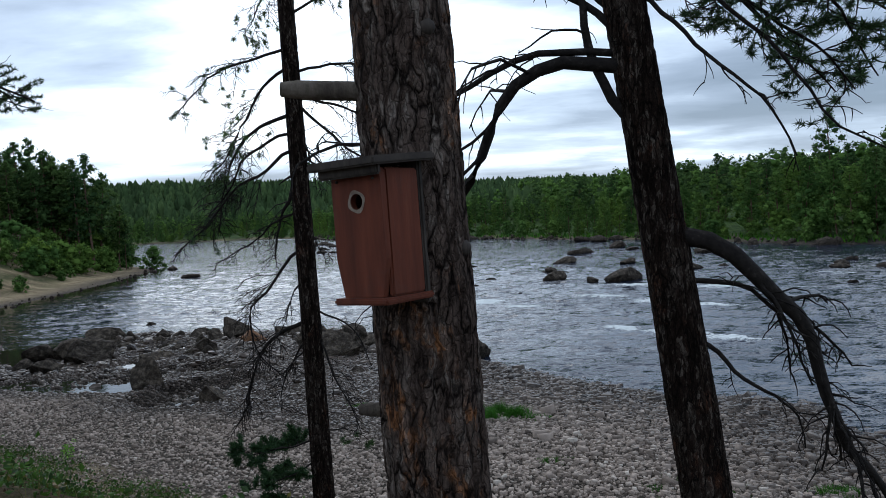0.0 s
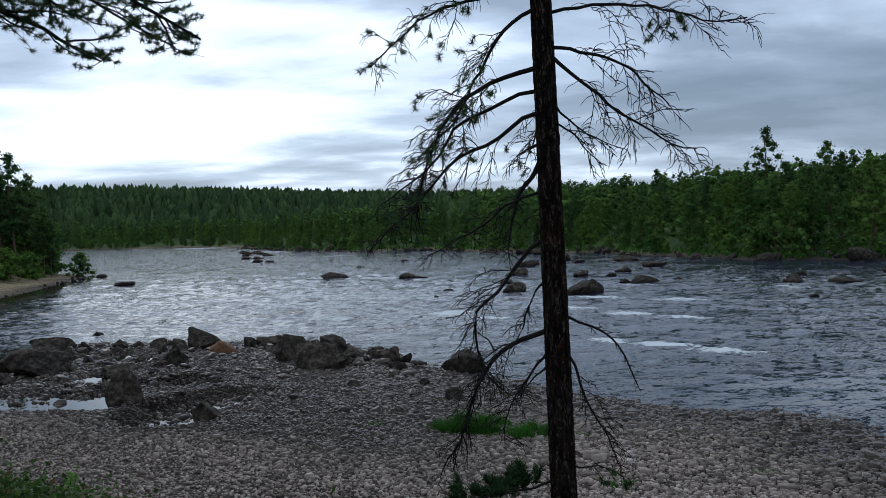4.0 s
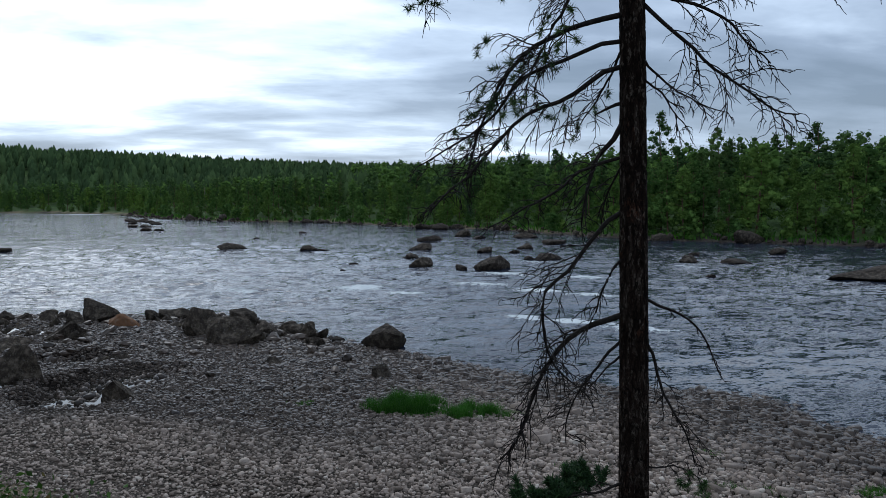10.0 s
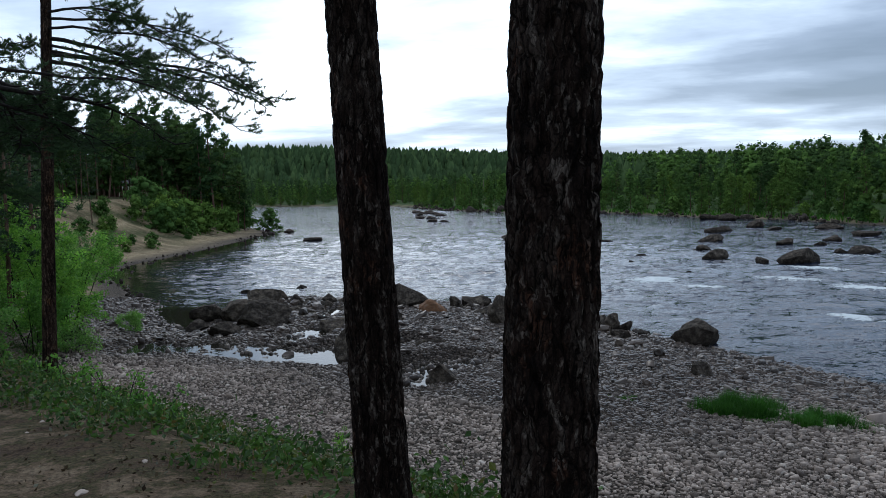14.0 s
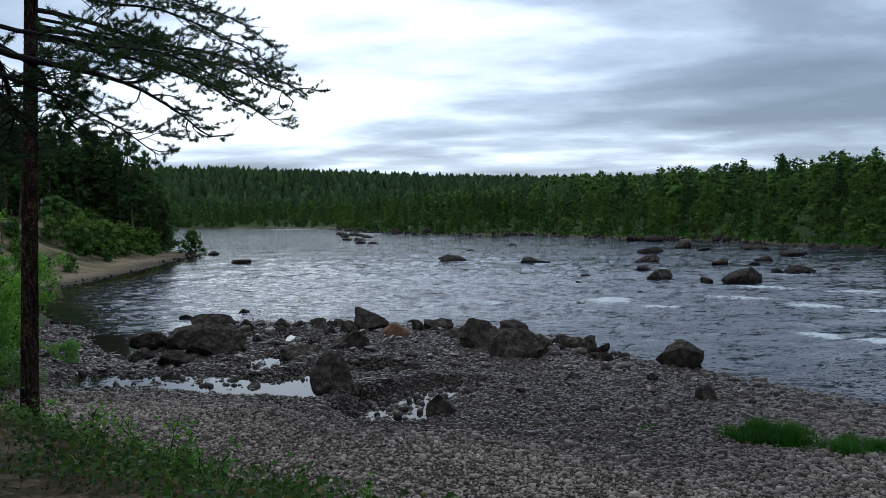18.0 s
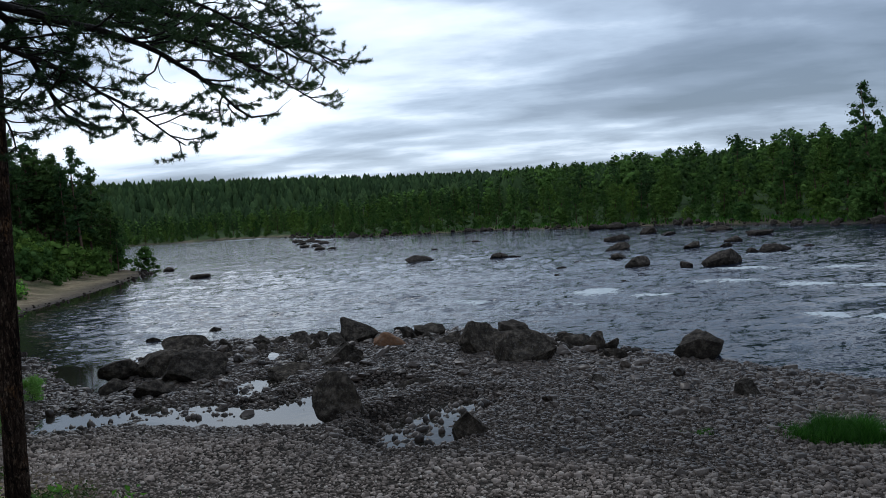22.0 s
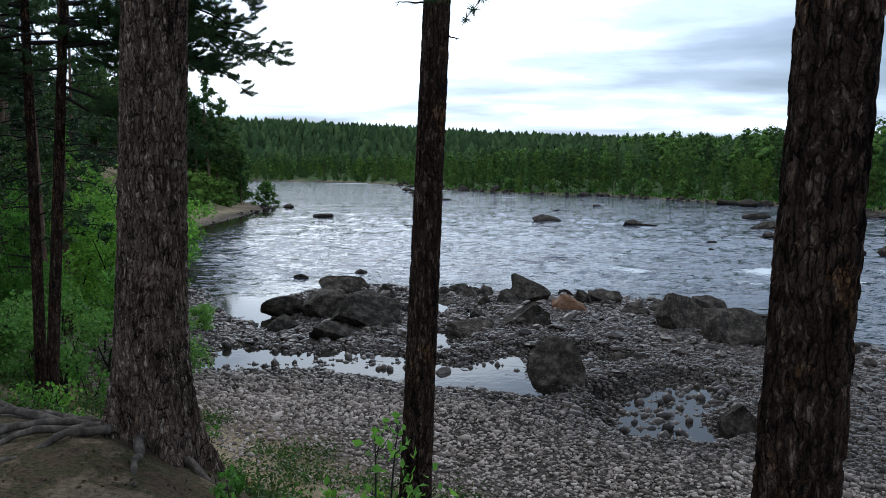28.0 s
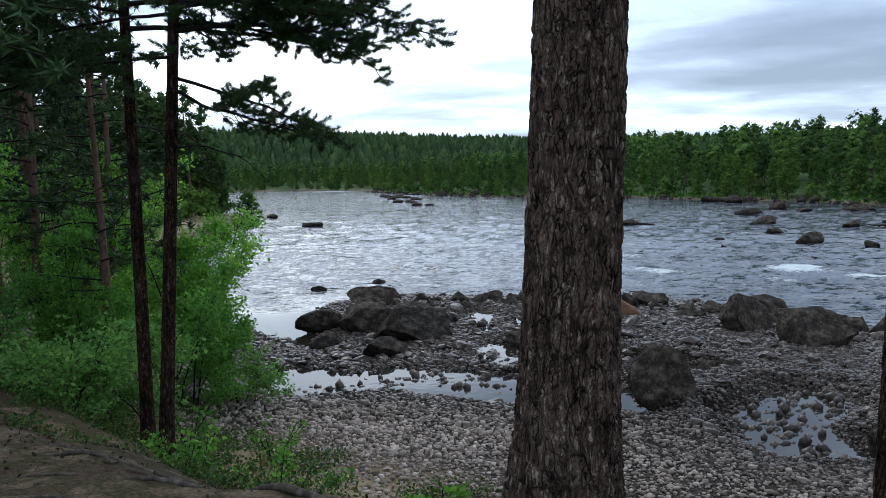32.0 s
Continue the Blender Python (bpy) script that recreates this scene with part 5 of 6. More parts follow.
front = part("front_board", rim.mesh("front_board", M_RED, False), M_RED, box, "painted front with a round entrance hole")
ring = Bag()
for i in range(hole):
    a, b = angles[i], angles[(i + 1) % hole]
    j1, j2 = 1.42 + 0.10 * math.sin(i * 1.05), 1.42 + 0.10 * math.sin((i + 1) % hole * 1.05)
    ring.add([(math.cos(a) * r_hole, -W / 2 - 0.0015, fz + math.sin(a) * r_hole), (math.cos(b) * r_hole, -W / 2 - 0.0015, fz + math.sin(b) * r_hole), (math.cos(b) * r_hole * j2, -W / 2 - 0.0015, fz + math.sin(b) * r_hole * j2), (math.cos(a) * r_hole * j1, -W / 2 - 0.0015, fz + math.sin(a) * r_hole * j1)], None, [(0, 1, 2, 3)])
part("worn_ring", ring, M_BAREWOOD, front, "bare pecked wood round the hole")
one_board("side_board", (T, W - 2 * T - 0.002, H), pose(W / 2 - T / 2, 0, H / 2), M_RED, box)
one_board("side_board", (T, W - 2 * T - 0.002, H), pose(-W / 2 + T / 2, 0, H / 2), M_RED, box)
one_board("back_board", (W, T, H + 0.05), pose(0, W / 2 - T / 2 + 0.002, H / 2), M_DARKWOOD, box, "dark weathered back board")
one_board("bottom_board", (W + 0.012, W + 0.02, 0.014), pose(0, -0.004, -0.008), M_RED, box)
roof = one_board("roof", (W + 0.05, W + 0.065, 0.018), pose(0, -0.014, H + 0.018, 4), M_DARKWOOD, box, "overhanging dark weathered roof board")
one_board("roof_trim", (W + 0.03, 0.014, 0.026), pose(0, -W / 2 - 0.018, H - 0.002, 4), M_DARKWOOD, roof)
for sx in (-0.05, 0.05):
    nail = Bag()
    tube(nail, [(sx, -W / 2 - 0.001, 0.24), (sx, -W / 2 - 0.004, 0.24)], [0.0028, 0.0028], 8)
    part("nail", nail, M_DARKWOOD, front)
stub = Bag()
line = limb_line(np.random.default_rng(77), (-0.05, -0.02, 2.07), 184, 0.30, 3, 6, 0.03, 8)
tube(stub, line, [0.032, 0.027, 0.023, 0.022, 0.022, 0.022, 0.022, 0.021, 0.016], 12)
part("branch_stub", stub, M_ROOT, TREE["box"], "short broken branch stub")
stub = Bag()
tube(stub, limb_line(np.random.default_rng(79), (-0.06, 0.0, 1.35), 180, 0.16, 0, 4, 0.03, 6), [0.024, 0.02, 0.018, 0.017, 0.017, 0.016, 0.012], 10)
part("branch_stub", stub, M_ROOT, TREE["box"], "short broken branch stub")
for z, a in ((2.2, -70), (1.72, -30)):
    knot = Bag()
    c = np.array([math.cos(radians(a)) * 0.1 - 0.05, math.sin(radians(a)) * 0.1, z])
    d = np.array([math.cos(radians(a)), math.sin(radians(a)), 0.1])
    tube(knot, [c, c + d * 0.012, c + d * 0.02], [0.02, 0.017, 0.008], 10)
    part("knot", knot, M_DARKWOOD, TREE["box"], "dark branch knot")
for i, (z, az, length) in enumerate(((8.6, 150, 1.6), (8.9, 40, 1.6), (9.3, 260, 1.4), (9.8, 110, 1.4), (10.4, 0, 1.2), (10.8, 200, 1.0))):
    pine_limb("box", 860 + i, z, az, length, 5, -8, 0.02, 0.75)


# ---- woods ----
def clumps(rng, centres, sizes, per, card, up=0.5, squash=0.7):
    """Foliage gathered in clumps: each has a lumpy inner mass and a shell of small leaf cards, shaded as the rounded clump that they make up."""
    centres, sizes = np.asarray(centres, float), np.asarray(sizes, float)
    v0, f0 = ICO[1]
    m, w = len(centres), len(v0)
    mass = centres[:, None] + v0[None] * (sizes[:, None, None] * 0.6 * rng.uniform(0.7, 1.15, (m, w, 1))) * np.array([1, 1, squash])
    mass_n = 0.7 * v0[None] + np.array([0, 0, up]) + 0.5 * rng.normal(size=(m, w, 3))
    mass_f = (np.arange(m)[:, None, None] * w + f0[None]).reshape(-1, 3)
    n = m * per
    c = np.repeat(centres, per, 0)
    s = np.repeat(sizes, per)[:, None]
    ball = rng.normal(size=(n, 3))
    ball /= np.linalg.norm(ball, axis=1)[:, None]
    p = c + ball * s * rng.uniform(0.45, 1.25, (n, 1)) * np.array([1, 1, squash])
    a, b = rng.normal(size=(n, 3)), rng.normal(size=(n, 3))
    a /= np.linalg.norm(a, axis=1)[:, None]
    b /= np.linalg.norm(b, axis=1)[:, None]
    k = card * rng.uniform(0.6, 1.3, (n, 1))
    q0, q1, q2 = p - a * k * 0.5, p + a * k * 0.5 + b * k * 0.2, p + b * k
    out = ball + 0.5 * c * np.array([1, 1, 0]) / (np.abs(c[:, :2]).max() + 1e-6) + np.array([0, 0, up]) + 0.55 * rng.normal(size=(n, 3))
    flip = (np.cross(q1 - q0, q2 - q0) * out).sum(1) < 0
    q1, q2 = np.where(flip[:, None], q2, q1), np.where(flip[:, None], q1, q2)
    nrm = np.concatenate([mass_n.reshape(-1, 3), np.repeat(out, 3, 0)])
    nrm /= np.linalg.norm(nrm, axis=1)[:, None]
    return np.concatenate([mass.reshape(-1, 3), np.stack([q0, q1, q2], 1).reshape(-1, 3)]), np.concatenate([mass_f, m * w + np.arange(n * 3).reshape(-1, 3)]), nrm


def crown_shape(kind, seed, tall, nclump, per, card):
    rng = np.random.default_rng(seed)
    t = np.clip((np.arange(nclump) + rng.random(nclump)) / nclump, 0, 1)
    squash = 0.8
    if kind == "pine":
        low, wide, squash = 0.28, 0.16 * tall, 0.72
        prof = np.interp(t, [0, 0.25, 0.7, 1], [0.6, 1.0, 0.75, 0.12])
    elif kind == "spruce":
        low, wide = 0.08, 0.13 * tall
        prof = 1.05 - t
    elif kind == "birch":
        low, wide = 0.10, 0.22 * tall
        prof = np.interp(t, [0, 0.35, 0.75, 1], [0.7, 1.0, 0.75, 0.12])
    else:
        low, wide = 0.05, 0.5 * tall
        prof = np.interp(t, [0, 0.4, 0.8, 1], [0.9, 1.0, 0.7, 0.3])
    z = tall * (low + (0.95 - low) * t)
    a = rng.random(nclump) * 2 * np.pi
    r = wide * prof * rng.uniform(0.1, 1.0, nclump)
    c = np.stack([np.cos(a) * r, np.sin(a) * r, z], 1)
    few = (24 / nclump) ** 0.45
    return clumps(rng, c, wide * few * (0.32 + 0.14 * prof) * rng.uniform(0.65, 1.25, nclump), per, card, 0.5, squash)


def spire(seed, tall):
    """A far conifer on the hill: a ragged cone of five tiers with a few sprays standing out."""
    rng = np.random.default_rng(seed)
    sides, tiers = 6, 5
    prof = np.array([0.6, 1.0, 0.95, 0.6, 0.12]) if seed % 3 else np.array([0.5, 0.85, 1.05, 0.9, 0.25])
    th = np.arange(sides) / sides * 2 * np.pi
    v = np.array([[math.cos(q + i * 0.5) * prof[i] * 0.17 * tall * rng.uniform(0.7, 1.3), math.sin(q + i * 0.5) * prof[i] * 0.17 * tall * rng.uniform(0.7, 1.3), tall * (0.06 + 0.94 * (i / (tiers - 1)) ** 0.9) + rng.normal(0, 0.2)] for i in range(tiers) for q in th])
    f = np.array([(i * sides + j, i * sides + (j + 1) % sides, (i + 1) * sides + (j + 1) % sides) for i in range(tiers - 1) for j in range(sides)] + [(i * sides + j, (i + 1) * sides + (j + 1) % sides, (i + 1) * sides + j) for i in range(tiers - 1) for j in range(sides)])
    nrm = v * np.array([1, 1, 0]) / (0.14 * tall) + np.array([0, 0, 0.45]) + 0.3 * rng.normal(size=v.shape)
    zs = rng.uniform(0.15, 0.95, 12)
    c = np.stack([rng.normal(0, 1, 12), rng.normal(0, 1, 12), 0 * zs], 1)
    c = c / np.linalg.norm(c, axis=1)[:, None]
    p = c * (0.19 * tall * (1.05 - zs))[:, None] + np.stack([0 * zs, 0 * zs, zs * tall], 1)
    q = np.stack([p - np.array([0, 0, 0.35]), p + rng.normal(0, 0.35, (12, 3)), p + c * 0.5], 1).reshape(-1, 3)
    nrm = np.concatenate([nrm, np.repeat(c + np.array([0, 0, 0.6]), 3, 0)])
    return np.concatenate([v, q]), np.concatenate([f, len(v) + np.arange(36).reshape(-1, 3)]), nrm / np.linalg.norm(nrm, axis=1)[:, None]


def stem(bag, seed, tall, r, bend=0.02, sides=6):
    rng = np.random.default_rng(seed)
    z = np.linspace(-0.4, tall * 0.95, 7)
    tube(bag, np.stack([bend * tall * np.sin(z / tall * 3 + seed), bend * tall * np.cos(z / tall * 2.3 + seed), z], 1), np.linspace(r, r * 0.2, 7), sides)


PROTO = {}


def wood_tree(kind, seed, tall, nclump, per, card, name, label, group):
    """A whole tree of its own, to be copied: trunk, a few limbs and a crown."""
    root = thing(name, (0, 0, -900), label, "shrub" if kind == "bush" else "tree", group)
    if kind != "bush":
        b = Bag()
        stem(b, seed, tall, tall * 0.011 + 0.03)
        rng = np.random.default_rng(seed + 5)
        for i in range(5):
            z, az, ln = tall * rng.uniform(0.35, 0.8), rng.uniform(0, 360), tall * rng.uniform(0.08, 0.16)
            tube(b, limb_line(rng, (0, 0, z), az, ln, 20, 5, 0.15, 5), np.linspace(0.04, 0.015, 6), 4)
        part("trunk", b, M_STEM, root)
    v, f, nrm = crown_shape(kind, seed, tall, nclump, per, card)
    part("crown", mesh_from("crown", v, f, M_FARPINE if kind in ("pine", "spruce") else M_FARLEAF, True, None, nrm), None, root)
    return root


NAMES = {"pine": ("pine_tree", "tall dark green pine on the far river bank"), "spruce": ("spruce_tree", "slim dark spruce on the far river bank"), "birch": ("birch_tree", "bright green birch on the far river bank"), "bush": ("willow_bush", "green rounded bush at the far waterside")}
for kind, talls in (("pine", (13, 14, 12, 11)), ("spruce", (11,)), ("birch", (9, 8, 10)), ("bush", (2.6, 3.4, 2.2))):
    for i, tall in enumerate(talls):
        PROTO[kind, i] = wood_tree(kind, 60 + i + len(kind) * 7, tall, 64 if kind != "bush" else 24, 32 if kind != "bush" else 34, 0.22 if kind != "bush" else 0.22, *NAMES[kind], "trees along the far bank")
rng = np.random.default_rng(5)
random.seed(5)


def plant(kind, i, x, y, size, sink=0.1, label="", group=""):
    ob = copy_thing(PROTO[kind, i], pose(x, y, float(height(np.array([x]), np.array([y]))[0]) - sink, rng.uniform(-3, 3), rng.uniform(-3, 3), rng.uniform(0, 360)))
    ob.scale = (size * rng.uniform(0.85, 1.15), size * rng.uniform(0.85, 1.15), size)
    return tagged(ob, label, "", group)


def along(line, step):
    """Points along a broken line with their inland normals (the land is to the line's left as listed)."""
    for (ax, ay), (bx, by) in zip(line, line[1:]):
        n = math.hypot(bx - ax, by - ay)
        for q in np.arange(step * 0.5, n, step):
            yield ax + (bx - ax) * q / n, ay + (by - ay) * q / n, -(by - ay) / n, (bx - ax) / n


visible = FAR_SHORE[1:-1]
for step, lo, hi, kinds in ((2.8, 1.5, 5, ("bush", "bush", "birch")), (3.4, 4, 9, ("birch", "birch", "birch", "bush")), (3.4, 8, 15, ("birch", "birch", "pine", "birch")), (4.0, 14, 24, ("pine", "birch", "birch", "pine"))):
    for x, y, nx, ny in along(visible, step):
        far_off = math.hypot(x, y)
        if rng.random() < (0.08 if far_off < 190 else 0.4) or y < 50:
            continue
        off = rng.uniform(lo, hi)
        kind = kinds[int(rng.integers(len(kinds)))]
        i = int(rng.integers(sum(1 for q in PROTO if q[0] == kind)))
        right = 1.08 if (x > 38 and kind in ("pine", "birch")) else 0.92
        low = (0.78 if kind == "pine" else 0.85) if y > 100 and x < 32 and kind != "bush" else 1.0
        px, py = x + nx * off, y + ny * off
        d, _, _, far = zones(np.array([px]), np.array([py]))
        if far[0] and d[0] > 1.0:
            plant(kind, i, px, py, right * low * rng.uniform(0.8, 1.15))

# the woods behind: past counting, one object for each stretch of wood
SMALL = []
for i in range(10):
    kind = ("birch", "pine", "birch", "birch", "pine")[i % 5]
    tall = (11, 13, 12, 10, 13)[i % 5]
    SMALL.append((kind, *crown_shape(kind, 900 + i, tall, 15, 10, 0.45)))
TINY = [("pine", *spire(950 + i, (9.5, 8, 10.5, 8.8)[i % 4])) for i in range(9)]


def wood_stuff(name, label, points, protos, lo, hi, seed, near=1.0, pine=None):
    g = np.random.default_rng(seed)
    dark, leaf, facing = Bag(), Bag(), {"dark": [], "leaf": []}
    zs = height(points[:, 0], points[:, 1])
    for (x, y), z in zip(points, zs):
        kind, v, f, nrm = protos[int(g.integers(len(protos)))]
        a, s = g.uniform(0, 6.28), g.uniform(lo, hi) * (near if x < 25 else 1.0)
        c, w = math.cos(a) * s, math.sin(a) * s
        facing["leaf" if kind == "birch" else "dark"].append(np.stack([nrm[:, 0] * c - nrm[:, 1] * w, nrm[:, 0] * w + nrm[:, 1] * c, nrm[:, 2] * s], 1) / s)
        (leaf if kind == "birch" else dark).add(np.stack([v[:, 0] * c - v[:, 1] * w + x, v[:, 0] * w + v[:, 1] * c + y, v[:, 2] * s + z - 0.2], 1), f)
    for bag, mat, key in ((dark, pine or M_FARPINE, "dark"), (leaf, M_FARLEAF, "leaf")):
        if bag.count:
            tagged(new(name, mesh_from(name, np.concatenate(bag.v), np.concatenate(bag.f3), mat, True, None, np.concatenate(facing[key]))), label, "forest", kind="stuff")


def scatter(n, box, test, seed):
    g = np.random.default_rng(seed)
    p = np.stack([g.uniform(box[0], box[2], n), g.uniform(box[1], box[3], n)], 1)
    d, s, u, far = zones(p[:, 0], p[:, 1])
    return p[test(p[:, 0], p[:, 1], d, s, u, far)]


wood_stuff("forest_edge", "dense mixed pine and birch wood on the far bank", scatter(9000, (-170, 30, 190, 420), lambda x, y, d, s, u, far: far & (d > 16) & (d < np.where(x > 25, 75, 40)) & (hashed(x, y) < 0.85), 1), SMALL, 0.72, 1.0, 2, 0.8)
wood_stuff("forest_hill", "dark conifer forest covering the distant low hill", scatter(52000, (-420, 90, 330, 680), lambda x, y, d, s, u, far: (far | (s > 130)) & (d > 32) & (np.hypot(x + 15, y) < 620) & (np.hypot(x + 15, y) > 200) & (y > 0.55 * np.abs(x + 20)) & (hashed(x, y, 3) < 0.5), 3), TINY, 0.6, 1.0, 4, 1.0, M_HILLPINE_HAZY)

# left bank: pines on the terrace and bushes along its shore
for q in range(120):
    s_, d_ = rng.uniform(60, 130), rng.uniform(20, 38)
    x, y = -40 - d_ * 0.93 + rng.normal(0, 2), rng.uniform(62, 136)
    plant("pine", int(rng.integers(4)), x, y, rng.uniform(0.65, 1.05), 0.2, "tall slender pine on the sandy river terrace", "pines on the terrace")
for x, y, nx, ny in along(SHORE[26:34], 2.6):
    off = rng.uniform(8, 12)
    px, py = x + nx * off, y + ny * off
    if zones(np.array([px]), np.array([py]))[0][0] < 4:
        px, py = x - nx * off, y - ny * off
    if 74 < py < 96 and rng.random() < 0.6:
        continue
    plant("bush", int(rng.integers(3)), px, py, rng.uniform(0.8, 1.5), 0.1, "green willow bush on the sandy shore", "bushes on the shore")
for q in range(30):
    y = rng.uniform(106, 136)
    x = float(np.interp(y, [83, 98, 118, 129, 140], [-41, -42.3, -45, -49.5, -56])) - rng.uniform(9, 18)
    kind = ("pine", "birch", "pine")[q % 3]
    plant(kind, int(rng.integers(3)), x, y, rng.uniform(0.7, 1.0), 0.2, "tall " + ("slender pine" if kind == "pine" else "green birch") + " on the edge of the sandy terrace", "pines on the terrace")
for q in range(32):
    a, reach = rng.uniform(-29, -19.3), rng.uniform(116, 138)
    plant("pine", int(rng.integers(4)), -5.3 + reach * math.sin(radians(a)), 3.6 + reach * math.cos(radians(a)), rng.uniform(0.95, 1.25) if a < -20.9 else rng.uniform(0.6, 0.85), 0.2, "tall dark pine standing behind the wooden frame on the terrace", "pines on the terrace")
for x, y, size in ((-49.6, 126, 1.5), (-49, 121, 1.7), (-47.5, 117, 1.2), (-47.5, 110, 1.3), (-46, 104, 1.2), (-45.6, 96, 1.3), (-44.5, 114, 1.6), (-45, 107, 1.5), (-46, 100, 1.4), (-43.6, 129, 1.1), (-47, 126, 1.9), (-49, 118, 1.9), (-50, 130, 1.8)):
    plant("bush", int(rng.integers(3)), x - 2.0, y - 2, size, 0.1, "green willow bush at the sandy point", "bushes on the shore")
for q in range(70):
    d_, y = rng.uniform(8, 18), rng.uniform(58, 126)
    x = float(np.interp(y, [61.5, 70, 83, 98, 118, 129], [-37, -40, -41, -42.3, -45, -49.5])) - d_
    if fbm(np.array([x * 0.12]), np.array([y * 0.12]), 2, 81)[0] < (0.62 if y < 104 else 0.45):
        continue
    plant("bush", int(rng.integers(3)), x, y, rng.uniform(0.35, 0.85), 0.1, "low green bush on the sandy slope", "bushes on the shore")
for q in range(60):
    d_, y = rng.uniform(3.5, 10), rng.uniform(60, 118)
    x = float(np.interp(y, [61.5, 70, 83, 98, 119, 130], [-36.8, -39.3, -39.6, -40.5, -43, -47.5])) - d_
    if fbm(np.array([x * 0.15]), np.array([y * 0.1]), 2, 83)[0] > 0.44:
        plant("bush", int(rng.integers(3)), x, y, rng.uniform(0.2, 0.5) + 0.03 * d_, 0.1, "low green bush on the sandy slope", "bushes on the shore")
wood_stuff("forest_terrace", "dark pine wood behind the sandy terrace", scatter(1300, (-150, 20, -50, 190), lambda x, y, d, s, u, far: ~far & (d > 26) & (d < 70) & (s > 62), 7), SMALL, 0.75, 1.0, 8)

LOW = [("birch", *crown_shape("bush", 970 + i, (3.2, 2.6, 4.0)[i % 3], 9, 8, 0.4)) for i in range(6)]
wood_stuff("thicket", "dense green thicket under the pines on the terrace", scatter(2600, (-150, 20, -46, 190), lambda x, y, d, s, u, far: ~far & (d > 20) & (d < 48) & (s > 52) & (hashed(x, y, 2) < 0.5), 9), LOW, 0.8, 1.2, 10)


# ---- shrubs with real leaves ----
def leaves(rng, bag, places, size):
    """Pointed leaves, each two triangles folded along the midrib."""
    p = np.asarray(places, float)
    n = len(p)
    d = rng.normal(size=(n, 3)) + np.array([0, 0, -0.15])
    d /= np.linalg.norm(d, axis=1)[:, None]
    s = np.cross(d, rng.normal(size=(n, 3)))
    s /= np.linalg.norm(s, axis=1)[:, None]
    k = size * rng.uniform(0.6, 1.25, (n, 1))
    up = np.cross(s, d) * k * 0.12
    v = np.stack([p, p + d * k * 0.5 + s * k * 0.32 + up, p + d * k, p + d * k * 0.5 - s * k * 0.32 + up], 1).reshape(-1, 3)
    i = np.arange(n)[:, None] * 4
    bag.add(v, np.concatenate([i + np.array([[0, 1, 2]]), i + np.array([[0, 2, 3]])]))


def shrub(name, seed, tall, wide, stems, count, leaf, material, label, group):
    g = np.random.default_rng(seed)
    root = thing(name, (0, 0, -900), label, "shrub", group)
    foliage = Bag()
    places = []
    for i in range(stems):
        a = g.uniform(0, 360)
        line = limb_line(g, (g.normal(0, wide * 0.08), g.normal(0, wide * 0.08), -0.15), a, tall * g.uniform(0.8, 1.1), g.uniform(60, 85), g.uniform(45, 80), 0.1, 10)
        wood, tips = Bag(), []
        r = 0.006 + 0.006 * tall
        tube(wood, line, np.linspace(r, 0.003, len(line)), 5)
        twigs(g, wood, line, r * 0.5, 1 if tall < 1.2 else 2, 2.2 if tall > 1.2 else 8, wide * 0.5, tips, 15, 4)
        part("stem", wood, M_TWIG, root)
        for sub, rr in tips:
            places += list(sub[2:])
    places = np.array(places)
    pick = places[g.integers(len(places), size=count)] + g.normal(0, 0.05 * min(tall, 2.0), (count, 3))
    pick = pick[pick[:, 2] > 0.03]
    leaves(g, foliage, pick, leaf)
    part("foliage", foliage.mesh("foliage", material, False), material, root)
    return root


for i in range(4):
    PROTO["birch_shrub", i] = shrub("birch_sapling", 40 + i, (4.6, 3.8, 5.0, 3.2)[i], 1.9, 5, 5600, 0.09, M_LEAF, "leafy green birch shrub at the foot of the bank", "shrubs by the beach")
    PROTO["willow", i] = shrub("willow_shrub", 50 + i, (1.9, 1.5, 2.3, 1.2)[i], 1.7, 7, 3400, 0.08, M_WILLOW, "grey-green willow shrub on the slope", "shrubs by the beach")
    PROTO["sprig", i] = shrub("sapling", 55 + i, (0.75, 0.5, 0.9, 0.35)[i], 0.45, 4, 260, 0.06, M_LEAF, "small green sapling on the bank", "saplings on the bank")
for i, x, y, size in ((0, -21.2, 30.4, 1.0), (1, -22.4, 32.5, 1.05), (2, -23.6, 30.8, 1.0), (3, -21.4, 28.4, 1.0), (0, -24.6, 34.4, 1.1), (1, -23.4, 28.2, 0.95), (2, -25.6, 31.6, 1.05), (3, -22.0, 26.0, 0.9), (1, -24.6, 26.4, 1.0), (3, -20.4, 26.6, 0.8), (2, -27.4, 35.6, 0.9), (0, -27.6, 29.4, 1.0), (1, -29.2, 38.8, 0.9), (3, -26.6, 38.6, 0.8),
                      (0, -31.0, 33.0, 1.1), (2, -33, 42, 0.9), (3, -34.6, 48, 0.9), (1, -36.5, 52.5, 0.9)):
    plant("birch_shrub", i, x, y, size, 0.05)
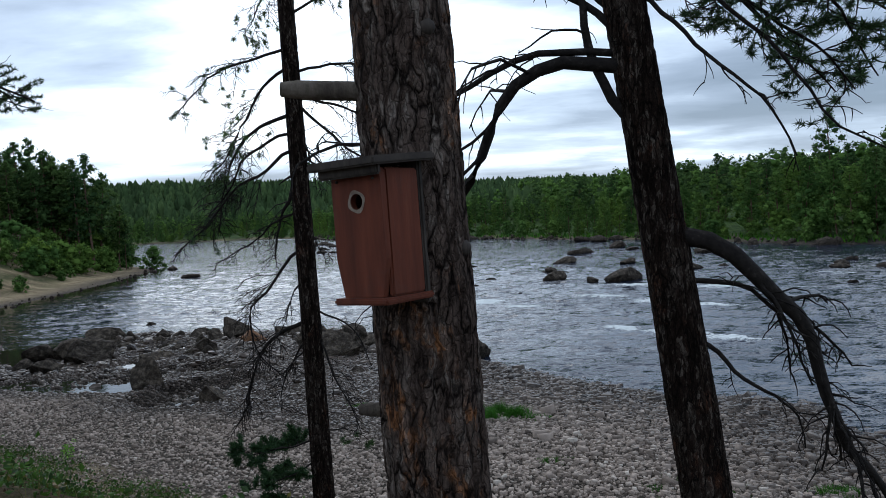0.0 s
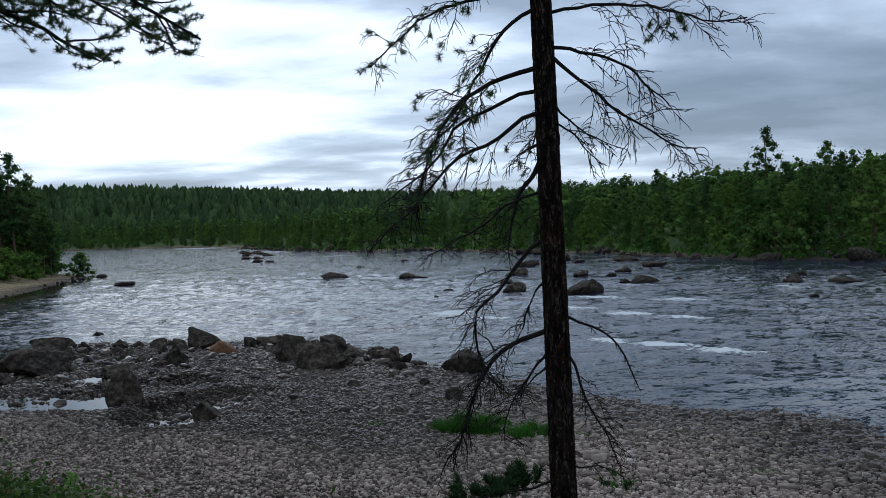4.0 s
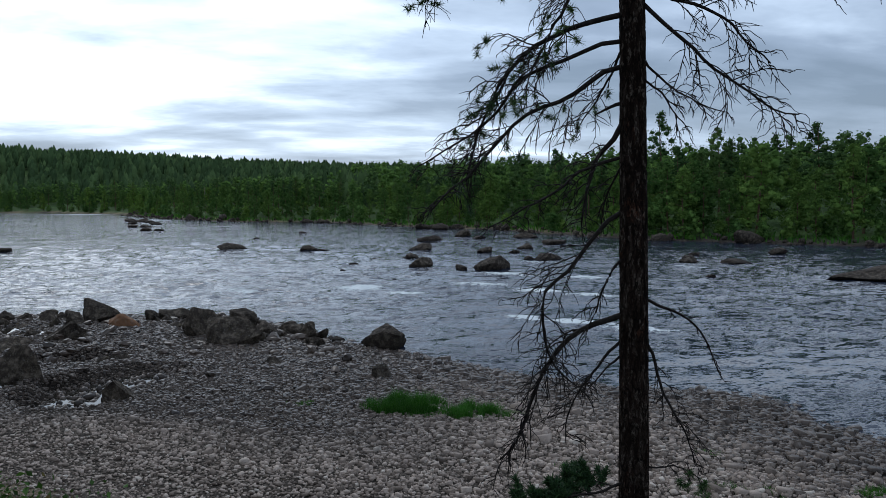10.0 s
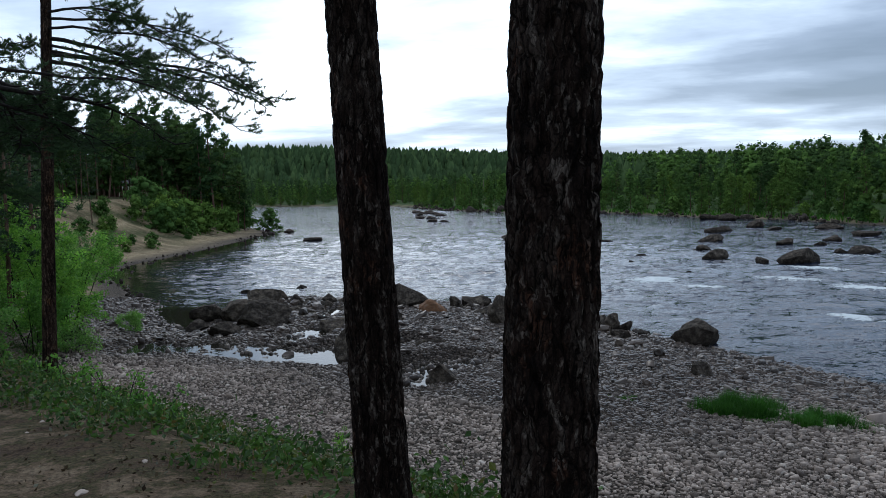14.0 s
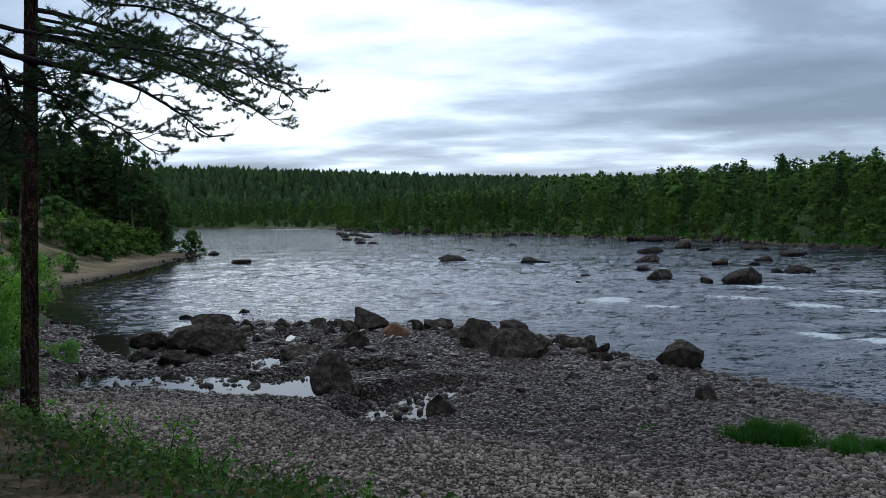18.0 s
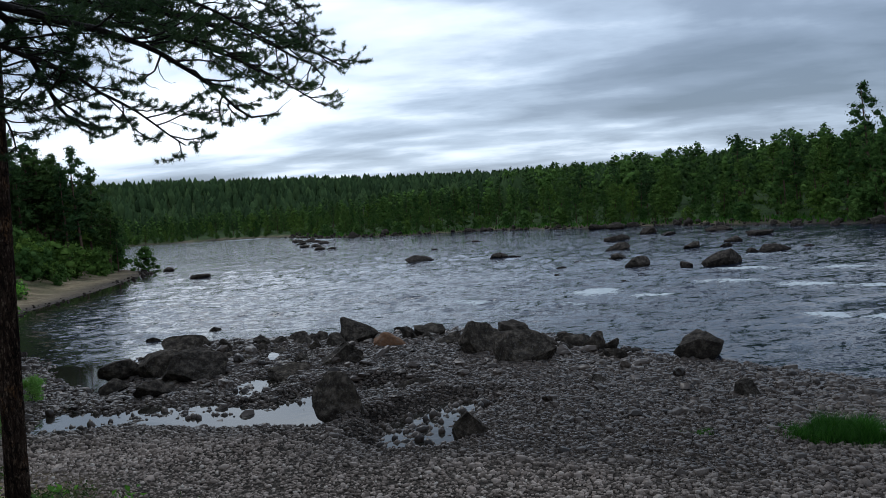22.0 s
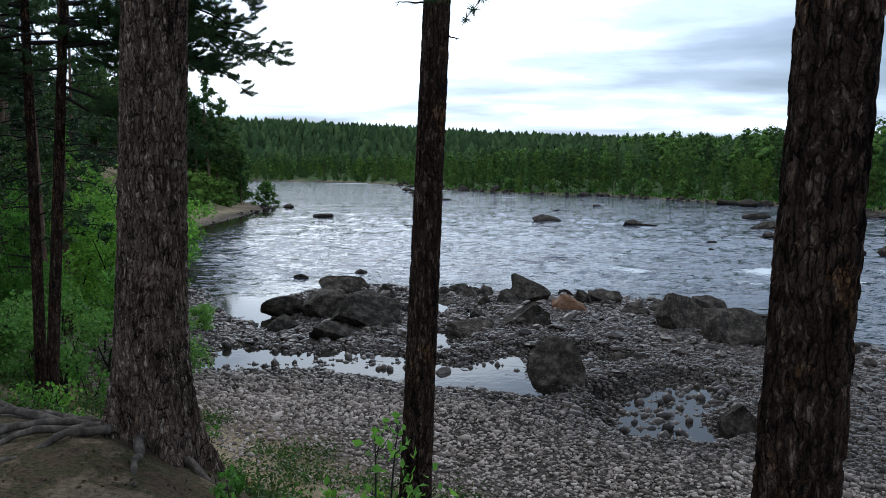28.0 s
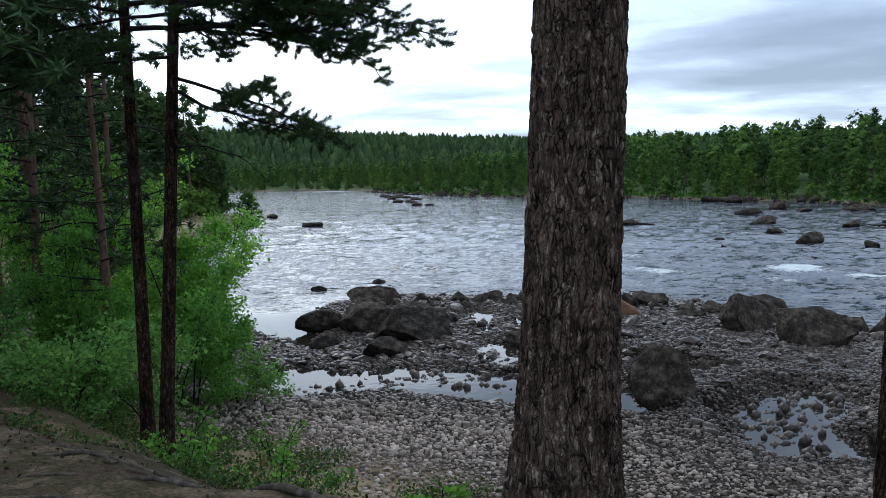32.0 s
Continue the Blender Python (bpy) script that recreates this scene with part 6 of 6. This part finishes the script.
for i, x, y, size in ((0, -20.2, 24.4, 1.0), (1, -21.3, 23.6, 1.0), (2, -22.6, 24.0, 1.0), (0, -23.8, 24.6, 1.1), (3, -20.6, 22.6, 1.0), (1, -25.2, 24.0, 1.2), (2, -26.2, 27.4, 1.1), (0, -28.4, 26.6, 1.2), (3, -19.6, 27.4, 0.9), (1, -22.2, 36.2, 0.7), (2, -28.6, 42.4, 1.0), (0, -30.2, 45.6, 1.0), (1, -32.6, 50.4, 1.0), (2, -34.4, 54.2, 1.1), (0, -37.8, 57.4, 1.2),
                      (1, -40.2, 62, 1.2), (2, -42.5, 66, 1.3), (0, -43.5, 70, 1.3), (1, -35.6, 57.6, 0.8), (2, -44.2, 75, 1.0), (0, -33, 47, 1.2), (3, -39.4, 66.8, 1.3)):
    plant("willow", i, x, y, size, 0.05)
for i, x, y, size in ((2, -10.2, 12.9, 1.0), (0, -9.9, 13.0, 1.0), (1, -10.3, 13.2, 1.1), (3, -14.0, 14.9, 0.8), (0, -13.3, 15.4, 1.0), (3, -15.3, 16.5, 1.0), (1, -17.9, 19.4, 1.2), (0, -18.3, 20.3, 1.0), (3, -16.6, 18.8, 1.0), (0, -17.2, 19.9, 1.1), (1, -10.9, 15.6, 1.0), (2, -9.4, 14.7, 0.9), (0, -11.5, 14.1, 1.1), (1, -12.4, 14.0, 1.2), (2, -13.0, 13.9, 1.1), (3, -8.3, 12.7, 1.4), (1, -7.4, 12.2, 1.1), (0, -8.8, 18.3, 0.8),
                      (2, -12.9, 19.6, 0.6), (3, -10.4, 13.4, 1.5), (0, -15.6, 17.9, 0.8), (1, -16.9, 22.3, 1.0), (2, -18.0, 23.4, 1.1), (0, -19.4, 23.6, 1.3)):
    plant("sprig", i, x, y, size, 0.02)


# mid-distance pines on the bank ahead
def mid_pine(seed, tall, label):
    g = np.random.default_rng(seed)
    root = thing("pine_tree", (0, 0, -900), label, "tree", "pines ahead on the bank")
    wood = Bag()
    stem(wood, seed, tall, 0.11, 0.008, 10)
    part("trunk", wood, M_STEM, root)
    limbs, tips = Bag(), []
    for q in range(34):
        z = tall * (0.25 + 0.73 * q / 34)
        line = limb_line(g, (0, 0, z), g.uniform(0, 360), tall * 0.17 * (1.15 - 0.8 * q / 34), 12, -14, 0.14, 6)
        tube(limbs, line, np.linspace(0.022, 0.006, len(line)), 4)
        twigs(g, limbs, line, 0.01, 1, 2.8, 0.6, tips, 8, 3)
    part("branchwork", limbs, M_TWIG, root)
    places = [(*sub[k], 0, 0, 0.6) for sub, rr in tips for k in range(2, len(sub))]
    fol = Bag()
    needle_tufts(g, fol, places, 12, 0.2, 0.05)
    part("needles", fol.mesh("needles", M_NEEDLE, False), M_NEEDLE, root)
    return root


for i in range(3):
    PROTO["midpine", i] = mid_pine(70 + i, (11, 9.5, 12.5)[i], "dark green pine on the wooded bank")
for i, x, y, size in ((1, -21.6, 26.2, 0.85), (2, -23.0, 29.4, 0.85), (1, -21.4, 20.8, 0.95), (2, -22.2, 23.2, 0.9), (0, -20.9, 19.6, 1.0), (1, -23.2, 22.6, 1.0), (0, -22.6, 21.4, 1.0), (1, -24.8, 22.6, 1.0), (2, -23.6, 19.2, 1.0), (0, -27.6, 24.8, 1.0), (1, -26.2, 20.6, 1.05), (2, -30.4, 25.6, 0.95), (1, -29.8, 30.8, 0.9), (0, -33.8, 30.4, 1.0), (2, -35.6, 35.4, 0.9), (1, -38.4, 39.5, 1.0), (0, -37.2, 45, 0.95), (2, -42.4, 47.6, 0.95), (1, -44.8, 54, 0.9), (0, -32.0, 36.6, 0.85), (1, -27.2, 33.4, 1.1), (0, -25.4, 31.4, 1.15), (2, -26.6, 29.6, 1.0), (1, -25.6, 35.2, 1.1), (2, -28.6, 38.6, 1.0), (0, -24.2, 28.8, 1.1), (1, -31.8, 44.6, 1.0), (2, -29.6, 36.8, 1.0), (0, -28.2, 30.6, 1.15), (2, -31.2, 41.6, 0.95), (1, -33.4, 38.6, 1.05), (0, -34.6, 46.4, 0.95), (2, -30.4, 33.8, 1.1), (1, -36.4, 50.5, 0.95), (0, -38.6, 56, 0.9), (1, -41, 52, 1.0), (2, -48.5, 60.5, 0.9), (1, -47, 66, 0.8), (0, -51, 70, 0.9), (1, -53, 76, 0.8), (2, -50.5, 84, 0.7), (0, -55, 90, 0.8)):
    plant("midpine", i, x, y, size, 0.1)


# ---- things on the terrace ----
goal = thing("swing_frame", (-54.7, 106.0, float(height(np.array([-54.7]), np.array([106.0]))[0])), "pale wooden frame standing on the sandy terrace", "frame")
goal.rotation_euler = (0, 0, radians(25))
for x in (-1.7, -0.4, 0.4, 1.7):
    one_board("post", (0.12, 0.12, 1.9), pose(x, 0, 0.95), M_BAREWOOD, goal, "", 0.01)
one_board("crossbar", (1.2, 0.12, 0.12), pose(-1.05, 0, 1.93), M_BAREWOOD, goal, "", 0.01)
one_board("crossbar", (1.2, 0.12, 0.12), pose(1.05, 0, 1.93), M_BAREWOOD, goal, "", 0.01)
cabin = thing("cabin", (-82, 150, float(height(np.array([-82.0]), np.array([150.0]))[0])), "pale yellow cabin half hidden behind pines", "cabin")
cabin.rotation_euler = (0, 0, radians(28))
one_board("wall", (4.6, 5, 3), pose(0, 0, 1.4), M_YELLOW, cabin, "", 0.03)
for sy in (-1, 1):
    one_board("roof", (5.4, 3.3, 0.15), pose(0, sy * 1.4, 3.35, -sy * 28), M_ROOF, cabin, "grey pitched roof slab", 0.02)
for x in (-1.1, 1.1):
    w = one_board("window", (1.1, 0.1, 1.1), pose(x, -2.5, 1.6), M_WHITE, cabin, "white framed window", 0.02)
    one_board("pane", (0.9, 0.06, 0.9), pose(x, -2.545, 1.6), M_HOLLOW, w, "dark window pane", 0.005)
# the thin pale post on the far bank, built from a tree-stem tube
far_post = thing("dead_tree", (-17.6, 233, float(height(np.array([-17.6]), np.array([233.0]))[0])), "thin pale post standing on the far bank", "tree")
b = Bag()
stem(b, 3, 7.5, 0.16, 0.01)
part("trunk", b, M_BAREWOOD, far_post)

# ---- roots spreading over the bank from the thick pine ----
base = NEAR_TREES["root"][0]
g = np.random.default_rng(12)
for az, length, r in ((196, 2.6, 0.045), (212, 2.0, 0.04), (232, 1.6, 0.036), (178, 3.4, 0.04), (250, 1.2, 0.045), (285, 1.0, 0.05), (160, 2.6, 0.045), (205, 3.2, 0.03), (320, 0.9, 0.045), (186, 1.8, 0.03), (130, 1.2, 0.04)):
    line = limb_line(g, (0, 0, 0), az, length, 0, 0, 0.16, 16)
    line[:, 2] = height(line[:, 0] + base[0], line[:, 1] + base[1]) - base[2] + 0.025 * np.sin(np.arange(17) * 1.1 + az) - 0.012 + np.linspace(0.2, 0.0, 17) ** 1.6
    b = Bag()
    tube(b, line, np.linspace(r * 0.9, r * 0.25, 17) * (1 + 0.15 * np.sin(np.arange(17) * 2.1)), 9)
    part("root", b, M_ROOT, TREE["root"], "gnarled grey surface root")
for k2, (x, y, az, length, r) in enumerate(((-16.6, 16.9, 190, 2.2, 0.035), (-17.0, 17.0, 170, 1.6, 0.035), (-16.2, 17.0, 200, 1.3, 0.06), (-15.6, 15.6, 185, 2.2, 0.03), (-16.0, 16.2, 172, 2.0, 0.028))):
    line = limb_line(g, (x - base[0], y - base[1], 0), az, length, 0, 0, 0.2, 16)
    line[:, 2] = height(line[:, 0] + base[0], line[:, 1] + base[1]) - base[2] - 0.006 + 0.5 * (r > 0.1) * r + 0.018 * np.sin(np.arange(17) * 0.9 + az)
    b = Bag()
    tube(b, line, np.linspace(r * 0.8, r * 0.25, 17), 8)
    part("root", b, M_ROOT, TREE["root"], "gnarled grey surface root")


# ---- grass ----
def blades(g, bag, x, y, z, tall, wide):
    n = len(x)
    p = np.stack([x, y, z], 1)
    a = g.uniform(0, 6.28, n)
    s = np.stack([np.cos(a), np.sin(a), np.zeros(n)], 1) * wide
    h = (tall * g.uniform(0.5, 1.2, n))[:, None]
    lean = g.normal(0, 0.35, (n, 2))
    mid = p + np.concatenate([lean * h * 0.35, h * 0.6], 1)
    tip = p + np.concatenate([lean * h, h], 1)
    v = np.stack([p - s, p + s, mid + s * 0.7, mid - s * 0.7, tip], 1).reshape(-1, 3)
    i = np.arange(n)[:, None] * 5
    bag.add(v, np.concatenate([i + np.array([[0, 1, 2]]), i + np.array([[0, 2, 3]]), i + np.array([[3, 2, 4]])]))


g = np.random.default_rng(31)
for cx, cy, a, b_, turn, n, tall, mat in ((0.45, 23.1, 1.9, 0.85, -22, 18000, 0.42, M_GRASS), (-2.9, 24.4, 0.45, 0.3, 0, 700, 0.16, M_GRASS), (2.4, 18.0, 0.6, 0.35, 0, 1300, 0.14, M_GRASS), (4.9, 16.1, 1.4, 0.7, -20, 2200, 0.10, M_GRASS), (7.7, 15.6, 0.8, 0.4, 0, 1500, 0.2, M_GRASS), (3.6, 15.0, 1.2, 0.6, 0, 1500, 0.08, M_GRASS), (-1.0, 24.3, 0.5, 0.3, 0, 300, 0.12, M_GRASS), (2.2, 22.4, 0.7, 0.4, 0, 500, 0.14, M_GRASS), (5.6, 18.6, 0.5, 0.3, 0, 300, 0.1, M_GRASS)):
    r, t = np.sqrt(g.random(n)) * (0.75 + 0.35 * g.random(n)), g.uniform(0, 6.28, n)
    u_, v_ = r * np.cos(t) * a, r * np.sin(t) * b_
    c, s = math.cos(radians(turn)), math.sin(radians(turn))
    x, y = cx + u_ * c - v_ * s, cy + u_ * s + v_ * c
    bag = Bag()
    clumpy = fbm(x * 2.3, y * 2.3, 3, 71)
    few = (clumpy > 0.33 + 0.25 * r) | (g.random(n) < 0.12)
    blades(g, bag, x[few], y[few], height(x[few], y[few]) - 0.01, tall * (1.15 - 0.6 * r[few]) * (0.1 + 2.2 * clumpy[few] ** 1.6), 0.005)
    tagged(new("grass_patch", bag.mesh("grass_patch", mat, False)), "patch of bright green grass on the shingle", "grass", kind="stuff")
# the green strip along the far shore
far_pts = np.array([(px + nx * o, py + ny * o) for px, py, nx, ny in along(FAR_SHORE[5:-2], 0.35) for o in g.uniform(0.6, 4.0, 3)])
bag = Bag()
blades(g, bag, far_pts[:, 0], far_pts[:, 1], height(far_pts[:, 0], far_pts[:, 1]) - 0.05, 0.75, 0.12)
tagged(new("shore_grass", bag.mesh("shore_grass", M_GRASS, False)), "bright green grass along the far waterside", "grass", kind="stuff")
# low growth on the slope of the bank
n = 110000
x, y = g.uniform(-24, 4, n), g.uniform(2, 30, n)
d, s, u, far = zones(x, y)
dens = fbm(x * 0.9, y * 0.9, 3, 41)
ok = (u > np.where(s > 19.5, 3.7, 2.0)) & (u < 8.4 + 0.8 * dens) & (s > -3) & (s < 34) & (dens > np.where((u > 2.1) & (u < 4.2) & (s > 9) & (s < 22), 0.38, np.where(s < 9, 0.62, 0.41)))
x, y, u, dens = x[ok], y[ok], u[ok], dens[ok]
bag = Bag()
dry = g.random(len(x)) < 0.35
blades(g, bag, x[dry], y[dry], height(x[dry], y[dry]) - 0.01, 0.16, 0.004)
tagged(new("dry_grass", bag.mesh("dry_grass", M_DRYGRASS, False)), "thin dry yellowish grass on the bank", "grass", kind="stuff")
bag = Bag()
q = np.repeat(np.stack([x, y, height(x, y)], 1)[~dry], 7, 0)
q = q + g.normal(0, 1, q.shape) * np.array([0.06, 0.06, 0.0]) + np.abs(g.normal(0, 0.11, (len(q), 1))) * np.array([[0, 0, 1.0]])
leaves(g, bag, q, 0.055)
tagged(new("undergrowth", bag.mesh("undergrowth", M_HEATH, False)), "low green leafy undergrowth on the bank slope", "undergrowth", kind="stuff")

# needles, bark scraps and dead leaves on the trodden bank
lx, ly = g.uniform(-22, 1, 90000), g.uniform(-2, 20, 90000)
ld, ls, lu, lfar = zones(lx, ly)
ok = (lu > -1.0) & (lu < 5.0) & (ls > 6) & (ls < 28) & (fbm(lx * 1.4, ly * 1.4, 3, 43) > 0.40)
lx, ly = lx[ok], ly[ok]
bag = Bag()
leaves(g, bag, np.stack([lx, ly, height(lx, ly) + 0.004], 1), 0.034)
tagged(new("needle_litter", bag.mesh("needle_litter", M_LITTER, False)), "brown needles and bark scraps on the ground", "litter", kind="stuff")

# loose stones on the trodden top of the bank
SHAPES = []
for i in range(8):
    vv, ff = rock_shape(700 + i, 2, 6, 0.06)
    SHAPES.append(mesh_from("stone", vv * np.array([1, 0.75, 0.5]), ff, M_PEBBLE, True, {"wet": np.zeros(len(vv))}))
for i in range(70):
    s_, u_ = g.uniform(7, 17), g.uniform(-0.4, 2.2)
    x_, y_ = -0.79 * s_ + 0.61 * u_, 0.61 * s_ + 0.79 * u_
    k_ = g.uniform(0.015, 0.05)
    ob = tagged(new("stone", SHAPES[i % 8]), "pale grey stone lying on the trodden bank", "stone", "stones on the path")
    ob.location = (x_, y_, float(height(np.array([x_]), np.array([y_]))[0]) + 0.1 * k_)
    ob.rotation_euler, ob.scale = (0, 0, g.uniform(0, 6.28)), (k_, k_, k_)

# ---- pebbles ----
def pebble_field(g, x, y, size, flat, level=1):
    v0, f0 = ICO[level]
    n, m = len(x), len(v0)
    z = height(x, y)
    v = v0[None] * (1 + g.uniform(-0.22, 0.22, (n, m, 1)))
    v = v * np.stack([size * g.uniform(0.75, 1.3, n), size * g.uniform(0.55, 0.9, n), size * flat], 1)[:, None]
    a, tilt = g.uniform(0, 6.28, n), g.normal(0, 0.25, n)
    ct, st = np.cos(tilt)[:, None], np.sin(tilt)[:, None]
    v = np.stack([v[..., 0] * ct - v[..., 2] * st, v[..., 1], v[..., 0] * st + v[..., 2] * ct], 2)
    c, s = np.cos(a)[:, None], np.sin(a)[:, None]
    v = np.stack([v[..., 0] * c - v[..., 1] * s + x[:, None], v[..., 0] * s + v[..., 1] * c + y[:, None], v[..., 2] + (z + size * flat * (0.45 + 0.5 * g.random(n)))[:, None]], 2)
    f = (np.arange(n)[:, None, None] * m + f0[None]).reshape(-1, 3)
    return v.reshape(-1, 3), f, m


n = 380000
x, y = g.uniform(-30, 13, n), g.uniform(8, 54, n)
d, s, u, far = zones(x, y)
near_pool = np.min([to_line(x, y, r + r[:1]) for r in POOLS], axis=0)
patchy = fbm(x * 0.7, y * 0.7, 3, 51)
ok = (d > -0.9) & (u > 7.4 + 1.2 * (patchy - 0.5)) & (s < 52) & (g.random(n) < np.clip(0.85 + 0.9 * (patchy - 0.4), 0.6, 1.0))
x, y, d, u, s, near_pool = x[ok], y[ok], d[ok], u[ok], s[ok], near_pool[ok]
size = np.exp(g.normal(0, 0.36, len(x))) * np.interp(d, [0, 4, 10, 18], [0.062, 0.052, 0.037, 0.030]) * np.interp(u, [8, 11], [0.8, 1.0])
size = np.minimum(size, 0.24)
flat = g.uniform(0.35, 0.65, len(x))
wet = np.maximum(smoothstep(7.5, 1.0, d + g.normal(0, 1.0, len(x))), smoothstep(3.5, 0.5, near_pool))
wet = np.maximum(wet, smoothstep(9, 17, s) * smoothstep(12.4, 15.4, u + 1.5 * (fbm(x * 0.5, y * 0.5, 2, 61) - 0.5)))
close = (u < 12.4) & (s > 12) & (s < 27)
for pick, level in ((close, 1), (~close, 0)):
    v, f, m = pebble_field(g, x[pick], y[pick], size[pick], flat[pick], level)
    tagged(new("pebbles", mesh_from("pebbles", v, f, M_PEBBLE, True, {"wet": np.repeat(wet[pick], m)})), "rounded grey and brown river pebbles, dark and wet by the water", "pebbles", kind="stuff")
# cobbles and small boulders between the big ones on the spit
cx, cy = g.uniform(-24, 2, 2600), g.uniform(25, 47, 2600)
d, s, u, far = zones(cx, cy)
pool = np.min([to_line(cx, cy, r + r[:1]) for r in POOLS], axis=0)
ok = (d > -0.5) & (u > 14) & (g.random(2600) < np.where((cy > 32) & (s > 19), 0.75, 0.10)) & (pool > 0.25)
cx, cy = cx[ok], cy[ok]
v, f, m = pebble_field(g, cx, cy, np.minimum(np.exp(g.normal(0, 0.45, len(cx))) * 0.11, 0.34), g.uniform(0.4, 0.7, len(cx)), 2)
tagged(new("cobbles", mesh_from("cobbles", v, f, M_PEBBLE, False, {"wet": np.full(len(v), 1.0)})), "dark angular cobbles lying between the boulders", "stones", kind="stuff")
# stones that stand out of the pools
px, py = g.uniform(-21, -6.5, 9000), g.uniform(25, 42.5, 9000)
in_pool = np.any([inside(px, py, r) for r in POOLS], axis=0)
clear = (np.hypot((px + 13.0) / 2.0, py - 30.2) < 1.2) 
ok = in_pool & ~clear & (fbm(px * 1.6, py * 1.6, 3, 91) > np.where(px > -10.2, 0.44, 0.50))
px, py = px[ok], py[ok]
v, f, m = pebble_field(g, px, py, np.exp(g.normal(0, 0.35, len(px))) * np.where(px > -10.2, 0.082, 0.078), g.uniform(0.9, 1.2, len(px)), 1)
tagged(new("pool_stones", mesh_from("pool_stones", v, f, M_PEBBLE, True, {"wet": np.full(len(v), 1.0)})), "dark wet stones standing out of the shallow pools", "stones", kind="stuff")
# small stones along the far shores
pts = [(px + nx * g.uniform(-3, 2.5), py + ny * g.uniform(-3, 2.5)) for px, py, nx, ny in along(FAR_SHORE[4:-1], 0.8)] + [(px + nx * g.uniform(-2, 1), py + ny * g.uniform(-2, 1)) for px, py, nx, ny in along(SHORE[25:33], 0.35)]
x, y = np.array([p[0] for p in pts]), np.array([p[1] for p in pts])
v, f, m = pebble_field(g, x, y, np.exp(g.normal(0, 0.5, len(x))) * np.where((x < -15) & (y < 150), 0.085, 0.32), g.uniform(0.5, 0.9, len(x)), 2)
tagged(new("shore_stones", mesh_from("shore_stones", v, f, M_ROCK, True, {"wet": np.full(len(v), 0.2)})), "grey stones lining the far waterside", "stones", kind="stuff")
# the nearest stones of the beach, one by one
for i in range(300):
    s_, u_ = g.uniform(8, 30), g.uniform(8.6, 12.5)
    x_, y_ = -0.79 * s_ + 0.61 * u_, 0.61 * s_ + 0.79 * u_
    k_ = g.uniform(0.03, 0.065)
    ob = new("stone", SHAPES[i % 8])
    ob.parent = ground
    ob.location = (x_, y_, float(height(np.array([x_]), np.array([y_]))[0]) + 0.25 * k_)
    ob.rotation_euler, ob.scale = (g.normal(0, 0.2), g.normal(0, 0.2), g.uniform(0, 6.28)), (k_, k_, k_)

# the prototypes of the copied plants are not part of the place
for ob in PROTO.values():
    for o in (*ob.children_recursive, ob):
        bpy.data.objects.remove(o)
